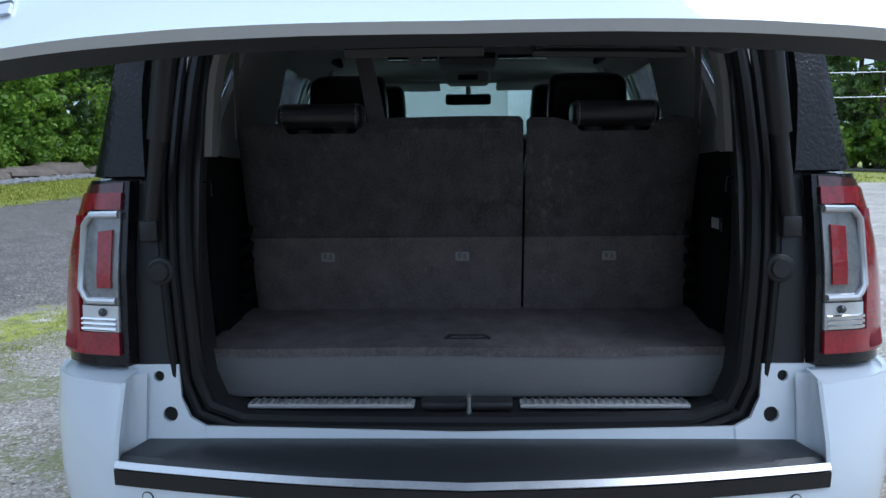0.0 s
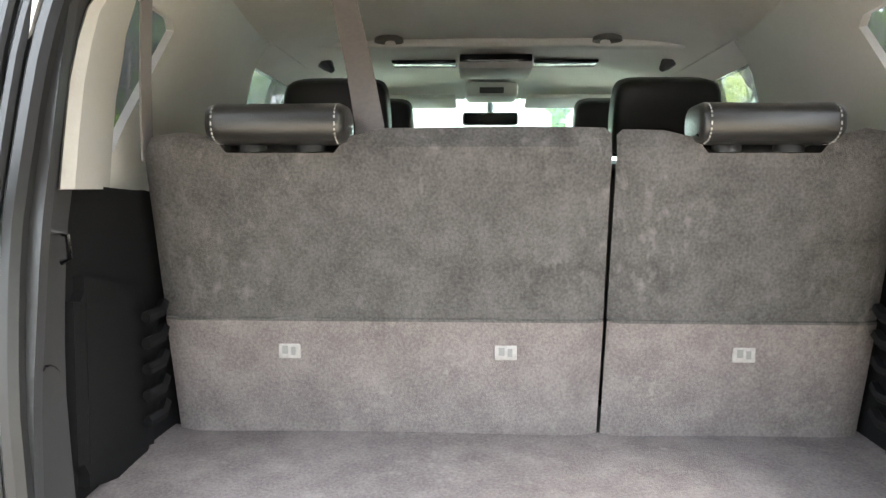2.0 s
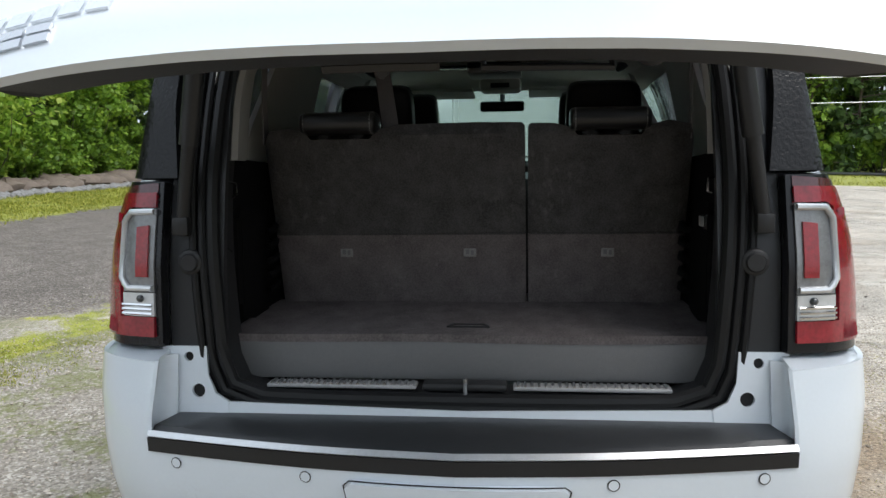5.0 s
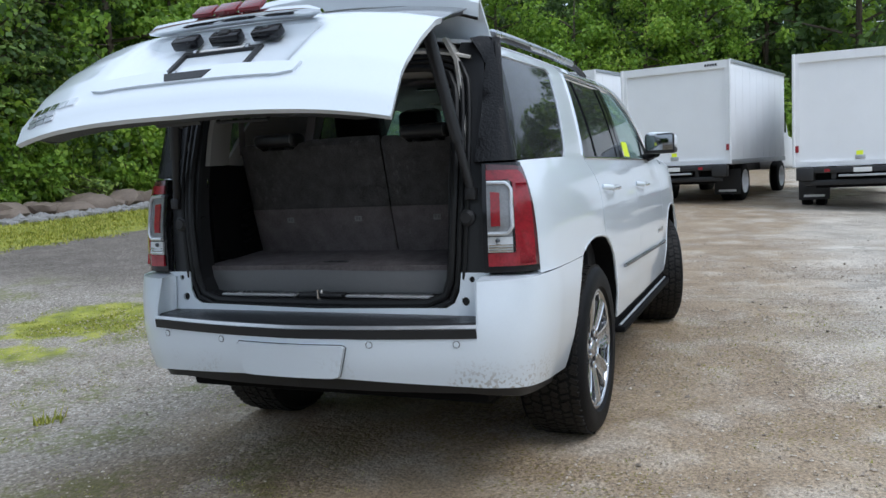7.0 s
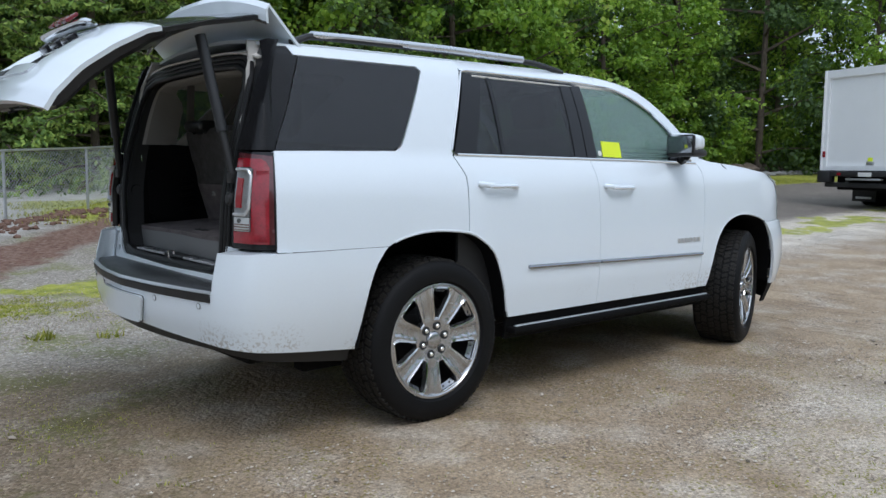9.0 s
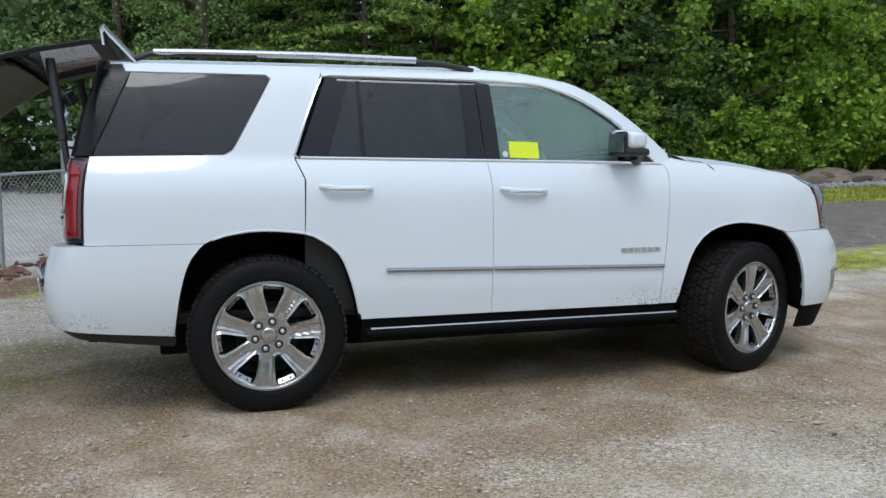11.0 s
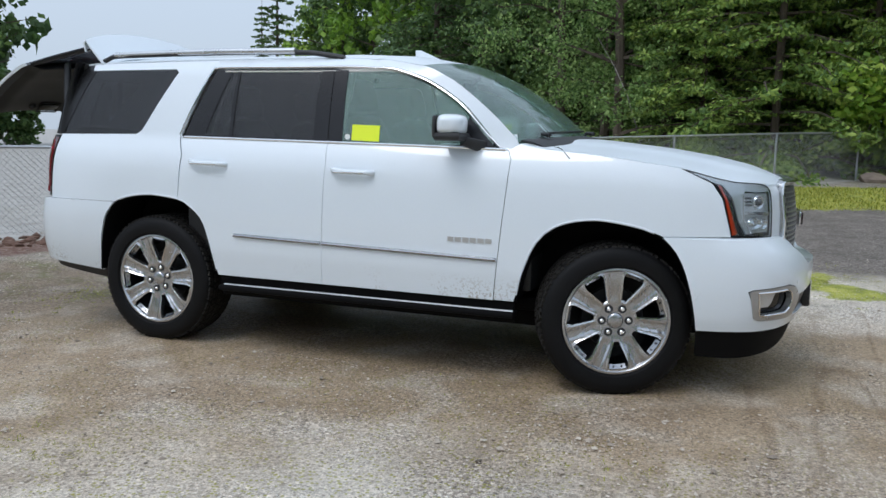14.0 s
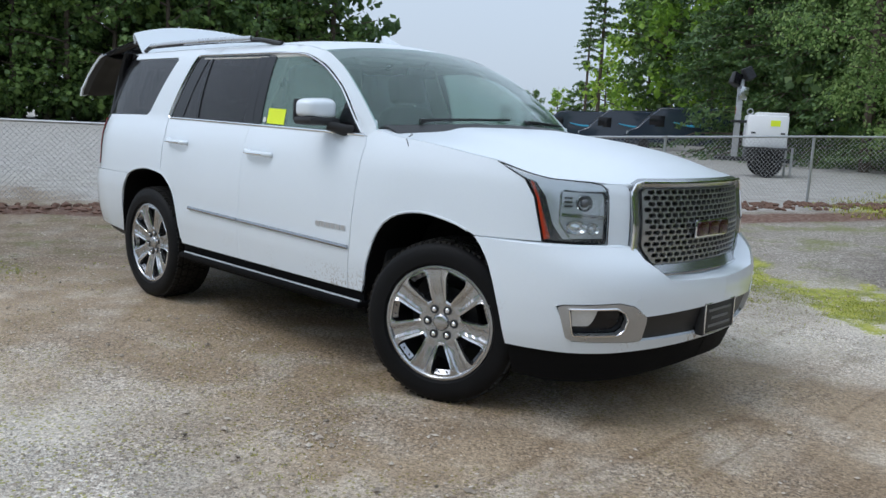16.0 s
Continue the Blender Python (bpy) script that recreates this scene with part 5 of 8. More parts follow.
    for k in range(7):
        a = k * math.tau / 7
        for grow, rr, out_ in ((1.0, 0.0030, -0.001), (1.16, 0.0022, -0.0005)):
            cz = 0.200
            loop = resample([(p[0] * grow, cz + (p[1] - cz) * (1 + (grow - 1) * 0.55)) for p in win], 0.02)
            loop = [turn(p, a) for p in loop]
            loop = [p if math.hypot(*p) < 0.270 else (p[0] * 0.270 / math.hypot(*p), p[1] * 0.270 / math.hypot(*p)) for p in loop]
            part("window_edge", tube([(x, face_y(x, z) + out_, z) for x, z in loop], rr, 5, True), CHROME, w)
        ins = bmesh.new()
        rows = [[Matrix.Rotation(-a, 4, "Y") @ Vector((0, y, r)) for a in np.linspace(a - 0.17, a + 0.17, 6)] for r, y in ((0.242, 0.020), (0.253, 0.012), (0.264, 0.002))]
        vs = [[ins.verts.new(p) for p in row] for row in rows]
        for p, q in zip(vs, vs[1:]):
            for i in range(len(p) - 1):
                ins.faces.new((p[i], p[i + 1], q[i + 1], q[i]))
        part("rim_insert", ins, MOULDING, w)
        for da in (-0.085, 0.085):
            c = Matrix.Rotation(-(a + da), 4, "Y") @ Vector((0, 0.008, 0.250))
            dot = bmesh.new()
            bmesh.ops.create_icosphere(dot, subdivisions=1, radius=0.0055, matrix=Matrix.Translation(c))
            part("insert_bolt", dot, BLACK, w)
    hub = bmesh.new()
    add_lathe(hub, [(0.0, 0.000), (0.030, 0.000), (0.038, 0.004), (0.043, 0.010), (0.044, 0.03)], 36)
    part("hub", hub, RIM, w)
    for k in range(6):
        a = (k + 0.35) * math.tau / 6
        c = Vector((0.072 * math.cos(a), 0.0, 0.072 * math.sin(a)))
        nut = bmesh.new()
        add_lathe(nut, [(0.0, 0.000), (0.008, 0.000), (0.012, 0.004), (0.0125, 0.022)], 10)
        bmesh.ops.translate(nut, verts=nut.verts, vec=c)
        part("lug_nut", nut, CHROME, w)
        well = bmesh.new()
        add_lathe(well, [(0.0, 0.010), (0.019, 0.010), (0.0215, 0.008), (0.023, 0.012)], 16)
        bmesh.ops.translate(well, verts=well.verts, vec=c)
        part("nut_well", well, BLACK, w)
    return w


first = build_wheel()
first.matrix_basis = pose(0, -0.945, TYRE_R - 0.012, 0, 6, 0)
STEER = 19.0
copy_thing(first, pose(WHEELBASE, -0.935, TYRE_R - 0.008, 0, 20, STEER))
copy_thing(first, pose(0, 0.945, TYRE_R - 0.012, 0, 10, 180))
copy_thing(first, pose(WHEELBASE, 0.935, TYRE_R - 0.008, 0, -8, 180 + STEER))

# ---- load space and cabin ----
# weather strip round the opening
ring = [(0.60, 0.86), (0.575, 0.80), (0.50, 0.772), (0, 0.765), (-0.50, 0.772), (-0.575, 0.80), (-0.60, 0.86), (-0.625, 1.2), (-0.622, 1.45), (-0.608, 1.60), (-0.578, 1.66), (-0.50, 1.69), (-0.40, 1.70), (0, 1.712), (0.40, 1.70), (0.50, 1.69), (0.578, 1.66), (0.608, 1.60), (0.622, 1.45), (0.625, 1.2)]
jx = lambda z, d=0.0: -0.955 + float(np.interp(z, *REAR_IN)) + d
for r, grow, d in ((0.016, 1.0, 0.0), (0.011, 1.045, 0.002), (0.010, 1.085, 0.004)):
    pts = [(jx(z, d), y * grow, 1.23 + (z - 1.23) * (1 + (grow - 1) * 1.0)) for y, z in spline(ring, 0.05, True)]
    part("weather_strip", tube(pts, r, 8, True), SEAL, suv, "black rubber gate seal")
outer = [(y * 1.14, 1.23 + (z - 1.23) * 1.12) for y, z in spline(ring, 0.05, True)]
part("opening_flange", panel(outer, lambda y, z: (jx(z, 0.012), y, z), 0.01, 0.05, holes=[[(y * 1.0, z) for y, z in spline(ring, 0.05, True)]], out=(-1, 0, 0)), DARK_TRIM, suv, "charcoal painted opening flange")
inn = [(jx(z, 0.01), y * 0.985, z) for y, z in spline(ring, 0.05, True)]
inn.append(inn[0])
part("inner_reveal", grid_surface([inn, [(x + 0.09, y * 0.99, z) for x, y, z in inn]], 0.008), BLACK, suv)
# sill plates and striker
part("sill_cover", grid_surface([[(-0.945, y, 0.772) for y in np.linspace(-0.56, 0.56, 9)], [(-0.90, y, 0.783) for y in np.linspace(-0.57, 0.57, 9)], [(-0.86, y, 0.780) for y in np.linspace(-0.58, 0.58, 9)]][::-1], 0.02), BLACK, suv)
for a, b in ((-0.50, -0.12), (0.12, 0.50)):
    p = part("sill_plate", box(-0.935, -0.888, a, b, 0.783, 0.793, 0.003, None), SILL_METAL, suv, "ribbed metal sill plate")
    n = 22
    for k in range(n):
        y = a + 0.012 + (b - a - 0.024) * k / (n - 1)
        part("rib", box(-0.932, -0.891, y - 0.0035, y + 0.0035, 0.793, 0.7965), SATIN, p)
part("latch_cover", box(-0.94, -0.885, -0.105, 0.105, 0.78, 0.80, 0.008), BLACK, suv)
part("striker", tube([(-0.955, -0.004, 0.775), (-0.958, -0.004, 0.815), (-0.93, -0.004, 0.815), (-0.93, -0.004, 0.78)], 0.006, 8), CHROME, suv)
# cargo floor box
part("cargo_box", box(-0.872, -0.50, -0.620, 0.620, 0.79, 0.897, 0.009), BOX_GREY, suv, "grey moulded box under the cargo floor")
fl = part("cargo_floor", grid_surface([[(x, y, 0.9085 + 0.024 * max(0, (x + 0.80) / 0.34) + 0.002 * math.sin(y * 9 + x * 14)) for y in np.linspace(-0.622, 0.622, 30)] for x in (-0.46, -0.55, -0.65, -0.75, -0.86, -0.874)], 0.02), CARPET, suv, "dark grey carpeted cargo floor")
h = part("floor_handle", panel([(-0.056, -0.795), (0.056, -0.795), (0.048, -0.755), (-0.048, -0.755)], lambda y, x: (x, y, 0.916), 0.008, 0.02, holes=[[(-0.044, -0.788), (0.044, -0.788), (0.040, -0.762), (-0.040, -0.762)]], out=(0, 0, 1)), BLACK, suv, "black recessed floor handle")
part("handle_cup", box(-0.788, -0.762, -0.043, 0.043, 0.906, 0.9105), GLOSS_BLACK, h)

# third-row seat backs, upright
BACK_X = ([0.90, 1.138, 1.30, 1.45, 1.48], [-0.478, -0.547, -0.585, -0.624, -0.625])


def back_at(out=0.0, y_mid=0.0, half=0.4):
    def at(y, z):
        e = max(0.0, (abs(y - y_mid) - half + 0.045) / 0.045)
        t = max(0.0, (z - 1.41) / 0.04)
        return float(np.interp(z, *BACK_X)) - out + 0.030 * e ** 2.5 + 0.026 * t ** 2.2, y, z
    return at


seats = []
for y0, y1, notch in ((-0.149, 0.590, 0.372), (-0.596, -0.155, -0.378)):
    mid, half = (y0 + y1) / 2, (y1 - y0) / 2
    wide = 0.012
    top = [(y1 + wide, 1.40), (y1 - 0.01, 1.438), (notch + 0.155, 1.446), (notch + 0.105, 1.436), (notch + 0.085, 1.412), (notch - 0.085, 1.412), (notch - 0.105, 1.438), (notch - 0.16, 1.452)]
    if notch > 0:
        top += [(0.0, 1.455), (y0 + 0.010, 1.453), (y0 + 0.001, 1.443)]
    else:
        top += [(y0 - wide + 0.01, 1.44), (y0 - wide, 1.40)]
    if notch < 0:
        top = [(y1 - 0.001, 1.441), (y1 - 0.010, 1.450), (notch + 0.15, 1.448)] + top[3:]
    up = [(y0 if notch > 0 else y0 + 0.0, 1.1405)] + [(y1, 1.1405)] + top
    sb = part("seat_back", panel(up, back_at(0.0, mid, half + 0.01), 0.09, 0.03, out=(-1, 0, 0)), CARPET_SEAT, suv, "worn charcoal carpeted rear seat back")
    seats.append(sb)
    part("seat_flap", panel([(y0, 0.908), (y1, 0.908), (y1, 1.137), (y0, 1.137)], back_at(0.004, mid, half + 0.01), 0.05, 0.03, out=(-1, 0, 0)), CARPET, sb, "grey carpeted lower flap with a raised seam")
    part("seat_welt", tube([back_at(0.002, mid, half + 0.01)(y, 1.1385) for y in np.linspace(y0 + 0.004, y1 - 0.004, 30)], 0.0035, 6), CARPET_SEAT, sb)
    # folded head restraint in its notch
    hb = bmesh.new()
    sec = lambda g, k, n=28: [(-0.600 + g * math.copysign(0.062 * abs(math.cos(q)) ** 0.75, math.cos(q)), k, 1.457 + g * math.copysign(0.032 * abs(math.sin(q)) ** 0.75, math.sin(q))) for q in np.arange(n) * math.tau / n]
    rings = [[hb.verts.new(p) for p in sec(g, notch + k)] for g, k in ((0.70, -0.108), (0.88, -0.105), (0.97, -0.098), (1.0, -0.088), (0.985, 0.0), (1.0, 0.088), (0.97, 0.098), (0.88, 0.105), (0.70, 0.108))]
    for ra, rb in zip(rings, rings[1:]):
        for k in range(28):
            hb.faces.new((ra[k], rb[k], rb[(k + 1) % 28], ra[(k + 1) % 28]))
    hb.faces.new(rings[0])
    hb.faces.new(rings[-1][::-1])
    bmesh.ops.recalc_face_normals(hb, faces=hb.faces)
    hr = part("head_restraint", hb, LEATHER_PAD, sb, "folded black leather head restraint with pale stitching", angle=60)
    for e in (-0.094, 0.094):
        ring_ = sec(0.985, notch + e, 60)
        for q in range(0, 60, 2):
            part("stitching", tube([ring_[q], ring_[(q + 1) % 60]], 0.0014, 4), STITCH, hr)
    for e in (-0.045, 0.05):
        bz = add_lathe(bmesh.new(), [(0.0, -0.012), (0.018, -0.011), (0.023, -0.006), (0.024, 0.004), (0.0, 0.006)], 16)
        bmesh.ops.transform(bz, matrix=pose(-0.588, notch + e, 1.418, -90, 0, 0), verts=bz.verts)
        part("post_sleeve", bz, DARK_TRIM, sb)
for y in (0.378, 0.013, -0.381):
    x = back_at(0.006, 0.0, 2.0)(y, 1.083)[0]
    tg = part("seat_tag", box(x - 0.0015, x + 0.004, y - 0.0185, y + 0.0185, 1.070, 1.097, 0.0012), TAG, suv, "small pale grey pictogram tag")
    part("tag_mark", box(x - 0.003, x - 0.0012, y - 0.011, y - 0.003, 1.076, 1.090), BOX_GREY, tg)
    part("tag_mark", box(x - 0.003, x - 0.0012, y + 0.002, y + 0.012, 1.078, 1.092), BOX_GREY, tg)
# seat belts
f0 = [(-0.25, 0.345, 1.81), (-0.33, 0.315, 1.715), (-0.46, 0.268, 1.57), (-0.555, 0.238, 1.46), (-0.56, 0.236, 1.40)]
part("seat_belt", grid_surface([[(x, y + 0.024, z) for x, y, z in f0], [(x - 0.004, y - 0.024, z) for x, y, z in f0]], 0.003), BELT, suv, "grey seat belt webbing from the roof")
for s, word in SIDES:
    f1 = [(-0.56, s * 0.598, 1.70), (-0.565, s * 0.602, 1.54), (-0.57, s * 0.600, 1.40)]
    part("seat_belt", grid_surface([[(x - 0.022, y, z) for x, y, z in f1], [(x + 0.022, y, z) for x, y, z in f1]], 0.003), BELT, suv, "grey side seat belt")

def lining_y(x, z):
    return 0.65 + 0.075 * float(np.interp(x, [-0.6, 0.3], [0, 1])) - 0.16 * max(0, z - 1.45) - 0.45 * max(0, z - 1.70)


# side linings: black below, warm grey above
for s, word in SIDES:
    yl = 0.622
    low = panel([(-0.93, 0.78), (-0.30, 0.78), (-0.30, 1.34), (-0.72, 1.36), (-0.90, 1.352), (-0.93, 1.2)], lambda x, z, s=s: (x, s * (yl - 0.03 * max(0, (x + 0.62) / 0.3)), z), 0.012, 0.05, out=(0, -s, 0))
    lt = part("side_lining", low, MATTE, suv, "black moulded cargo side lining")
    bl = bmesh.new()
    bmesh.ops.create_cube(bl, size=1.0)
    bmesh.ops.bevel(bl, geom=list(bl.edges), offset=0.12, segments=3, affect="EDGES")
    for v in bl.verts:
        v.co = Vector((v.co.x * 0.26 - 0.69, s * (0.614 + v.co.y * 0.022), v.co.z * 0.30 + 1.065 + (v.co.x * -0.05)))
    part("jack_cover", bl, MATTE, lt, "black storage cover with moulded ribs")
    for k in range(5):
        part("cover_rib", tube([(-0.635, s * 0.584, 0.985 + k * 0.042), (-0.60, s * 0.574, 0.99 + k * 0.042), (-0.565, s * 0.582, 0.998 + k * 0.042)], 0.010, 6), MATTE, lt)
    hook = tube([(-0.86, s * 0.612, 1.30), (-0.86, s * 0.59, 1.295), (-0.86, s * 0.588, 1.265), (-0.86, s * 0.60, 1.26)], 0.004, 6)
    part("bag_hook", hook, CHROME, lt)
    for z in (1.10, 0.93):
        cup = bmesh.new()
        add_lathe(cup, [(0.034, 0.0), (0.030, -0.006), (0.022, 0.012), (0.0, 0.016)], 18)
        bmesh.ops.transform(cup, matrix=pose(-0.885, s * 0.612, z, 0, 0, 0 if s > 0 else 180), verts=cup.verts)
        part("lining_cup", cup, GLOSS_BLACK, lt)
    if s < 0:
        part("switch_block", box(-0.79, -0.725, -0.607, -0.598, 1.165, 1.205, 0.003), GLOSS_BLACK, lt, "power seat switches")
        for k in range(4):
            part("switch", box(-0.785 + k * 0.015, -0.775 + k * 0.015, -0.597, -0.594, 1.172, 1.198, 0.001), GALV, lt)
    upper = panel([(-0.90, 1.352), (-0.72, 1.36), (-0.30, 1.34), (-0.05, 1.34), (0.10, 1.33), (0.28, 1.33), (0.37, 1.59), (0.42, 1.76), (0.41, 1.80), (-0.80, 1.80)], lambda x, z, s=s: (x, s * lining_y(x, z), z), 0.015, 0.05, out=(0, -s, 0),
                  holes=[[(-0.80, 1.374), (-0.625, 1.374), (-0.335, 1.655), (-0.36, 1.672), (-0.70, 1.672)]])
    part("pillar_lining", upper, TRIM_GREY, suv, "warm grey pillar lining")
    part("lining_back", panel([(0.17, 1.33), (0.28, 1.33), (0.37, 1.59), (0.42, 1.76), (0.30, 1.76)], lambda x, z, s=s: (x, s * (lining_y(x, z) + 0.020), z), 0.004, 0.06, out=(0, s, 0)), BLACK, suv)
    rows = [[(x, s * (y - 0.06 * max(0, x - 1.45)), z - 0.05 * max(0, (x - 1.5) / 0.25) ** 2) for x in np.linspace(0.40, 1.72, 12)] for y, z in ((0.640, 1.772), (0.685, 1.758), (0.725, 1.742), (0.752, 1.728))]
    part("roof_side_lining", grid_surface(rows if s > 0 else rows[::-1], 0.008), HEADLINER, suv)
    # pale garnish of the last pillar
    g = [(0.615, 1.355), (0.615, 1.50), (0.602, 1.60), (0.572, 1.655), (0.50, 1.683), (0.40, 1.690), (0.0, 1.700)]
    g2 = [(y, z) for y, z in spline(g, 0.05)]
    fx = lambda z: -0.875 + float(np.interp(z, *REAR_IN)) * 0.9
    deep_ = lambda z: float(np.interp(z, [1.30, 1.58, 1.66, 1.70], [1.0, 0.95, 0.50, 0.35]))
    rows = [[(fx(z) - 0.02 + dx * deep_(z), s * (y - 0.012 + dy * deep_(z)), z - dz * (1 - deep_(z))) for y, z in g2] for dx, dy, dz in ((0.0, 0.0, 0.0), (0.015, -0.012, 0.012), (0.10, 0.004, 0.025), (0.21, 0.030, 0.030))]
    part("pillar_garnish", grid_surface(rows if s < 0 else rows[::-1], 0.006), GARNISH, suv, "pale beige tailgate pillar garnish")
    # B-pillar lining, door cards
    part("pillar_lining", panel([(1.12, 1.25), (1.29, 1.25), (1.27, 1.80), (1.15, 1.80)], lambda x, z, s=s: (x, s * (0.86 - 0.5 * max(0, z - 1.3)), z), 0.02, 0.08, out=(0, -s, 0)), TRIM_GREY, suv)
    part("door_card", panel([(0.2, 0.5), (2.25, 0.5), (2.25, 1.29), (0.2, 1.29)], lambda x, z, s=s: (x, s * 0.86, z), 0.02, 0.12, out=(0, -s, 0)), BLACK, suv)
# headlining with vents, lamp and screen
hl = [[(x, y, 1.812 - 0.05 * (abs(y) / 0.66) ** 4 - (0.03 if x < 0.62 else 0.0) * 0 - 0.035 * max(0, (-x - 0.45) / 0.3) ** 2 - 0.05 * max(0, (x - 1.5) / 0.25) ** 2) for y in np.linspace(-0.66, 0.66, 23)] for x in np.linspace(-0.80, 1.76, 28)]
part("headliner", grid_surface(hl, 0.01), HEADLINER, suv, "pale beige cloth headlining")
part("roof_bow", box(0.60, 0.66, -0.60, 0.60, 1.785, 1.812, 0.01), HEADLINER, suv)
for y in (0.324, -0.321):
    v = part("roof_vent", add_lathe(bmesh.new(), [(0.0, 0.0), (0.02, 0.0), (0.034, 0.004), (0.042, 0.0), (0.044, -0.012)], 20), VENT, suv, "round grey-brown roof air vent")
    v.matrix_local = pose(0.56, y, 1.805, 90, 0, 0)
part("reading_lamp", box(-0.20, -0.17, -0.03, 0.03, 1.803, 1.812, 0.003), BOX_GREY, suv)
sc = part("overhead_screen", box(0.80, 1.05, -0.122, 0.122, 1.748, 1.80, 0.012), TRIM_GREY, suv, "folded overhead screen")
part("screen_edge", box(0.794, 0.80, -0.118, 0.118, 1.772, 1.796, 0.002), GLOSS_BLACK, sc)
for y0, y1 in ((-0.36, -0.135), (0.135, 0.36)):
    part("sunroof_slot", box(0.98, 1.10, y0, y1, 1.797, 1.808, 0.004), GLOSS_BLACK, suv)
part("overhead_console", box(1.48, 1.70, -0.11, 0.11, 1.735, 1.80, 0.02), TRIM_GREY, suv, "beige overhead console")
part("console_switches", box(1.475, 1.482, -0.05, 0.05, 1.75, 1.775, 0.003), BLACK, suv)
for s, word in SIDES:
    part("sun_visor", box(1.60, 1.78, s * 0.35 - 0.20, s * 0.35 + 0.20, 1.728, 1.748, 0.008, Matrix.Translation((1.7, 0, 1.74)) @ Matrix.Rotation(radians(8), 4, "Y") @ Matrix.Translation((-1.7, 0, -1.74))), TRIM_GREY, suv, "beige sun visor")
    part("coat_hook", tube([(0.86, s * 0.575, 1.785), (0.86, s * 0.56, 1.768), (0.85, s * 0.545, 1.752)], [0.026, 0.02, 0.010], 8), DARK_TRIM, suv)
mirror = part("rear_view_mirror", box(1.78, 1.81, -0.125, 0.125, 1.645, 1.705, 0.014), GLOSS_BLACK, suv, "interior rear-view mirror")
part("mirror_stem", tube([(1.80, 0, 1.69), (1.86, 0, 1.745)], 0.014, 8), BLACK, mirror)


# rows of seats ahead
def cushion_shape(m, sx, sy, sz, p=0.38, taper=0.0):
    """A padded block with soft edges."""
    bm = bmesh.new()
    bmesh.ops.create_icosphere(bm, subdivisions=4, radius=1.0)
    for v in bm.verts:
        c = v.co
        top = max(abs(c.x), abs(c.y), abs(c.z))
        c = c / top
        r = (abs(c.x) ** 7 + abs(c.y) ** 7 + abs(c.z) ** 7) ** (1 / 7)
        c = c / r
        v.co = Vector((c.x * sx / 2, c.y * sy / 2 * (1 - taper * max(0, c.z)), c.z * sz / 2))
    bmesh.ops.transform(bm, matrix=m, verts=bm.verts)
    return bm


def front_seat(x, y, w, top, tilt, name):
    ob = part(name, cushion_shape(pose(x, y, top - 0.22 - 0.34, 0, tilt, 0), 0.16, w, 0.68, taper=0.12), LEATHER, suv, "black leather seat back")
    part("headrest", cushion_shape(pose(x - 0.08, y, top - 0.10, 0, tilt, 0), 0.12, 0.285, 0.21, taper=0.05), LEATHER, ob, "black leather headrest")
    for e in (-0.06, 0.06):
        part("headrest_post", tube([(x - 0.04, y + e, top - 0.26), (x - 0.06, y + e, top - 0.16)], 0.008, 6), SATIN, ob)
    part("cushion", cushion_shape(pose(x + 0.28, y, 0.82), 0.50, w, 0.22), LEATHER, ob)


for y in (0.44, -0.44):
    front_seat(0.42, y, 0.50, 1.65, -12, "second_row_seat")
    front_seat(1.28, y, 0.52, 1.69, -14, "front_seat")
part("cabin_floor", box(-0.90, 2.35, -0.85, 0.85, 0.46, 0.52, 0.01), BLACK, suv)
dash = grid_surface([[(x, y, z) for y in np.linspace(-0.84, 0.84, 13)] for x, z in ((2.60, 1.24), (2.35, 1.30), (2.10, 1.30), (1.98, 1.26), (1.93, 1.15), (1.95, 0.75))], 0.02)
part("dashboard", dash, BLACK, suv, "black dashboard")
sw = tube([(1.86 + 0.10 * math.sin(a) * 0.45, 0.44 + 0.185 * math.cos(a), 1.18 + 0.185 * math.sin(a)) for a in np.arange(28) * math.tau / 28], 0.015, 8, True)
part("steering_wheel", sw, LEATHER, suv, "black steering wheel")
part("firewall", box(2.40, 2.46, -0.86, 0.86, 0.5, 1.28, 0.01), BLACK, suv)
# cards behind the glass
card = part("window_card", panel([(1.352, 1.315), (1.530, 1.311), (1.527, 1.403), (1.350, 1.407)], body(-1, -0.008), 0.002, 0.03, out=(0, -1, 0)), YELLOW, suv, "bright yellow card in the front door window")
part("window_sticker", panel([(1.325 + 0.017 * math.cos(k), 1.335 + 0.017 * math.sin(k)) for k in np.linspace(0, 6.0, 14)], body(-1, -0.007), 0.002, 0.02, out=(0, -1, 0)), PAPER, suv, "small round sticker")

# ---- ground: one sheet, level under the car and rising to the woods ----
def ground_z(x, y):
    v = 0.045 * (y - 1.5) + 0.03 * (x - 3.0)
    v = np.where(v > 1.0, v, 0.05 * np.log1p(np.exp(np.minimum(v, 1.0) / 0.05)))
    v = v * (1 - 0.6 / (1 + np.exp(-np.clip((-0.5 * x + y - 22) / 3, -30, 30))))
    return v / (1 + v / 4.0) - 0.004


def axis(a, b, fine, far, grow=1.16):
    mid = list(np.arange(a, b + 1e-6, fine))
    step, lo, hi = fine, [], []
    x = a
    while x > -far:
        step *= grow
        x -= step
        lo.append(x)
    step, x = fine, b
    while x < far:
        step *= grow
        x += step
        hi.append(x)
    return np.array(lo[::-1] + mid + hi)


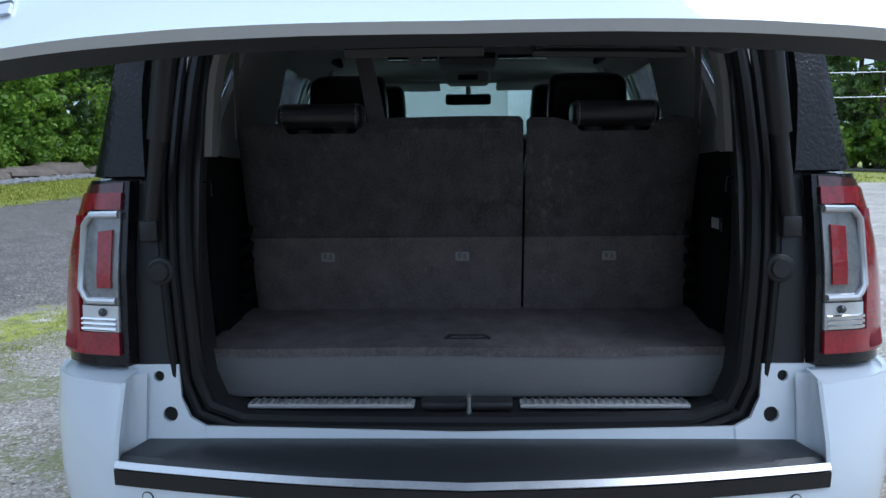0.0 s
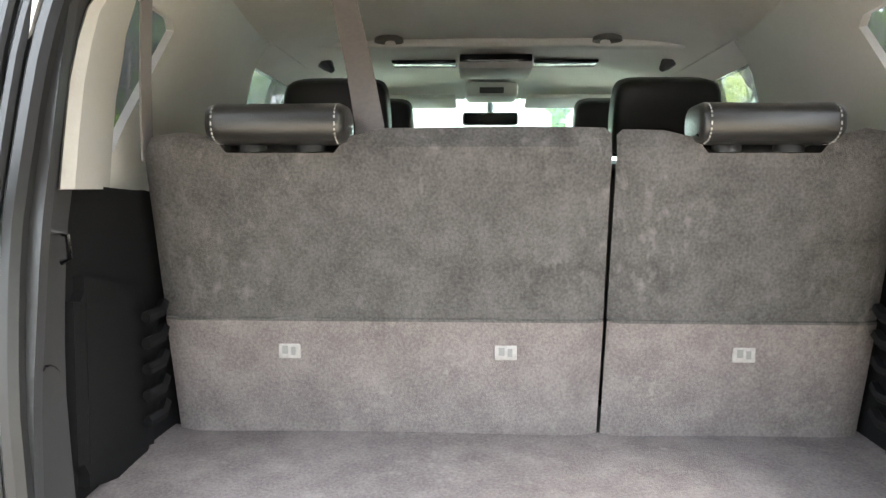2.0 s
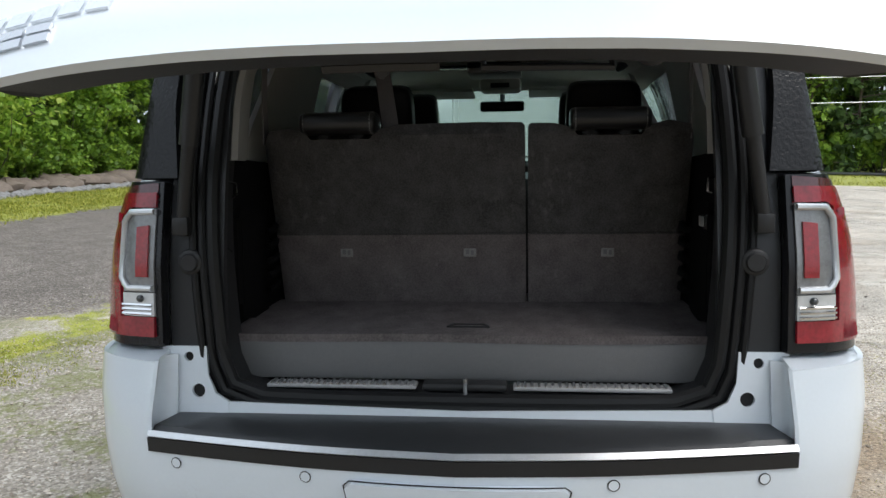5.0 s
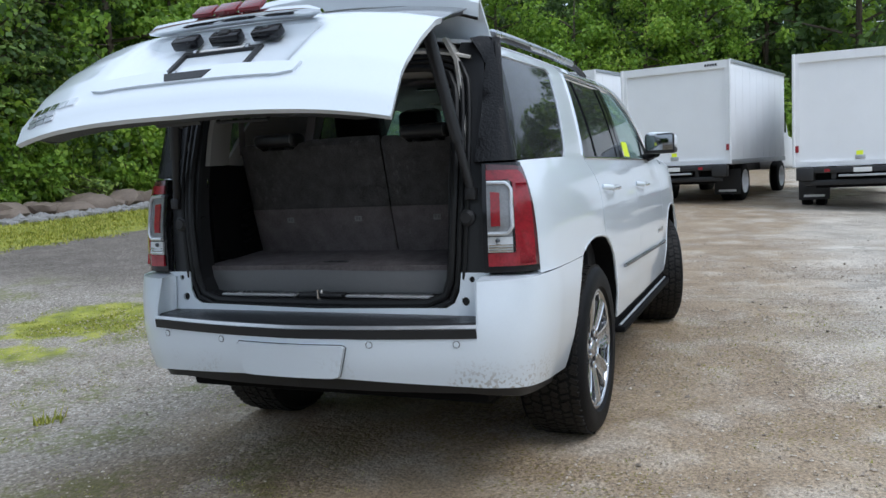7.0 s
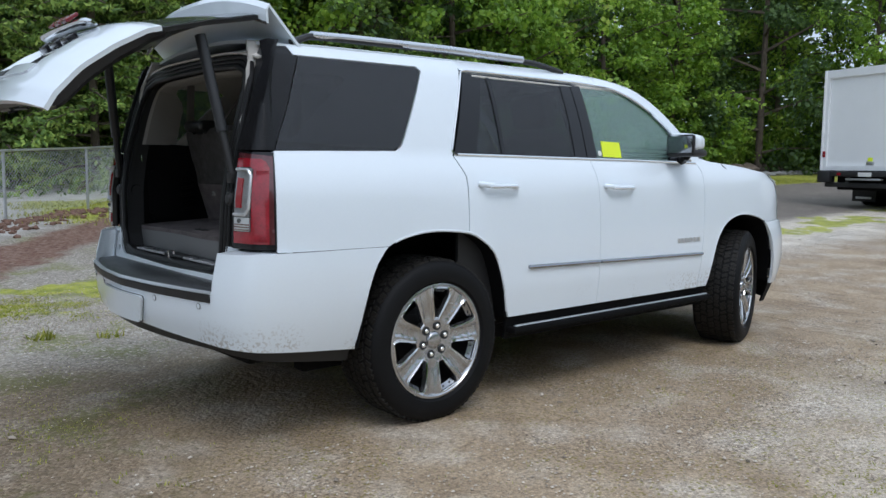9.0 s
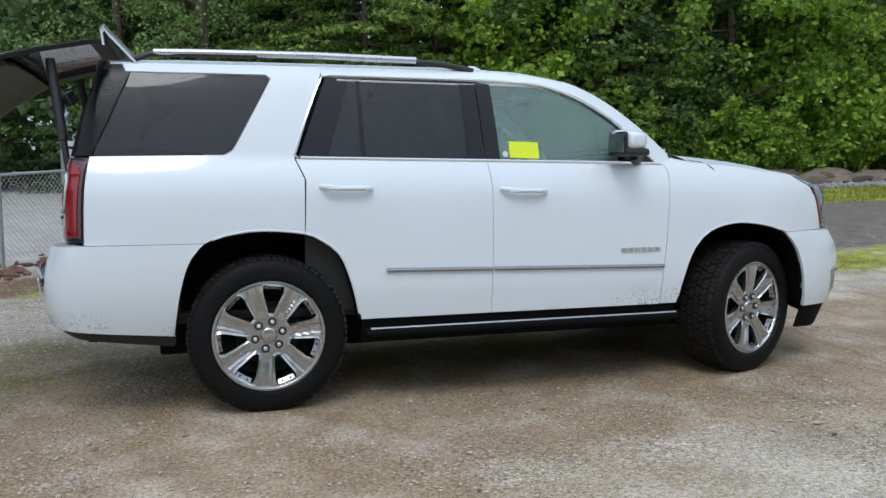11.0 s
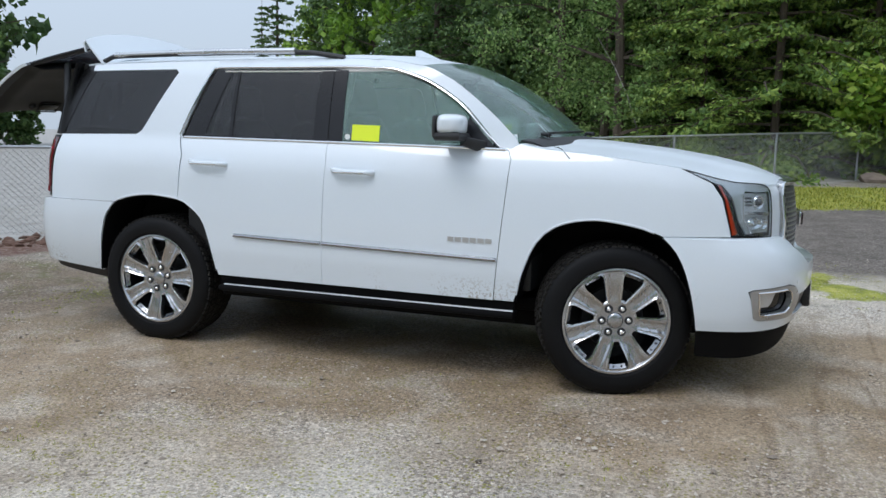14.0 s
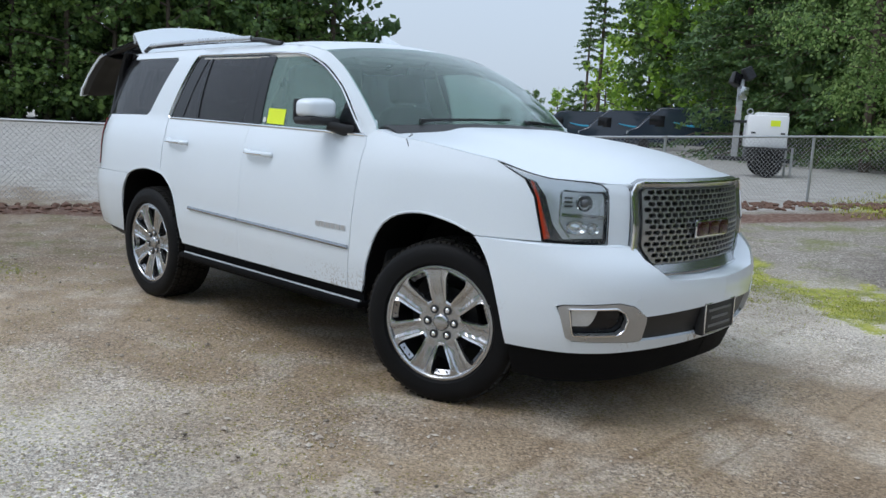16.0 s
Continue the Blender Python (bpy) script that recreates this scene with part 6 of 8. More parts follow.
def from_arrays(name, co, faces, material, smooth=True):
    me = bpy.data.meshes.new(name)
    co = np.asarray(co, np.float32)
    faces = np.asarray(faces, np.int32)
    n = faces.shape[1]
    me.vertices.add(len(co))
    me.vertices.foreach_set("co", co.ravel())
    me.loops.add(faces.size)
    me.loops.foreach_set("vertex_index", faces.ravel())
    me.polygons.add(len(faces))
    me.polygons.foreach_set("loop_start", np.arange(0, faces.size, n, dtype=np.int32))
    me.polygons.foreach_set("loop_total", np.full(len(faces), n, np.int32))
    me.update(calc_edges=True)
    me.validate()
    me.materials.append(material)
    smooth_mesh(me, smooth)
    return me


rng = np.random.default_rng(7)


def lumps(x, y, k, seed):
    """Cheap smooth relief: a few crossed waves."""
    r = np.random.default_rng(seed)
    z = 0
    for _ in range(7):
        a, p, f = r.uniform(0, math.tau), r.uniform(0, math.tau), k * r.uniform(0.6, 1.9)
        z = z + np.sin((x * math.cos(a) + y * math.sin(a)) * f + p)
    return z / 7


def ground_mat():
    m = bpy.data.materials.new("wet_gravel_ground")
    m.use_nodes = True
    nt = m.node_tree
    L = nt.links
    b = nt.nodes["Principled BSDF"]
    tc = nt.nodes.new("ShaderNodeTexCoord")
    P = tc.outputs["Object"]

    def noise_(scale, detail=4.0, stretch=None):
        n = node(nt, "ShaderNodeTexNoise", Scale=scale, Detail=detail)
        if stretch:
            mp = node(nt, "ShaderNodeMapping")
            mp.inputs["Scale"].default_value = stretch
            mp.inputs["Rotation"].default_value = (0, 0, 0.35)
            L.new(P, mp.inputs["Vector"])
            L.new(mp.outputs[0], n.inputs["Vector"])
        else:
            L.new(P, n.inputs["Vector"])
        return n.outputs["Fac"]

    def math_(op, a, b_):
        n = nt.nodes.new("ShaderNodeMath")
        n.operation, n.use_clamp = op, False
        for i, v in enumerate((a, b_)):
            if isinstance(v, (int, float)):
                n.inputs[i].default_value = v
            else:
                L.new(v, n.inputs[i])
        return n.outputs[0]

    def mix_(f, a, b_):
        n = nt.nodes.new("ShaderNodeMix")
        n.data_type = "RGBA"
        L.new(f, n.inputs["Factor"]) if not isinstance(f, (int, float)) else None
        for k, v in (("A", a), ("B", b_)):
            if isinstance(v, tuple):
                n.inputs[k].default_value = (*v, 1)
            else:
                L.new(v, n.inputs[k])
        return n.outputs["Result"]

    def step_(v, lo, hi):
        n = node(nt, "ShaderNodeMapRange")
        n.interpolation_type = "SMOOTHSTEP"
        n.inputs["From Min"].default_value, n.inputs["From Max"].default_value = lo, hi
        L.new(v, n.inputs["Value"])
        return n.outputs["Result"]

    sep = nt.nodes.new("ShaderNodeSeparateXYZ")
    L.new(P, sep.inputs[0])
    X, Y = sep.outputs["X"], sep.outputs["Y"]
    big, mid, fine = noise_(0.45, 3.0), noise_(2.6, 6.0), noise_(60.0, 4.0)
    pebble = node(nt, "ShaderNodeTexVoronoi", Scale=70.0)
    L.new(P, pebble.inputs["Vector"])
    each = nt.nodes.new("ShaderNodeSeparateColor")
    L.new(pebble.outputs["Color"], each.inputs[0])
    peb2 = node(nt, "ShaderNodeTexVoronoi", Scale=26.0)
    L.new(P, peb2.inputs["Vector"])
    mud = ramp(nt, math_("ADD", math_("MULTIPLY", mid, 0.7), math_("MULTIPLY", fine, 0.3)), [(0.36, (0.42, 0.365, 0.30)), (0.5, (0.59, 0.53, 0.45)), (0.66, (0.70, 0.645, 0.565))]).outputs["Color"]
    grit = ramp(nt, pebble.outputs["Color"], [(0.0, (0.21, 0.175, 0.14)), (0.5, (0.48, 0.42, 0.35)), (0.8, (0.65, 0.585, 0.505)), (1.0, (0.80, 0.75, 0.67))]).outputs["Color"]
    f_grit = step_(math_("ADD", math_("MULTIPLY", noise_(1.3, 6.0), 0.7), math_("MULTIPLY", fine, 0.3)), 0.44, 0.60)
    col = mix_(f_grit, mud, grit)
    speck = nt.nodes.new("ShaderNodeMix")
    speck.data_type, speck.blend_type = "RGBA", "MULTIPLY"
    speck.inputs["Factor"].default_value = 1.0
    L.new(col, speck.inputs["A"])
    grain = math_("ADD", math_("MULTIPLY", noise_(150.0, 3.0), 0.5), math_("MULTIPLY", noise_(55.0, 3.0), 0.5))
    L.new(ramp(nt, grain, [(0.36, (0.56, 0.55, 0.53)), (0.50, (1.0, 1.0, 1.0)), (0.62, (1.45, 1.45, 1.44))]).outputs["Color"], speck.inputs["B"])
    col = speck.outputs["Result"]
    # single pale and dark stones pressed into the mud
    for sc_, near_, share in ((85.0, 0.38, 0.22), (38.0, 0.32, 0.11), (150.0, 0.40, 0.26)):
        pv = node(nt, "ShaderNodeTexVoronoi", Scale=sc_)
        L.new(P, pv.inputs["Vector"])
        one = nt.nodes.new("ShaderNodeSeparateColor")
        L.new(pv.outputs["Color"], one.inputs[0])
        disc = math_("SUBTRACT", 1.0, step_(pv.outputs["Distance"], near_ * 0.7, near_))
        disc = math_("MULTIPLY", disc, math_("ADD", math_("MULTIPLY", f_grit, 0.75), 0.25))
        col = mix_(math_("MULTIPLY", disc, step_(one.outputs[0], 1 - share, 1.02 - share)), col, (0.76, 0.73, 0.68))
        col = mix_(math_("MULTIPLY", disc, step_(one.outputs[1], 1.0 - share, 1.02 - share)), col, (0.15, 0.135, 0.125))
    # olive scraps of moss and trodden grass
    mv = node(nt, "ShaderNodeTexVoronoi", Scale=48.0)
    L.new(P, mv.inputs["Vector"])
    mone = nt.nodes.new("ShaderNodeSeparateColor")
    L.new(mv.outputs["Color"], mone.inputs[0])
    scrap = math_("MULTIPLY", math_("SUBTRACT", 1.0, step_(mv.outputs["Distance"], 0.26, 0.42)), step_(mone.outputs[0], 0.45, 0.50))
    scrap = math_("MULTIPLY", scrap, math_("MULTIPLY", step_(noise_(1.0, 5.0), 0.42, 0.52), math_("SUBTRACT", 1.0, step_(X, 3.0, 5.0))))
    col = mix_(scrap, col, (0.33, 0.315, 0.09))
    # grey crushed stone on the far lane, whose edge bends past the car's nose
    YF = math_("ADD", Y, math_("MULTIPLY", step_(X, 2.0, 5.0), 1.2))
    lane = math_("MULTIPLY", step_(math_("ADD", YF, math_("MULTIPLY", mid, 1.0)), 4.7, 5.4), 1.0)
    grey = ramp(nt, math_("ADD", math_("MULTIPLY", each.outputs[0], 0.6), math_("MULTIPLY", mid, 0.4)), [(0.15, (0.065, 0.055, 0.046)), (0.55, (0.15, 0.127, 0.108)), (0.85, (0.37, 0.33, 0.29))]).outputs["Color"]
    col = mix_(lane, col, grey)
    # pale gravel lot behind the fence line
    behind = step_(math_("SUBTRACT", math_("ADD", Y, math_("MULTIPLY", mid, 0.6)), math_("MULTIPLY", math_("ADD", X, 5.9), 1.25)), 0.6, 1.6)
    lot = ramp(nt, mid, [(0.3, (0.30, 0.28, 0.25)), (0.7, (0.46, 0.44, 0.41))]).outputs["Color"]
    col = mix_(behind, col, lot)
    # dark coarse gravel behind the car and beside it, with moss between the stones
    rear = step_(math_("SUBTRACT", math_("ADD", math_("MULTIPLY", Y, 0.5), math_("MULTIPLY", noise_(0.9, 5.0), 1.4)), X), 0.9, 2.2)
    flank = math_("MULTIPLY", step_(math_("ADD", Y, math_("MULTIPLY", noise_(1.1, 4.0), 0.8)), 1.1, 1.9), math_("SUBTRACT", 1.0, step_(X, 2.5, 4.0)))
    rear = math_("MULTIPLY", math_("MAXIMUM", rear, flank), math_("SUBTRACT", 1.0, behind))
    dark_gravel = ramp(nt, math_("ADD", math_("MULTIPLY", each.outputs[0], 0.7), math_("MULTIPLY", mid, 0.3)), [(0.1, (0.13, 0.11, 0.088)), (0.45, (0.27, 0.235, 0.195)), (0.75, (0.40, 0.36, 0.31)), (0.92, (0.68, 0.64, 0.58))]).outputs["Color"]
    col = mix_(math_("MULTIPLY", rear, 0.85), col, dark_gravel)
    moss = math_("MULTIPLY", step_(math_("ADD", math_("MULTIPLY", noise_(1.7, 6.0), 0.65), math_("MULTIPLY", noise_(24.0, 4.0), 0.35)), 0.50, 0.60), rear)
    col = mix_(math_("MULTIPLY", moss, 0.7), col, (0.17, 0.185, 0.05))
    # turf: the strip before the rocks, the fringe beside the car, and far verges
    wob = math_("MULTIPLY", mid, 1.8)
    s1 = math_("MULTIPLY", math_("MULTIPLY", step_(math_("ADD", Y, wob), 9.7, 10.5), math_("SUBTRACT", 1.0, step_(math_("ADD", Y, wob), 14.6, 15.6))), step_(X, 0.2, 2.0))
    fr = math_("MULTIPLY", math_("MULTIPLY", step_(math_("ADD", YF, wob), 3.9, 4.5), math_("SUBTRACT", 1.0, step_(math_("ADD", YF, wob), 5.3, 5.9))), math_("MULTIPLY", step_(noise_(0.8, 5.0), 0.34, 0.48), math_("SUBTRACT", 1.0, behind)))
    sp = math_("MULTIPLY", step_(noise_(1.3, 6.0), 0.56, 0.68), math_("SUBTRACT", 1.0, step_(Y, 5.0, 6.0)))
    near = step_(math_("ADD", Y, math_("MULTIPLY", X, -0.35)), -0.6, 1.6)
    sp = math_("MULTIPLY", sp, math_("MAXIMUM", near, 0.35))
    far = step_(X, 36.0, 40.0)
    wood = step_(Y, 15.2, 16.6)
    dd = math_("SUBTRACT", math_("ADD", Y, math_("MULTIPLY", mid, 2.0)), math_("MULTIPLY", math_("ADD", X, 5.9), 1.25))
    back_lot = math_("MULTIPLY", math_("MULTIPLY", step_(dd, 4.6, 6.0), math_("SUBTRACT", 1.0, step_(dd, 9.5, 11.0))), step_(math_("MULTIPLY", X, -1.0), 3.0, 5.0))
    turf = math_("MAXIMUM", math_("MAXIMUM", math_("MAXIMUM", s1, fr), math_("MULTIPLY", sp, 0.6)), math_("MAXIMUM", far, math_("MULTIPLY", math_("MULTIPLY", back_lot, behind), 0.62)))
    tex = step_(math_("ADD", math_("MULTIPLY", fine, 0.7), math_("MULTIPLY", turf, 0.64)), 0.80, 0.98)
    green = ramp(nt, noise_(6.0, 6.0), [(0.3, (0.15, 0.17, 0.03)), (0.52, (0.31, 0.33, 0.045)), (0.75, (0.46, 0.43, 0.09))]).outputs["Color"]
    col = mix_(tex, col, green)
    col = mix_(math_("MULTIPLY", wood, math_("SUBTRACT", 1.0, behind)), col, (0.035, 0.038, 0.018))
    # reddish leaf litter at the foot of the fence
    d = math_("SUBTRACT", math_("ADD", Y, math_("MULTIPLY", mid, 1.2)), math_("MULTIPLY", math_("ADD", X, 5.9), 1.25))
    bed = math_("MULTIPLY", math_("MULTIPLY", step_(d, -0.9, -0.4), math_("SUBTRACT", 1.0, step_(d, 0.7, 1.2))), math_("SUBTRACT", 1.0, step_(X, 2.0, 3.5)))
    litter = ramp(nt, peb2.outputs["Color"], [(0.0, (0.075, 0.035, 0.022)), (0.5, (0.16, 0.085, 0.06)), (1.0, (0.27, 0.20, 0.16))]).outputs["Color"]
    col = mix_(bed, col, litter)
    # rain: smooth films of water lie in the flat, stone-free stretches
    open_ = math_("SUBTRACT", 1.0, math_("MAXIMUM", turf, step_(Y, 2.6, 4.2)))
    wet = step_(math_("SUBTRACT", math_("ADD", math_("MULTIPLY", noise_(0.5, 3.0), 0.8), math_("MULTIPLY", mid, 0.3)), math_("MULTIPLY", f_grit, 0.16)), 0.46, 0.62)
    # soaked brown earth, with the car's shade painted in along it; soaked old hollows
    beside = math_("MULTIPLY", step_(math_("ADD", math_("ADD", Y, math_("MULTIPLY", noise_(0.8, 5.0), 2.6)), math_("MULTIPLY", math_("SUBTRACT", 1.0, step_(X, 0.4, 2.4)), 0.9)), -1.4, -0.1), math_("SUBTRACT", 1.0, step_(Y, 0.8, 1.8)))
    wet = math_("MULTIPLY", math_("MULTIPLY", wet, open_), math_("MULTIPLY", math_("SUBTRACT", 1.0, math_("MULTIPLY", beside, 0.8)), math_("ADD", math_("MULTIPLY", step_(X, 1.5, 3.5), 0.6), 0.4)))
    hollows = math_("MULTIPLY", step_(noise_(0.42, 4.0), 0.56, 0.70), 0.55)
    damp_shade = math_("MULTIPLY", math_("MULTIPLY", math_("MAXIMUM", beside, hollows), open_), math_("ADD", math_("MULTIPLY", step_(noise_(2.2, 5.0), 0.30, 0.55), 0.5), 0.5))
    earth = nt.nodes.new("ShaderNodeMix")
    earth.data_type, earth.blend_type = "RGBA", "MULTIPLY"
    L.new(damp_shade, earth.inputs["Factor"])
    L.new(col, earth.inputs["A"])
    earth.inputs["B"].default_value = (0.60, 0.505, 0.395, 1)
    # thin dark tyre lines that cross the yard
    line = math_("ABSOLUTE", math_("SUBTRACT", noise_(1.0, 4.0, (2.4, 0.28, 1)), 0.5), 0.0)
    line = math_("MULTIPLY", math_("SUBTRACT", 1.0, step_(line, 0.004, 0.045)), math_("MULTIPLY", step_(noise_(0.7, 3.0), 0.42, 0.56), math_("MULTIPLY", open_, step_(X, 1.5, 4.0))))
    lines = nt.nodes.new("ShaderNodeMix")
    lines.data_type, lines.blend_type = "RGBA", "MULTIPLY"
    L.new(math_("MULTIPLY", line, 0.5), lines.inputs["Factor"])
    L.new(earth.outputs["Result"], lines.inputs["A"])
    lines.inputs["B"].default_value = (0.60, 0.54, 0.48, 1)
    L.new(lines.outputs["Result"], b.inputs["Base Color"])
    ro = node(nt, "ShaderNodeMapRange")
    ro.inputs["To Min"].default_value, ro.inputs["To Max"].default_value = 0.72, 0.27
    L.new(math_("MAXIMUM", wet, math_("MULTIPLY", damp_shade, 0.25)), ro.inputs["Value"])
    L.new(ro.outputs["Result"], b.inputs["Roughness"])
    b.inputs["Specular IOR Level"].default_value = 0.28
    dry = math_("SUBTRACT", 1.0, math_("MULTIPLY", wet, 0.80))
    h = math_("ADD", math_("MULTIPLY", math_("SUBTRACT", 1.0, pebble.outputs["Distance"]), 0.30), math_("ADD", math_("MULTIPLY", fine, 0.45), math_("MULTIPLY", math_("SUBTRACT", 1.0, peb2.outputs["Distance"]), 0.40)))
    h = math_("ADD", math_("MULTIPLY", h, dry), math_("MULTIPLY", math_("ADD", noise_(6.0, 3.0), math_("MULTIPLY", noise_(19.0, 4.0), 0.7)), math_("ADD", math_("MULTIPLY", dry, 0.7), 0.12)))
    h = math_("SUBTRACT", h, math_("MULTIPLY", line, 0.5))
    bp = node(nt, "ShaderNodeBump", Strength=0.9, Distance=0.015)
    L.new(h, bp.inputs["Height"])
    L.new(bp.outputs["Normal"], b.inputs["Normal"])
    return m


gx, gy = axis(-6.5, 9.0, 0.14, 900), axis(-5.0, 6.0, 0.14, 900)
XX, YY = np.meshgrid(gx, gy, indexing="ij")
nearby = np.exp(-((XX - 1.5) / 14) ** 2 - ((YY - 1) / 12) ** 2)
ZZ = ground_z(XX, YY) + (0.016 * lumps(XX, YY, 1.7, 3) + 0.007 * lumps(XX, YY, 6.0, 4)) * nearby + 0.10 * lumps(XX, YY, 0.05, 5) * (1 - nearby)
ZZ -= 0.012
ni, nj = XX.shape
idx = np.arange(ni * nj).reshape(ni, nj)
quads = np.stack([idx[:-1, :-1], idx[1:, :-1], idx[1:, 1:], idx[:-1, 1:]], -1).reshape(-1, 4)
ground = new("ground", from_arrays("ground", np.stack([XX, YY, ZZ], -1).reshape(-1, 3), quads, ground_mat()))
tagged(ground, "wet brown gravel yard with puddles, tyre tracks and patches of grass", "ground", kind="structure")
ASPHALT = mat("wet_asphalt", (0.06, 0.062, 0.066), 0.35, vary=0.15, scale=0.6, space="Object")
rd_ = [[(x, y, float(ground_z(np.array(x), np.array(y))) + 0.06) for x in (58.0, 61.0, 64.5)] for y in np.linspace(-140, 60, 41)]
road = part("road", grid_surface(rd_[::-1], 0.05), ASPHALT)
tagged(road, "wet grey asphalt road beyond the verge", "road", kind="structure")


def gz(x, y):
    return float(ground_z(np.array(float(x)), np.array(float(y))))


# ---- loose stones and grass ----
def stone_mesh(name, seed, material, rough=0.28, sub=2):
    bm = bmesh.new()
    bmesh.ops.create_icosphere(bm, subdivisions=sub, radius=1.0)
    off = Vector((seed * 3.7, seed * 1.3, 0))
    for v in bm.verts:
        n = noise.noise(v.co * 0.9 + off) * rough * 1.6 + noise.noise(v.co * 2.3 + off) * rough * 0.6
        v.co *= 1 + n
        v.co.z = max(v.co.z * 0.72, -0.35)
    me = bpy.data.meshes.new(name)
    bm.to_mesh(me)
    bm.free()
    me.materials.append(material)
    smooth_mesh(me, sub > 1)
    me.set_sharp_from_angle(angle=radians(35))
    return me


def scatter_stones(name, spots, material, label, small=False):
    """Many small stones as one object: spots are (x, y, radius)."""
    base = bmesh.new()
    bmesh.ops.create_icosphere(base, subdivisions=1, radius=1.0)
    v0 = np.array([tuple(v.co) for v in base.verts])
    f0 = np.array([[v.index for v in f.verts] for f in base.faces])
    base.free()
    if small:
        v0 = np.array([(1, 0, 0), (0, 1, 0), (-1, 0, 0), (0, -1, 0), (0.2, 0.1, 0.9), (0, 0, -0.8)], float)
        f0 = np.array([(0, 1, 4), (1, 2, 4), (2, 3, 4), (3, 0, 4), (1, 0, 5), (2, 1, 5), (3, 2, 5), (0, 3, 5)])
    co, fa = [], []
    for i, (x, y, r) in enumerate(spots):
        q = v0 * (1 + rng.uniform(-0.32, 0.32, (len(v0), 1))) * np.array([rng.uniform(0.8, 1.4), rng.uniform(0.7, 1.1), rng.uniform(0.45, 0.8)]) * r
        a = rng.uniform(0, math.tau)
        q = np.stack([q[:, 0] * math.cos(a) - q[:, 1] * math.sin(a), q[:, 0] * math.sin(a) + q[:, 1] * math.cos(a), q[:, 2]], 1)
        co.append(q + (x, y, gz(x, y) - 0.008 + r * 0.12))
        fa.append(f0 + i * len(v0))
    ob = new(name, from_arrays(name, np.concatenate(co), np.concatenate(fa), material, False))
    return tagged(ob, label, "stones", kind="stuff")


def island_mat(name, stops, rough=0.6, trans=0.0, per_object=0.25, spec=0.35):
    """Colour that differs from piece to piece of one mesh, and from object to object."""
    m = bpy.data.materials.new(name)
    m.use_nodes = True
    nt = m.node_tree
    b = nt.nodes["Principled BSDF"]
    geo, inf = nt.nodes.new("ShaderNodeNewGeometry"), nt.nodes.new("ShaderNodeObjectInfo")
    a = nt.nodes.new("ShaderNodeMath")
    a.operation = "MULTIPLY"
    a.inputs[1].default_value = 1 - per_object
    nt.links.new(geo.outputs["Random Per Island"], a.inputs[0])
    c = nt.nodes.new("ShaderNodeMath")
    c.operation = "MULTIPLY_ADD"
    c.inputs[1].default_value = per_object
    nt.links.new(inf.outputs["Random"], c.inputs[0])
    nt.links.new(a.outputs[0], c.inputs[2])
    r = ramp(nt, c.outputs[0], stops)
    nt.links.new(r.outputs["Color"], b.inputs["Base Color"])
    b.inputs["Roughness"].default_value = rough
    b.inputs["Specular IOR Level"].default_value = spec
    if trans:
        out = nt.nodes["Material Output"]
        tl = nt.nodes.new("ShaderNodeBsdfTranslucent")
        nt.links.new(r.outputs["Color"], tl.inputs["Color"])
        mx = nt.nodes.new("ShaderNodeMixShader")
        mx.inputs["Fac"].default_value = trans
        nt.links.new(b.outputs[0], mx.inputs[1])
        nt.links.new(tl.outputs[0], mx.inputs[2])
        nt.links.new(mx.outputs[0], out.inputs["Surface"])
    return m


PEBBLES = island_mat("mixed_pebbles", [(0.0, (0.20, 0.165, 0.13)), (0.35, (0.40, 0.335, 0.27)), (0.7, (0.56, 0.49, 0.41)), (1.0, (0.82, 0.76, 0.68))], 0.6, spec=0.3)
LEAF = island_mat("summer_leaves", [(0.0, (0.065, 0.135, 0.018)), (0.45, (0.21, 0.36, 0.046)), (0.8, (0.37, 0.53, 0.066)), (1.0, (0.56, 0.65, 0.14))], 0.48, 0.45, 0.35, 0.4)
LEAF_DARK = island_mat("dark_leaves", [(0.0, (0.04, 0.080, 0.030)), (0.5, (0.10, 0.17, 0.05)), (1.0, (0.23, 0.34, 0.085))], 0.5, 0.4, 0.35, 0.35)
NEEDLES = island_mat("conifer_sprays", [(0.0, (0.035, 0.075, 0.025)), (0.5, (0.085, 0.155, 0.045)), (1.0, (0.19, 0.27, 0.075))], 0.55, 0.2, 0.3)
BLADES = island_mat("grass_blades", [(0.0, (0.15, 0.18, 0.025)), (0.5, (0.32, 0.345, 0.045)), (1.0, (0.52, 0.48, 0.12))], 0.55, 0.3, 0.0)

sp = [(rng.uniform(-5.5, 9.5), rng.uniform(-4.6, 4.5), rng.uniform(0.004, 0.010) * (1 + 1.1 * (rng.random() > 0.97))) for _ in range(7000)]
sp += [(rng.uniform(-3.6, 3.6), rng.uniform(0.9, 4.2), rng.uniform(0.004, 0.0105)) for _ in range(6000)]
sp = [p for p in sp if not (-1 < p[0] < 3.9 and abs(p[1]) < 0.9)]
sp += [(rng.uniform(-1.5, 6.5), rng.uniform(-4.0, -1.15), rng.uniform(0.003, 0.008) * (1 + 1.3 * (rng.random() > 0.98))) for _ in range(4500)]
drift = [(rng.uniform(-3.5, 6.5), rng.uniform(-3.6, -1.0), rng.uniform(0.15, 0.5)) for _ in range(46)]
for _ in range(8000):
    cx_, cy_, sd_ = drift[int(rng.integers(46))]
    sp.append((cx_ + rng.normal(0, sd_), min(cy_ + rng.normal(0, sd_ * 0.6), -0.95), rng.uniform(0.003, 0.0085) * (1 + 1.6 * (rng.random() > 0.985))))
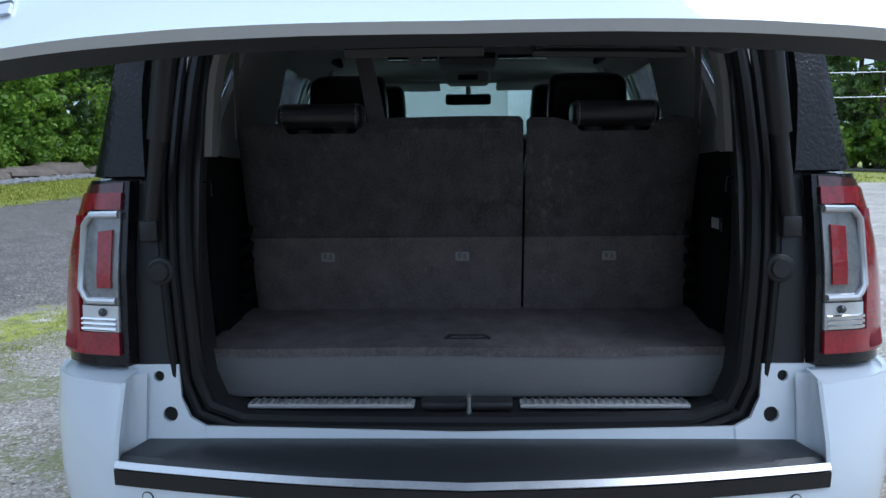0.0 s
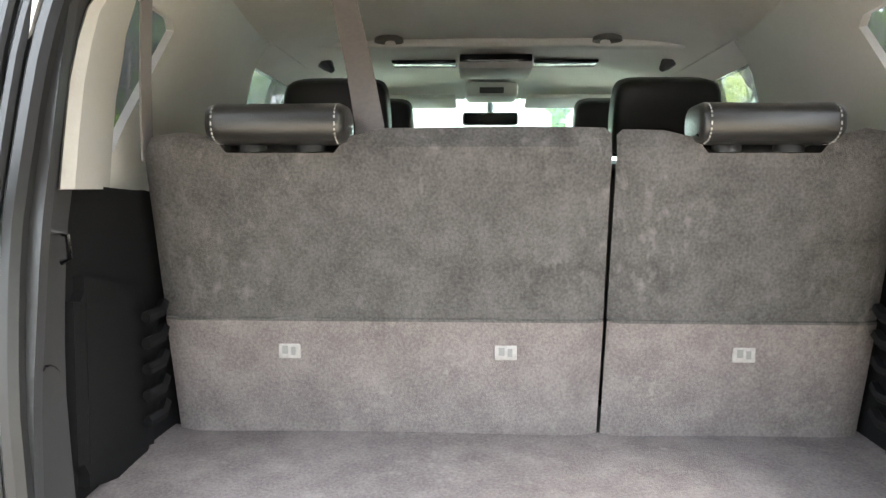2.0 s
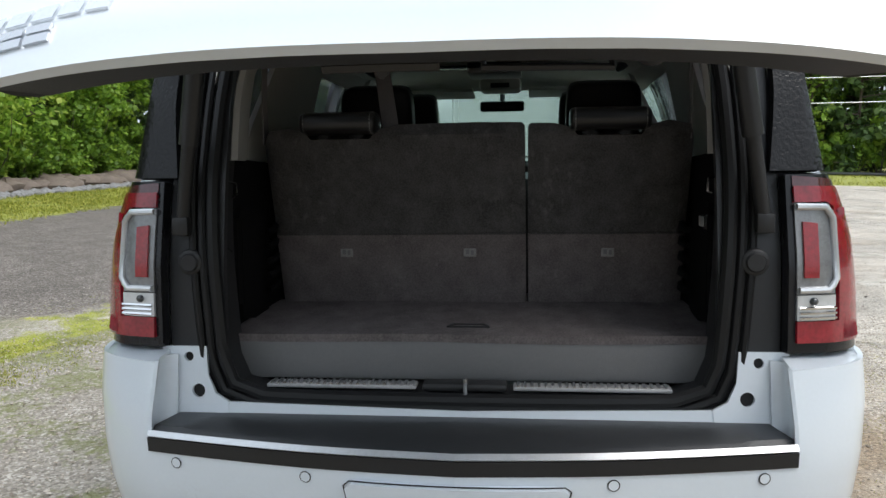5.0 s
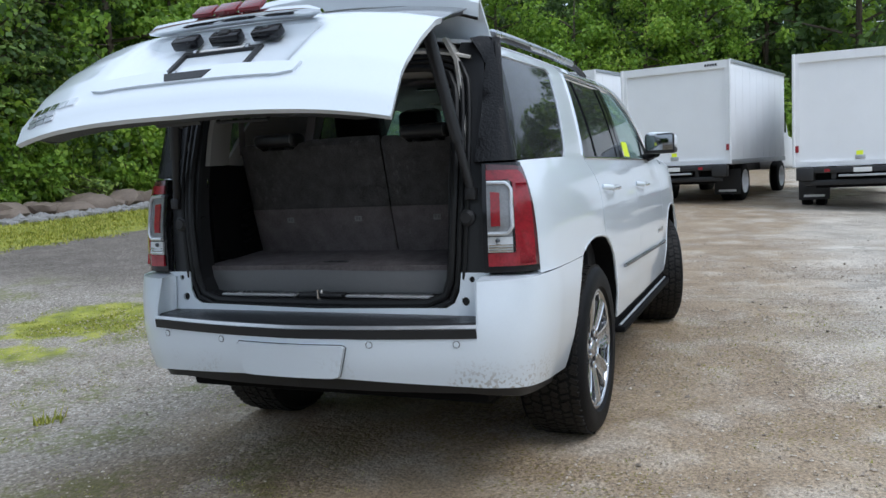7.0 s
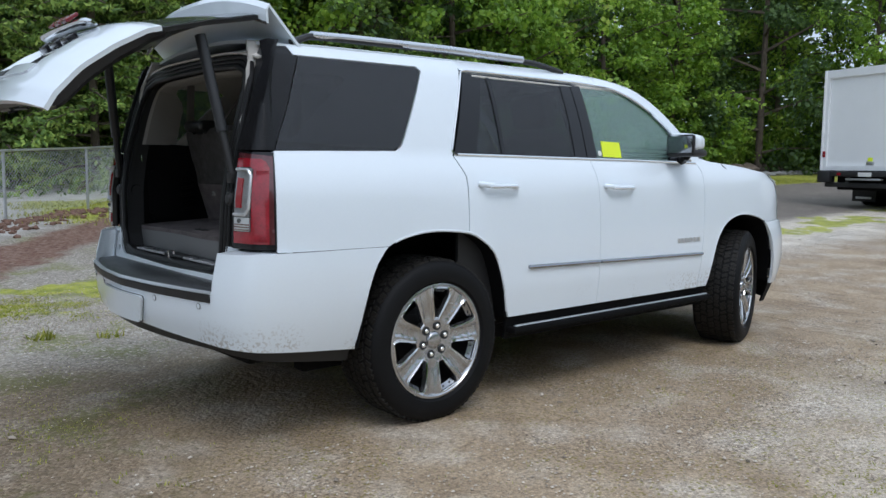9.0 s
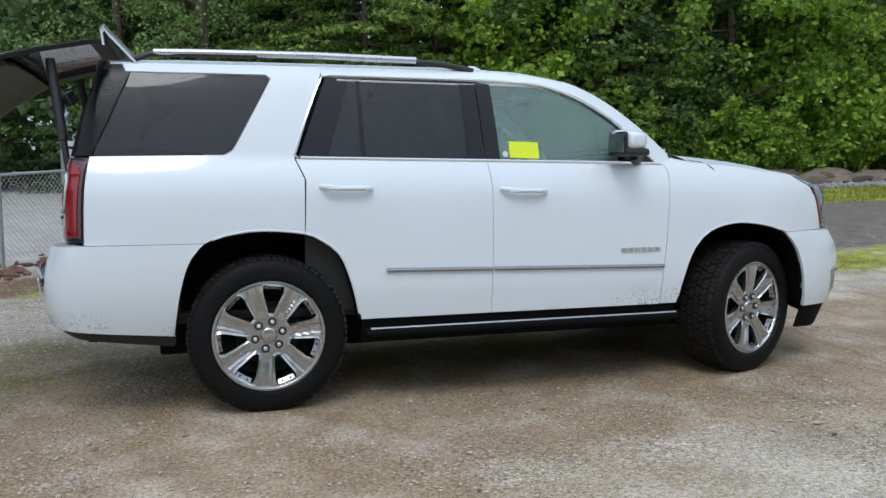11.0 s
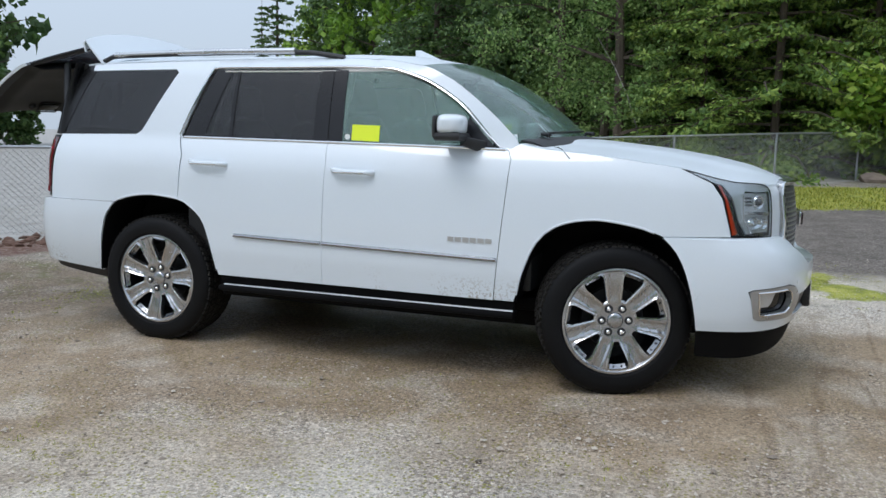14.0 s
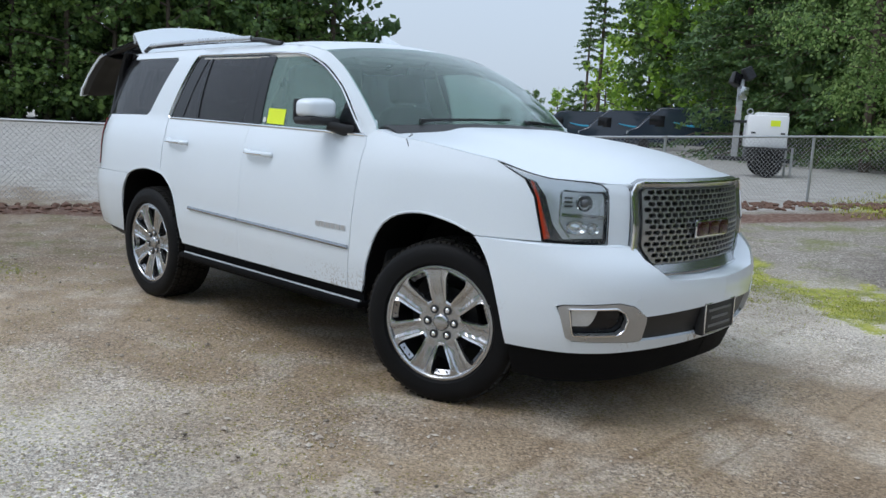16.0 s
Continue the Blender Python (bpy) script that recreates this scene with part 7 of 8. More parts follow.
clods = [(rng.uniform(0.5, 6.5), rng.uniform(-4.0, -1.6), rng.uniform(0.006, 0.014)) for _ in range(45)]
scatter_stones("loose_clods", clods, mat("wet_dark_clod", (0.13, 0.105, 0.08), 0.7, vary=0.5, scale=30), "dark clods of earth and stones lying on the yard")
scatter_stones("loose_gravel", sp, PEBBLES, "loose wet pebbles scattered over the yard", True)


def grass_patch(name, spots, label, h=(0.04, 0.11), w=0.006):
    """Blades of grass as one object; spots: (x, y, blades, spread)."""
    co, n = [], 0
    for x, y, k, sd in spots:
        a = rng.uniform(0, math.tau, k)
        rr = sd * np.sqrt(rng.random(k))
        bx, by = x + rr * np.cos(a), y + rr * np.sin(a)
        bz = ground_z(bx, by) - 0.02
        hh = rng.uniform(*h, k)
        lean = rng.uniform(0, math.tau, k)
        lx, ly = np.cos(lean) * hh * 0.6, np.sin(lean) * hh * 0.6
        px, py = -np.sin(lean) * w, np.cos(lean) * w
        tri = np.stack([np.stack([bx - px, by - py, bz], 1), np.stack([bx + px, by + py, bz], 1), np.stack([bx + lx, by + ly, bz + hh], 1)], 1)
        co.append(tri.reshape(-1, 3))
        n += k
    co = np.concatenate(co)
    ob = new(name, from_arrays(name, co, np.arange(len(co)).reshape(-1, 3), BLADES, False))
    return tagged(ob, label, "grass", kind="stuff")


tufts = []
for _ in range(1700):
    x = rng.uniform(-4.0, 7.5)
    y = 3.85 - 1.2 * min(1.0, max(0.0, (x - 2) / 3)) + 0.2 * math.sin(x * 1.7) + rng.normal(0, 0.36)
    if y > 1.15:
        tufts.append((x, y, int(rng.integers(20, 70)), rng.uniform(0.05, 0.20)))
heart = [(rng.uniform(-3.4, 3.2), rng.uniform(-3.4, 1.4)) for _ in range(60)]
for _ in range(1100):
    x, y = (rng.normal(1.3, 0.5), rng.normal(2.75, 0.4)) if rng.random() < 0.45 else (rng.normal(-0.45, 0.7), rng.normal(1.6, 0.6))
    k = lumps(np.array([x]), np.array([y]), 3.2, 8)[0]
    if y > 1.05 and k > 0.05:
        tufts.append((x, y, int(rng.integers(14, 40)), rng.uniform(0.03, 0.11)))
for _ in range(500):
    x, y = rng.normal(-1.35, 0.35), rng.normal(0.45, 0.45)
    tufts.append((x, y, int(rng.integers(5, 14)), rng.uniform(0.02, 0.07)))
for _ in range(1900):
    x, y = heart[int(rng.integers(60))]
    x, y = x + rng.normal(0, 0.22), y + rng.normal(0, 0.14)
    if not (-0.9 < x < 3.8 and abs(y) < 0.95):
        tufts.append((x, y, int(rng.integers(3, 9)), rng.uniform(0.01, 0.05)))
grass_patch("yard_grass", tufts, "sparse wet grass growing through the gravel", (0.005, 0.020), 0.0034)
strip = [(rng.uniform(1.0, 27), rng.uniform(9.3, 13.6), 44, 0.45) for _ in range(900)]
grass_patch("grass_strip", strip, "bright green grass strip before the rocks", (0.02, 0.07), 0.012)
verge = [(rng.uniform(36, 57), rng.uniform(-60, 10), 20, 1.0) for _ in range(500)]
grass_patch("road_verge", verge, "mown grass verge beside the road", (0.08, 0.16), 0.03)
weeds = [(-1.0, 2.25, 60, 0.10), (-0.6, 2.0, 40, 0.09), (1.2, 10.2, 60, 0.12), (1.6, 10.4, 50, 0.12)]
grass_patch("weeds", weeds, "taller green weeds at the yard's edge", (0.03, 0.09), 0.008)

# boulders along the wood's edge, rubble before them
boulders = [stone_mesh("boulder", k, ROCK) for k in range(5)]
wall = []
x = 8.8
while x < 34:
    r = rng.uniform(0.28, 0.62)
    y = 14.3 + 0.02 * (x - 8) + rng.uniform(-0.35, 0.35)
    wall.append((x, y, r))
    x += r * rng.uniform(1.5, 2.2)
wall += [(rng.uniform(9, 33), rng.uniform(14.6, 15.6), rng.uniform(0.3, 0.6)) for _ in range(34)]
wall += [(6.5, 15.7, 0.24), (7.1, 15.8, 0.34), (7.7, 15.5, 0.38), (8.3, 15.7, 0.30), (8.9, 15.4, 0.36)]
for i, (x, y, r) in enumerate(wall):
    ob = new("boulder", boulders[i % 5])
    ob.matrix_world = Matrix.Translation((x, y, gz(x, y) + r * 0.22)) @ pose(0, 0, 0, 0, 0, rng.uniform(0, 360)) @ Matrix.Diagonal((r * rng.uniform(1, 1.5), r, r * rng.uniform(0.7, 1.0), 1))
    tagged(ob, "tan weathered boulder lying at the edge of the wood", "rock", "boulders along the wood")
scatter_stones("rubble", [(rng.uniform(8.5, 36), 13.2 + abs(rng.normal(0, 0.5)), rng.uniform(0.05, 0.16)) for _ in range(1500)], GRAVEL_STONE, "grey rubble banked before the boulders")
FENCE = [(8.1, 18.1), (6.2, 16.3), (4.32, 14.5), (2.3, 11.9), (0.6, 10.5), (-1.0, 8.4), (-2.6, 5.8), (-4.0, 3.6), (-5.3, 1.4), (-7.0, -1.4), (-8.7, -4.2), (-10.4, -7.0)]
lit = []
for (x0, y0), (x1, y1) in zip(FENCE[3:], FENCE[4:]):
    for _ in range(150):
        t = rng.random()
        lit.append((x0 + (x1 - x0) * t + rng.normal(0.25, 0.3), y0 + (y1 - y0) * t - abs(rng.normal(0.1, 0.3)), rng.uniform(0.025, 0.075)))
scatter_stones("leaf_litter", lit, mat("rusty_litter", (0.15, 0.085, 0.06), 0.8, vary=0.5, scale=5), "reddish leaves and stones at the foot of the fence")

# ---- chain-link fence ----
fence = thing("fence", "galvanised chain-link fence with round posts and a top rail", "fence")
tops = [Vector((x, y, gz(x, y) + 1.12)) for x, y in FENCE]
for t in tops:
    part("fence_post", tube([t - Vector((0, 0, 1.2)), t + Vector((0, 0, 0.02))], 0.024, 10), GALV, fence)
part("top_rail", tube(tops, 0.019, 8), GALV, fence)
for a, b in zip(tops, tops[1:]):
    d = b - a
    n = int(d.xy.length / 0.075)
    h = 1.06
    wires = bmesh.new()

    def strand(p, q, r=0.0024):
        e = (q - p).normalized()
        s1 = e.cross(Vector((d.y, -d.x, 0)).normalized()).normalized() * r
        s2 = e.cross(s1).normalized() * r
        va = [wires.verts.new(p + s1), wires.verts.new(p - s1 * 0.5 + s2), wires.verts.new(p - s1 * 0.5 - s2)]
        vb = [wires.verts.new(q + s1), wires.verts.new(q - s1 * 0.5 + s2), wires.verts.new(q - s1 * 0.5 - s2)]
        for i in range(3):
            wires.faces.new((va[i], va[(i + 1) % 3], vb[(i + 1) % 3], vb[i]))
    span = h / d.xy.length
    for k in range(-int(h / 0.075), n + 1):
        for sgn in (1, -1):
            u0, u1 = k / n, k / n + span
            z0, z1 = 0.0, h
            lo, hi = max(u0, 0), min(u1, 1)
            if lo < hi:
                f = lambda u: (u - u0) / (u1 - u0) * h
                za, zb = f(lo), f(hi)
                if sgn < 0:
                    za, zb = h - za, h - zb
                strand(a.lerp(b, lo) + Vector((0, 0, za - h)), a.lerp(b, hi) + Vector((0, 0, zb - h)))
    part("wire_mesh", wires, WIRE, fence, smooth=False)

# ---- box trucks ----
def box_truck(m, label):
    """A white box truck seen from behind; its rear face at x = 0, ahead is +x."""
    t = thing("box_truck", label, "truck", m, "parked box trucks")
    W, Z0, Z1, LEN = 1.22, 0.87, 3.10, 4.9
    b = part("cargo_body", box(0.06, LEN, -W, W, Z0 + 0.04, Z1 - 0.03, 0.02), WHITE_BOX, t)
    for k in range(8):
        for s in (-1, 1):
            part("side_rib", box(0.4 + k * 0.58, 0.43 + k * 0.58, s * W - 0.004, s * W + 0.006, Z0 + 0.12, Z1 - 0.12), WHITE_BOX, b)
    part("rear_frame", panel([(-W, Z0), (W, Z0), (W, Z1), (-W, Z1)], lambda y, z: (-0.02, y, z), 0.08, 0.2, holes=[[(-W + 0.11, Z0 + 0.1), (W - 0.11, Z0 + 0.1), (W - 0.11, Z1 - 0.17), (-W + 0.11, Z1 - 0.17)]], out=(-1, 0, 0)), TRUCK_FRAME, t, "white rear door frame")
    door = part("rollup_door", box(0.03, 0.06, -W + 0.1, W - 0.1, Z0 + 0.09, Z1 - 0.16), WHITE_BOX, t, "white roll-up rear door")
    for y in (-0.42, 0.42):
        for k in range(26):
            part("rivet", box(0.026, 0.031, y - 0.006, y + 0.006, Z0 + 0.2 + k * 0.072, Z0 + 0.22 + k * 0.072), TRUCK_FRAME, door)
    part("latch", box(0.0, 0.03, -0.06, 0.12, Z0 + 0.12, Z0 + 0.2, 0.01), GALV, door)
    part("door_sticker", box(0.026, 0.029, -0.02, 0.10, Z0 + 0.13, Z0 + 0.28), YELLOW, door, "yellow sticker")
    for s in (-1, 1):
        part("marker_lamp", box(-0.04, -0.015, s * (W - 0.055) - 0.035, s * (W - 0.055) + 0.035, 1.16, 1.30, 0.01), RED_LENS, t, "red marker lamp")
        part("corner_rail", tube([(-0.02, s * W, Z0), (-0.02, s * W, Z1)], 0.03, 8), TRUCK_FRAME, t)
        part("side_rail", box(0.0, LEN, s * W - 0.02, s * W + 0.02, Z0 - 0.02, Z0 + 0.09, 0.008), GALV, t)
        part("top_rail", box(0.0, LEN, s * W - 0.03, s * W + 0.015, Z1 - 0.06, Z1 + 0.01, 0.01), GALV, t)
    part("bumper_deck", box(-0.18, 0.25, -1.1, 1.1, 0.74, 0.85, 0.01), BLACK, t, "black rear bumper deck")
    part("step_mount", box(0.02, 0.30, -0.82, 0.82, 0.44, 0.75, 0.02), MATTE, t, "black step mount")
    for s in (-1, 1):
        part("dock_block", box(-0.20, 0.0, s * 1.02 - 0.16, s * 1.02 + 0.16, 0.60, 0.86, 0.02), BLACK, t, "black dock bumper block")
        part("step_lamp", box(-0.205, -0.198, s * 0.62 - 0.05, s * 0.62 + 0.05, 0.76, 0.82), RED_LENS, t)
    part("step_tread", box(-0.24, -0.16, -0.42, 0.42, 0.66, 0.70, 0.006), GALV, t, "bright step edge")
    part("underride_bar", box(-0.10, -0.03, -1.05, 1.05, 0.50, 0.60, 0.01), BLACK, t)
    for y in (-0.5, 0.5):
        part("bar_drop", box(-0.08, -0.03, y - 0.04, y + 0.04, 0.55, 0.76), BLACK, t)
        part("chassis_rail", box(0.0, 6.3, y - 0.05, y + 0.05, 0.64, 0.87), BLACK, t)
    part("plate", box(-0.19, -0.182, -0.16, 0.16, 0.74, 0.83, 0.004), PAPER, t)
    for k in range(5):
        part("name_bar", box(-0.026, -0.019, -0.95 + k * 0.055, -0.91 + k * 0.055, Z1 - 0.11, Z1 - 0.06), BLACK, t)
    for s in (-1, 1):
        fl = part("mud_flap", box(1.0, 1.015, s * 0.85 - 0.30, s * 0.85 + 0.30, 0.16, 0.74, 0.003), BLACK, t, "black mud flap")
        part("flap_bar", box(0.99, 1.001, s * 0.85 - 0.2, s * 0.85 + 0.2, 0.22, 0.27), PAPER, fl)
        for xw, yw in ((1.55, 0.98), (1.55, 0.70), (5.2, 0.95)):
            wb = add_lathe(bmesh.new(), [(0.0, -0.02), (0.20, -0.02), (0.25, -0.10), (0.28, -0.12), (0.38, -0.12), (0.43, -0.09), (0.445, -0.03), (0.445, 0.06), (0.38, 0.11), (0.0, 0.11)], 32)
            w = part("wheel", wb, RUBBER, t)
            w.matrix_local = pose(xw, s * yw, 0.435, 0, 0, 0 if s < 0 else 180)
            d = part("wheel_disc", add_lathe(bmesh.new(), [(0.0, -0.04), (0.08, -0.05), (0.11, -0.035), (0.20, -0.045), (0.255, -0.11), (0.275, -0.125)], 28), TRUCK_FRAME, w)
    cab = bmesh.new()
    prof = [(5.05, 0.62), (7.2, 0.62), (7.25, 1.25), (7.05, 1.45), (6.35, 1.55), (5.85, 2.35), (5.15, 2.42), (5.05, 2.3)]
    vs = [[cab.verts.new((x, y, z)) for x, z in prof] for y in (-1.0, 1.0)]
    cab.faces.new(vs[0])
    cab.faces.new(vs[1][::-1])
    for i in range(len(prof)):
        j = (i + 1) % len(prof)
        cab.faces.new((vs[0][j], vs[0][i], vs[1][i], vs[1][j]))
    bmesh.ops.recalc_face_normals(cab, faces=cab.faces)
    bmesh.ops.bevel(cab, geom=list(cab.edges), offset=0.06, segments=2, affect="EDGES")
    part("cab", cab, WHITE_BOX, t, "white cab")
    for s in (-1, 1):
        part("cab_window", box(5.25, 6.05, s * 1.0 - 0.006, s * 1.0 + 0.006, 1.6, 2.15, 0.004), GLOSS_BLACK, t)
        mr = part("cab_mirror", box(6.05, 6.10, s * 1.28 - 0.09, s * 1.28 + 0.09, 1.55, 1.95, 0.02), BLACK, t)
    return t


first_truck = box_truck(pose(15.2, 0.38, gz(15.4, 0) - 0.04, 0, 0, -13), "white box truck with a roll-up door, parked on the yard")
copy_thing(first_truck, pose(14.0, -3.27, gz(14.0, -3.3), 0, 0, -2))
copy_thing(first_truck, pose(15.9, 3.41, gz(15.9, 3.41) - 0.06, 0, 0, -14))


# ---- light tower trailer behind the fence ----
def light_tower():
    t = thing("light_tower", "white towable light tower with a folded mast, behind the fence", "light tower", pose(-2.65, 16.5, gz(-2.65, 16.5), 0, 0, 30))
    part("generator_hood", box(-0.52, 0.42, -0.42, 0.42, 0.72, 1.50, 0.04), WHITE_BOX, t, "white generator hood")
    part("hood_top", box(-0.30, 0.40, -0.38, 0.38, 1.49, 1.57, 0.02), WHITE_BOX, t)
    part("hood_sticker", box(0.0, 0.22, -0.432, -0.420, 1.24, 1.38), YELLOW, t, "yellow warning sticker")
    for x in (-0.38, 0.3):
        part("door_latch", box(x - 0.05, x + 0.05, -0.435, -0.42, 1.05, 1.09, 0.004), BLACK, t)
    part("tank", box(-0.5, 0.4, -0.4, 0.4, 0.38, 0.72, 0.03), BLACK, t)
    part("frame", box(-1.2, 0.6, -0.08, 0.08, 0.36, 0.46, 0.01), BLACK, t)
    for s in (-1, 1):
        w = part("wheel", add_lathe(bmesh.new(), [(0.0, -0.02), (0.17, -0.03), (0.2, -0.08), (0.31, -0.09), (0.335, -0.05), (0.335, 0.05), (0.2, 0.09), (0.0, 0.05)], 28), RUBBER, t)
        w.matrix_local = pose(0.0, s * 0.52, 0.33, 0, 0, 0 if s < 0 else 180)
        part("fender", box(-0.42, 0.42, s * 0.52 - 0.1, s * 0.52 + 0.1, 0.68, 0.73, 0.02), BLACK, t)
        part("stabiliser", tube([(0.55, s * 0.45, 0.0), (0.55, s * 0.45, 0.75)], 0.03, 8), GALV, t)
    m = part("mast", box(-0.80, -0.66, -0.07, 0.07, 0.4, 2.35, 0.008), GALV, t, "galvanised mast")
    part("mast_bracket", box(-0.88, -0.5, -0.12, 0.12, 1.30, 1.36, 0.01), BLACK, m)
    part("lifting_ring", tube([(-0.45 + 0.07 * math.cos(a), 0, 1.58 + 0.07 * math.sin(a)) for a in np.arange(16) * math.tau / 16], 0.018, 6, True), GALV, t)
    part("red_decal", box(-0.81, -0.80, -0.06, 0.06, 1.5, 1.68), RED_LENS, m)
    for k, (dx, dy, a) in enumerate(((-0.12, -0.2, 20), (0.16, -0.2, -25), (-0.12, 0.2, 30), (0.16, 0.2, -15))):
        l = part("floodlight", box(-0.13, 0.13, -0.16, 0.16, -0.06, 0.07, 0.03, pose(-0.75 + dx, dy * 0.7, 2.35 + 0.14 * (k % 2), 75, a, 30)), BLACK, t, "black floodlight")
        part("flood_glass", box(-0.11, 0.11, -0.14, 0.14, 0.071, 0.078, 0.0, pose(-0.75 + dx, dy * 0.7, 2.35 + 0.14 * (k % 2), 75, a, 30)), GLOSS_BLACK, t)
    part("floodlight", box(-0.18, 0.18, -0.03, 0.03, -0.22, 0.22, 0.01, pose(-0.66, -0.10, 2.02, 0, 12, 20) @ Matrix.Diagonal((0.6, 1, 0.7, 1))), SATIN, t, "pale floodlight panel")


light_tower()


# ---- delivery vans beyond the fence ----
def van(m, label):
    t = thing("van", label, "van", m, "vans beyond the fence")
    prof = [(-2.9, 0.42), (2.75, 0.42), (2.95, 0.75), (2.85, 1.12), (2.35, 1.32), (1.55, 2.15), (1.2, 2.42), (-2.75, 2.46), (-2.9, 2.3)]
    bm = bmesh.new()
    vs = [[bm.verts.new((x, y * (0.9 if z > 2 else 1.0), z)) for x, z in prof] for y in (-0.98, 0.98)]
    bm.faces.new(vs[0])
    bm.faces.new(vs[1][::-1])
    for i in range(len(prof)):
        j = (i + 1) % len(prof)
        bm.faces.new((vs[0][j], vs[0][i], vs[1][i], vs[1][j]))
    bmesh.ops.recalc_face_normals(bm, faces=bm.faces)
    bmesh.ops.bevel(bm, geom=list(bm.edges), offset=0.09, segments=3, affect="EDGES")
    part("van_body", bm, VAN_BLUE, t)
    part("windscreen", grid_surface([[(2.30, y, 1.40) for y in (-0.85, 0, 0.85)], [(1.60, y * 0.9, 2.13) for y in (-0.85, 0, 0.85)]][::-1], 0.03), GLASS_DARK, t)
    for s in (-1, 1):
        part("cab_window", box(0.95, 1.75, s * 0.965 - 0.012, s * 0.965 + 0.012, 1.35, 1.95, 0.01), GLOSS_BLACK, t)
        arc = [(-1.5 + 2.0 * k, s * 0.995, 1.62 - 0.16 * math.sin(math.pi * k)) for k in np.linspace(0, 1, 14)]
        part("side_stripe", tube(arc, [0.02 + 0.045 * math.sin(math.pi * k) for k in np.linspace(0.05, 0.95, 14)], 6, flat=1.0), SIGN_BLUE, t, "light blue curved stripe")
        for x in (-1.85, 1.95):
            w = part("wheel", add_lathe(bmesh.new(), [(0.0, -0.02), (0.17, -0.03), (0.2, -0.08), (0.31, -0.09), (0.345, -0.05), (0.345, 0.05), (0.2, 0.09), (0.0, 0.05)], 28), RUBBER, t)
            w.matrix_local = pose(x, s * 0.92, 0.34, 0, 0, 0 if s < 0 else 180)
        part("headlamp", box(2.80, 2.93, s * 0.75 - 0.14, s * 0.75 + 0.14, 0.85, 1.05, 0.03), CLEAR, t)
    part("front_bumper", box(2.75, 3.0, -0.95, 0.95, 0.40, 0.66, 0.05), BLACK, t)
    return t


v1 = van(pose(-16.1, 37.9, gz(-16.1, 37.9) - 0.1, 0, 0, 208), "dark blue delivery van with a light blue stripe, behind the fence")
copy_thing(v1, pose(-21.5, 41.0, gz(-21.5, 41.0) - 0.25, 0, 0, 214))
copy_thing(v1, pose(-26.5, 43.0, gz(-26.5, 43.0) - 0.3, 0, 0, 214))
# a dark sign board beyond the fence, a grey shed roof far behind
# ---- power line over the verge ----
pole = thing("utility_pole", "weathered wooden utility pole beside the road", "pole", pose(52, -62, gz(52, -62)))
part("pole_shaft", tube([(0, 0, -0.5), (0, 0, 11)], [0.16, 0.11], 10), BARK, pole)
part("cross_arm", box(-0.08, 0.08, -1.2, 1.2, 10.2, 10.35, 0.01), BARK, pole)
copy_thing(pole, pose(44, 40, gz(44, 40)))
for k, (dy, z0) in enumerate(((0.0, 8.3), (0.6, 6.6), (-0.6, 5.0))):
    pts = [(52 - 8 * t + dy, -62 + 102 * t, z0 + gz(48, -10) - 1.6 * (1 - (2 * t - 1) ** 2) + 0.8) for t in np.linspace(0, 1, 30)]
    c = part("overhead_cable", tube(pts, 0.028, 5), GALV)
    tagged(c, "thin overhead power cable along the road", "cable", "overhead cables")

# ---- woods ----
def leaf_cloud(centres, radii, per, size, flat=0.75, up=0.35, squash=1.0):
    """Leaves round many clump centres: two-triangle folded blades, as arrays."""
    n = len(centres) * per
    c = np.repeat(np.asarray(centres), per, 0)
    r = np.repeat(np.asarray(radii), per)
    d = rng.normal(size=(n, 3))
    d /= np.linalg.norm(d, axis=1)[:, None]
    p = c + d * (r * rng.random(n) ** 0.45)[:, None] * np.array([1, 1, flat])
    nrm = d * 0.7 + rng.normal(size=(n, 3)) * 0.55 + np.array([0, 0, up])
    nrm /= np.linalg.norm(nrm, axis=1)[:, None]
    t = np.cross(nrm, rng.normal(size=(n, 3)))
    t /= np.linalg.norm(t, axis=1)[:, None]
    b = np.cross(nrm, t)
    s = (size * rng.uniform(0.6, 1.35, n))[:, None]
    w = s * 0.42 * squash
    v = np.stack([p - t * s * 0.55, p + b * w - nrm * s * 0.10, p + t * s * 0.6 - nrm * s * 0.15, p - b * w - nrm * s * 0.10], 1).reshape(-1, 3)
    k = np.arange(n)[:, None] * 4
    f = np.concatenate([k + [[0, 1, 2]], k + [[0, 2, 3]]], 0)
    return v, f


def limb_tube(bm, a, b, r0, r1, sag=0.0):
    m = (a + b) / 2 + Vector((rng.normal(0, 0.15), rng.normal(0, 0.15), sag))
    pts = [Vector(p) for p in spline([a, m, b], (b - a).length / 5)]
    rs = list(np.linspace(r0, r1, len(pts)))
    add_tube(bm, pts, rs, 4)


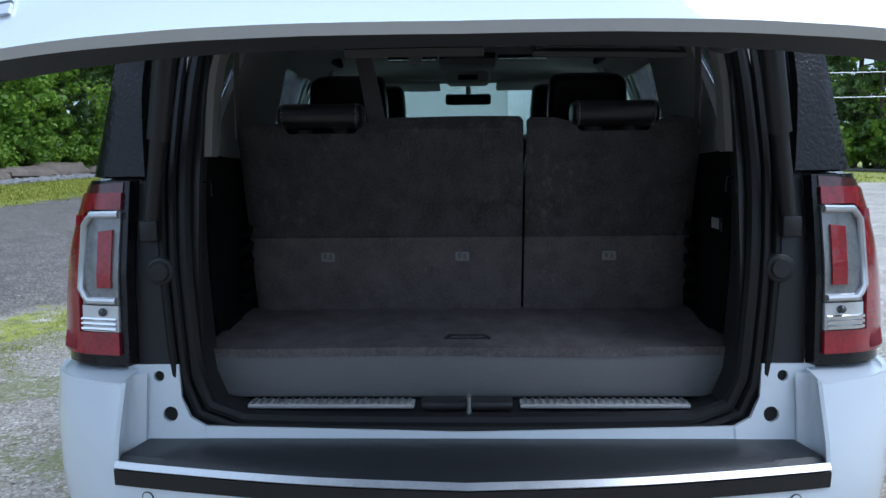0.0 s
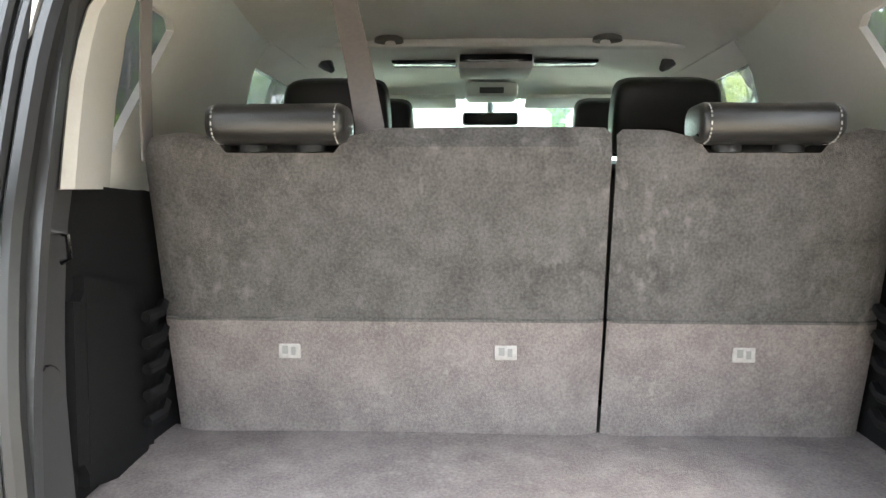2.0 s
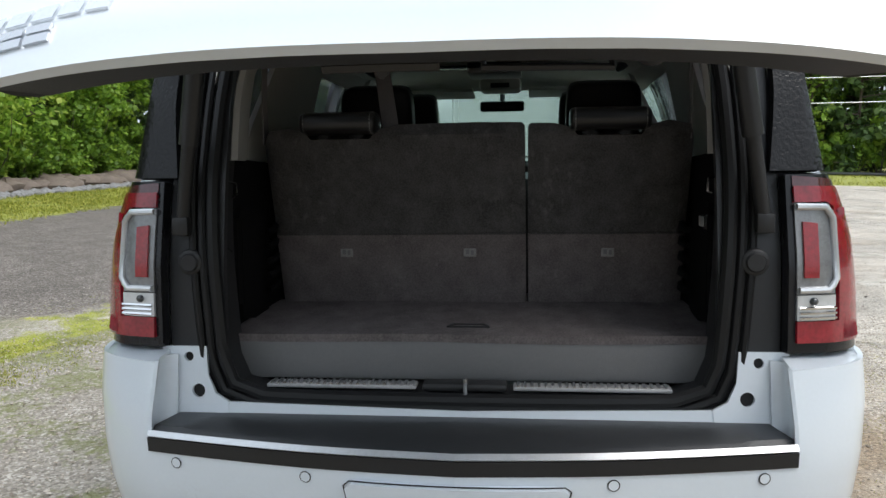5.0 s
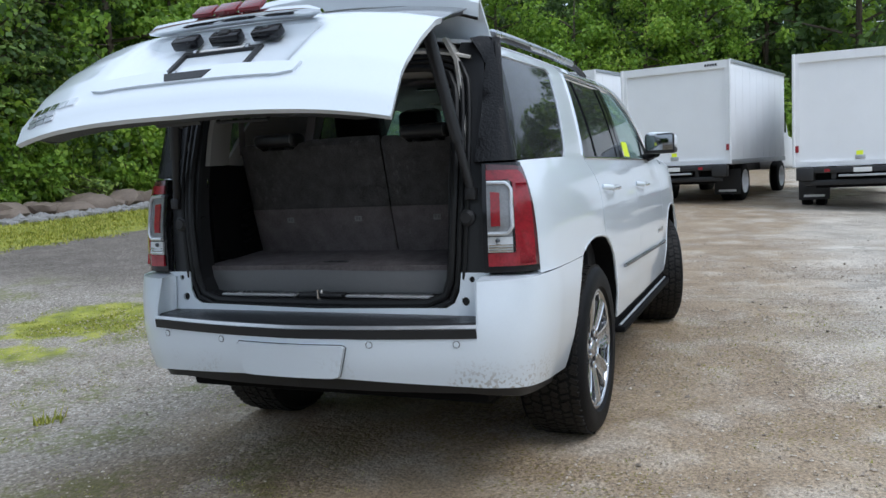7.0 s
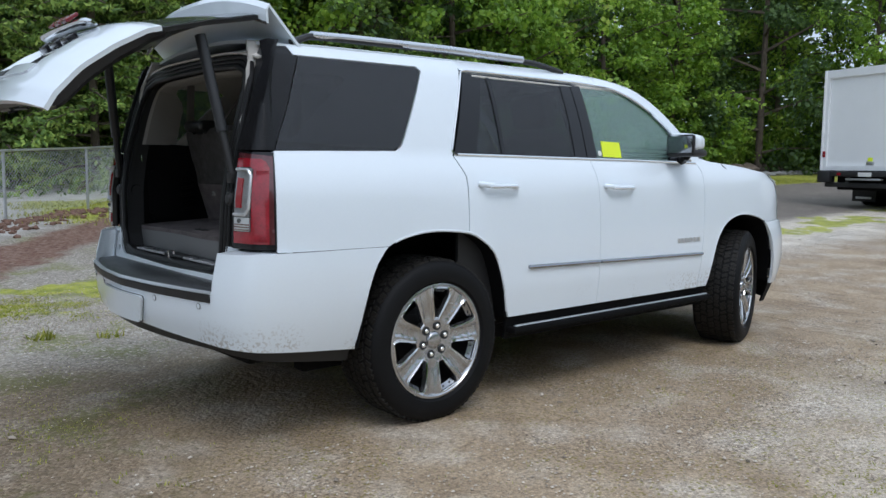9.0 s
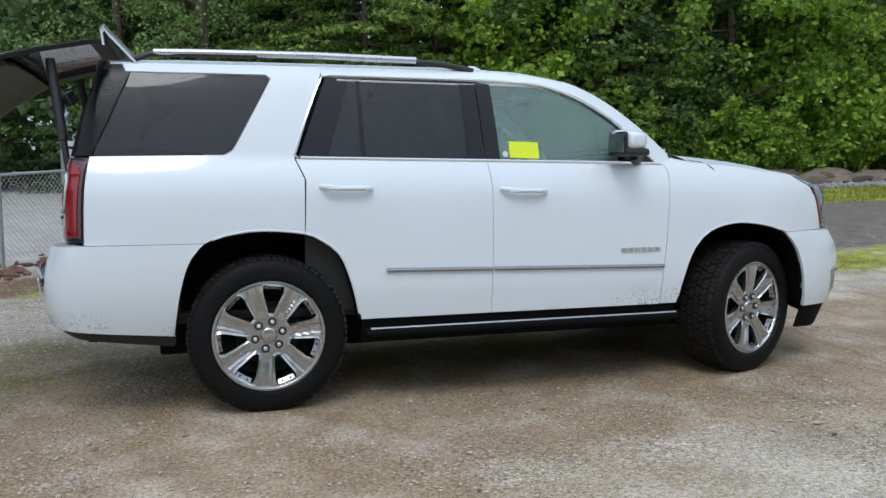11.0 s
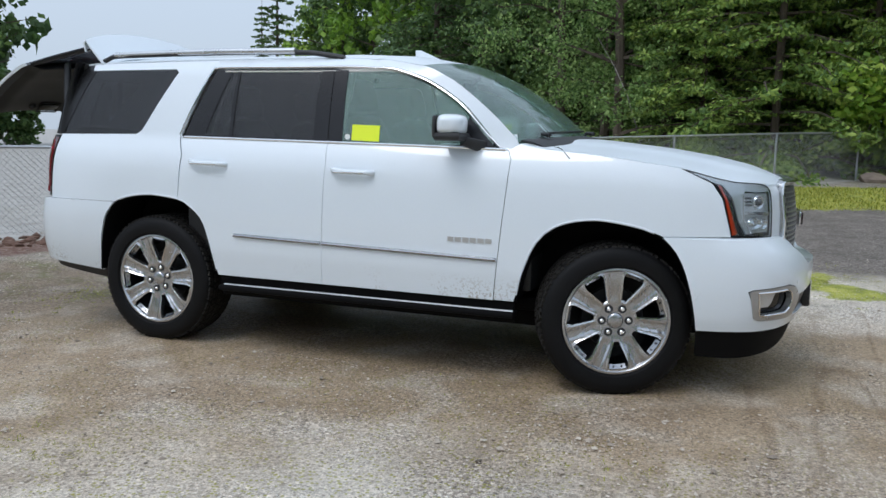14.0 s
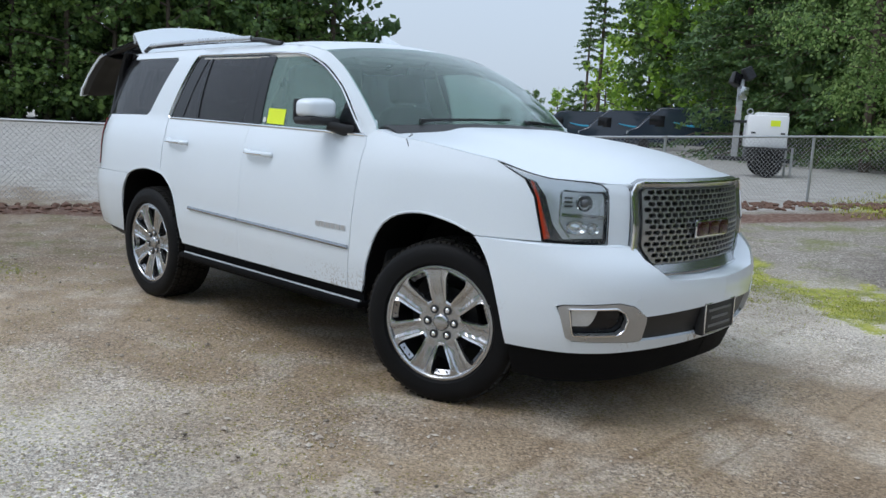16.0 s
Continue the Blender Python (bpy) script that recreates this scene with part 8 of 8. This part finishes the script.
def make_tree(h, spread, low, leaf, size, clumps, per, seed, label, m):
    """A broad-leaved tree: trunk, limbs and an open crown that is full on its outside."""
    global rng
    rng = np.random.default_rng(seed)
    t = thing("tree", label, "tree", m, "trees of the wood")
    bm = bmesh.new()
    lean = Vector((rng.normal(0, 0.25), rng.normal(0, 0.25), 0))
    add_tube(bm, [Vector((0, 0, -0.4)), Vector((0, 0, h * 0.25)) + lean * 0.3, Vector((0, 0, h * 0.6)) + lean, Vector((0, 0, h * 0.93)) + lean * 1.2], [h * 0.014, h * 0.011, h * 0.008, 0.02], 8)
    cs, rs = [], []
    nb = 22
    for k in range(nb):
        z = h * (low + (0.95 - low) * (k + rng.random()) / nb)
        rel = (z / h - low) / (1 - low)
        reach = spread * (0.62 + 0.5 * math.sin(math.pi * min(1, rel * 0.85 + 0.12))) * (1 - 0.55 * rel ** 2.2) * rng.uniform(0.7, 1.15)
        a = k * 2.4 + rng.normal(0, 0.3)
        s = Vector((0, 0, z * 0.9)) + lean * (z / h)
        e = s + Vector((math.cos(a) * reach, math.sin(a) * reach, reach * rng.uniform(0.0, 0.45)))
        limb_tube(bm, s, e, h * 0.006, 0.012, rng.uniform(-0.1, 0.2))
        for _ in range(max(3, clumps // nb)):
            u = rng.uniform(0.35, 1.05)
            cs.append(tuple(s.lerp(e, u) + Vector(rng.normal(0, 0.38, 3))))
            rs.append(rng.uniform(0.35, 0.75) * spread / 2.6)
    part("trunk", bm, BARK, t)
    v, f = leaf_cloud(cs, rs, per, size)
    crown = new("crown", from_arrays("crown", v, f, leaf, False))
    crown.parent = t
    return t


def make_conifer(h, spread, size, per, seed, label, m, bare=0.1, needles=None):
    """A conifer: whorls of drooping boughs with flat sprays."""
    needles = needles or NEEDLES
    global rng
    rng = np.random.default_rng(seed)
    t = thing("conifer", label, "tree", m, "conifers of the wood")
    bm = bmesh.new()
    add_tube(bm, [Vector((0, 0, -0.4)), Vector((0, 0, h * 0.5)), Vector((0, 0, h))], [h * 0.011, h * 0.008, 0.015], 8)
    cs, rs = [], []
    z = h * bare
    while z < h * 0.97:
        rel = z / h
        reach = spread * (1 - rel) ** 0.75 * rng.uniform(0.75, 1.1) + 0.15
        for k in range(5):
            a = rng.uniform(0, math.tau)
            s = Vector((0, 0, z))
            e = s + Vector((math.cos(a) * reach, math.sin(a) * reach, -reach * 0.18))
            limb_tube(bm, s, e, 0.03 + 0.02 * (1 - rel), 0.006, reach * 0.08)
            for u in np.linspace(0.25, 1.0, max(2, int(reach / 0.42))):
                cs.append(tuple(s.lerp(e, u) + Vector((rng.normal(0, 0.1), rng.normal(0, 0.1), 0.06 * reach * (1 - u)))))
                rs.append(0.20 + 0.34 * (1 - abs(u - 0.6)) * min(1, reach / 1.6))
        z += h * 0.032 * rng.uniform(0.8, 1.3)
    part("trunk", bm, BARK, t)
    v, f = leaf_cloud(cs, rs, per, size, 0.32, 0.7, 0.6)
    crown = new("crown", from_arrays("crown", v, f, needles, False))
    crown.parent = t
    return t


def make_shrub(h, leaf, size, clumps, per, seed, m):
    global rng
    rng = np.random.default_rng(seed)
    t = thing("shrub", "leafy green shrub at the edge of the wood", "shrub", m, "shrubs at the wood's edge")
    bm = bmesh.new()
    cs, rs = [], []
    for k in range(9):
        a = k * 0.7 + rng.normal(0, 0.3)
        e = Vector((math.cos(a) * h * rng.uniform(0.2, 0.7), math.sin(a) * h * rng.uniform(0.2, 0.7), h * rng.uniform(0.55, 1.0)))
        limb_tube(bm, Vector((0, 0, -0.1)), e, 0.02, 0.006)
        for _ in range(clumps // 9):
            cs.append(tuple(e * rng.uniform(0.35, 1.0) + Vector(rng.normal(0, 0.18, 3))))
            rs.append(rng.uniform(0.2, 0.42))
    part("stem", bm, BARK, t)
    v, f = leaf_cloud(cs, rs, per, size)
    crown = new("foliage", from_arrays("foliage", v, f, leaf, False))
    crown.parent = t
    return t


NEAR_LABEL = "broad-leaved tree in full summer leaf at the edge of the wood"
FAR_LABEL = "tall dark tree deeper in the wood"
BIRCH_LEAF = island_mat("small_pale_leaves", [(0.0, (0.07, 0.13, 0.035)), (0.5, (0.22, 0.35, 0.10)), (1.0, (0.46, 0.58, 0.21))], 0.5, 0.45, 0.2, 0.35)
HEMLOCK = island_mat("hemlock_sprays", [(0.0, (0.06, 0.12, 0.03)), (0.5, (0.20, 0.31, 0.06)), (1.0, (0.44, 0.53, 0.12))], 0.55, 0.3, 0.15)
protos = [make_tree(10.5, 3.0, 0.05, LEAF, 0.155, 140, 82, 11, NEAR_LABEL, pose(9.5, 18.2, 0)),
          make_tree(12.0, 3.3, 0.07, LEAF_DARK, 0.165, 130, 76, 12, NEAR_LABEL, pose(14.0, 18.6, 0)),
          make_tree(9.0, 2.8, 0.04, LEAF, 0.17, 130, 76, 13, NEAR_LABEL, pose(18.2, 18.0, 0)),
          make_conifer(12.0, 3.0, 0.17, 26, 14, "dark green conifer with drooping boughs in the wood", pose(5.9, 22.2, 0), 0.04)]
deep = [make_tree(13.0, 3.6, 0.03, LEAF_DARK, 0.31, 120, 28, 15, FAR_LABEL, pose(12, 25, 0)),
        make_tree(14.5, 3.4, 0.06, LEAF_DARK, 0.31, 120, 28, 16, FAR_LABEL, pose(20, 25, 0)),
        make_tree(11.0, 3.8, 0.02, LEAF, 0.31, 120, 28, 17, FAR_LABEL, pose(66, -20, 0))]
shrubs = [make_shrub(1.7, LEAF, 0.125, 63, 46, 21, pose(11, 16.0, 0)), make_shrub(2.4, LEAF, 0.14, 72, 42, 22, pose(16, 16.2, 0))]
coarse = [make_tree(12.5, 3.8, 0.02, LEAF_DARK, 0.55, 110, 16, 18, "tall tree in the far belt of woodland", pose(66, -26, 0)),
          make_tree(14.0, 3.6, 0.03, LEAF, 0.50, 110, 16, 19, "tall tree in the far belt of woodland", pose(-36, -40, 0))]
dark_shrubs = [make_shrub(2.6, LEAF_DARK, 0.26, 63, 18, 24, pose(-46, 41, 0))]
far_shrubs = [make_shrub(2.4, LEAF, 0.34, 63, 12, 23, pose(65.5, -64, 0))]
mixed = [make_tree(12.5, 2.5, 0.10, BIRCH_LEAF, 0.095, 150, 95, 41, "slender birch with small pale leaves beside the fence", pose(0.2, 19.4, 0)),
         make_conifer(11.0, 3.4, 0.15, 34, 42, "yellow-green hemlock with layered drooping boughs", pose(4.4, 18.0, 0), 0.03, HEMLOCK)]
rng = np.random.default_rng(99)
for ob in mixed + protos + deep + shrubs + coarse + far_shrubs + dark_shrubs:
    x, y, _ = ob.matrix_world.translation
    ob.matrix_world = pose(x, y, gz(x, y) - 0.1)


def plant(k, x, y, s=1.0, pool=protos):
    q = pool[k % len(pool)]
    m = pose(x, y, gz(x, y) - 0.15, 0, 0, rng.uniform(0, 360)) @ Matrix.Diagonal((s * rng.uniform(0.9, 1.15), s * rng.uniform(0.9, 1.15), s * rng.uniform(0.9, 1.2), 1))
    return copy_thing(q, m)


# first rows: along the north side, then bending round behind the trucks
row1 = [(2.4, 24.5), (8.7, 17.9), (11.6, 18.0), (16.2, 17.6), (20.6, 17.8), (24.5, 17.4), (28.5, 16.4), (32.0, 14.2), (34.0, 11.0), (35.2, 7.6), (36.2, 4.2), (37.5, 0.8)]
for i, (x, y) in enumerate(row1):
    plant((0, 2, 1, 0, 2)[i % 5], x + rng.normal(0, 0.3), y + rng.normal(0, 0.3))
for i, (x, y) in enumerate([(1.0, 25.0), (4.6, 23.6), (8.8, 21.6), (13.0, 21.0), (17.4, 20.8), (22.0, 21.0), (26.4, 20.2), (31.0, 18.4), (35.0, 15.6), (38.0, 11.6), (39.5, 7.6), (40.5, 3.0), (41.5, -1.0)]):
    plant((1, 3, 1, 0, 1)[i % 5], x, y, 1.1)
for i in range(24):
    x = -3.5 + i * 1.9
    y = 28.5 - 0.07 * max(0, x - 5) if x < 30 else 26.5 - 0.9 * (x - 30)
    plant(i, x + rng.normal(0, 0.5), y + rng.normal(0, 0.6), 1.2, deep)
for i in range(7):
    plant(i, 43 + rng.normal(0, 0.6), 9 - i * 2.4, 1.2, deep)
for i in range(34):
    x = 10.4 + i * 0.82
    y = 16.3 - 0.05 * max(0, x - 24) ** 1.5 + rng.normal(0, 0.3)
    plant(i, x, y, rng.uniform(0.7, 1.2), shrubs)
for i in range(14):
    plant(i, 36.0 + rng.normal(0, 0.4), 9 - i * 0.9, rng.uniform(0.8, 1.3), shrubs)
for i in range(9):
    plant(i, 0.6 + i * 0.8, 22.6 - 0.2 * i + rng.normal(0, 0.4), rng.uniform(0.7, 1.2), shrubs)
# birches, hemlocks and dark conifers behind the fence
for k, x, y, s in ((0, 1.4, 20.2, 1.0), (0, -0.6, 21.6, 0.95), (0, -2.4, 23.6, 1.05), (1, 12.6, 17.8, 0.8), (1, 6.7, 18.7, 0.85), (1, 2.5, 19.3, 0.8)):
    plant(k, x, y, s, mixed)
for x, y, s in ((0.9, 23.4, 1.05), (-2.2, 26.0, 1.1), (-4.8, 28.4, 1.15), (-7.5, 30.5, 1.2), (-10.5, 32.5, 1.2)):
    plant(3, x, y, s)
# conifers that stand out beside the fence's end
for x, y, s in ((9.4, 21.0, 0.95), (3.0, 21.6, 1.0), (12.5, 19.4, 0.8)):
    plant(3, x, y, s)
# dead birch stem leaning out of the wood
stem = thing("dead_stem", "thin pale dead birch stem leaning out of the leaves", "dead tree", pose(1.15, 19.0, 0.0))
part("bole", tube([(0, 0, -0.2), (-0.35, 0.02, 1.6), (-0.72, 0.0, 2.7), (-1.15, 0.05, 3.55), (-1.75, 0.15, 4.5)], [0.028, 0.024, 0.018, 0.013, 0.006], 7), mat("pale_dead_wood", (0.30, 0.28, 0.25), 0.8, vary=0.4, scale=25), stem)
# wood beyond the road
for i in range(24):
    plant(i * 2 + 1, 68 + rng.normal(0, 1.2), -66 + i * 3.6 + rng.normal(0, 0.8), 1.15, deep)
for i in range(20):
    plant(i, 74 + rng.normal(0, 1.5), -68 + i * 4.6 + rng.normal(0, 0.8), 1.5, coarse)
for i in range(40):
    plant(i, 65.8 + rng.normal(0, 0.4), -62 + i * 1.9, rng.uniform(1.1, 1.7), far_shrubs)
# dark wood behind the vans and the far lot
for i in range(15):
    t_ = i / 14
    plant(i, 0.5 - 30 * t_ + rng.normal(0, 1), 33 + 25 * t_ + rng.normal(0, 1), 1.1 + 0.15 * t_, deep)
for i in range(3, 21):
    plant(i, -43 - i * 1.75 + rng.normal(0, 0.8), 48 - i * 2.9, 1.3, deep[:2])
for i in range(3, 21):
    plant(i, -48 - i * 1.75 + rng.normal(0, 0.8), 50 - i * 2.9, 1.5, coarse[:1])
for i in range(26):
    plant(0, -47 - i * 1.25 + rng.normal(0, 0.5), 40.5 - i * 2.0, rng.uniform(1.0, 1.6), dark_shrubs)
# low trees far off in the gap, and the belt of wood on the yard's other side
for i, (x, y, s) in enumerate(((-56.5, 88.0, 0.62), (-59.0, 85.5, 0.50), (-61.5, 83.5, 0.42), (-54.0, 89.0, 0.7), (-64.5, 81.5, 0.36))):
    plant(i, x, y, s, coarse)
for i in range(15):
    plant(i, -34 + i * 4.6 + rng.normal(0, 0.8), -40.0 + rng.normal(0, 1.0), 1.0, coarse)
for i in range(12):
    plant(i + 1, -32 + i * 6.0 + rng.normal(0, 0.8), -45.0 + rng.normal(0, 1.0), 1.1, coarse)
pine = make_conifer(17.0, 2.4, 0.30, 16, 31, "tall thin pine standing above the wood", pose(-33.5, 56.0, 0.2), 0.5)
copy_thing(pine, pose(-37.5, 60.0, 0.2, 0, 0, 60) @ Matrix.Diagonal((0.8, 0.8, 0.78, 1)))
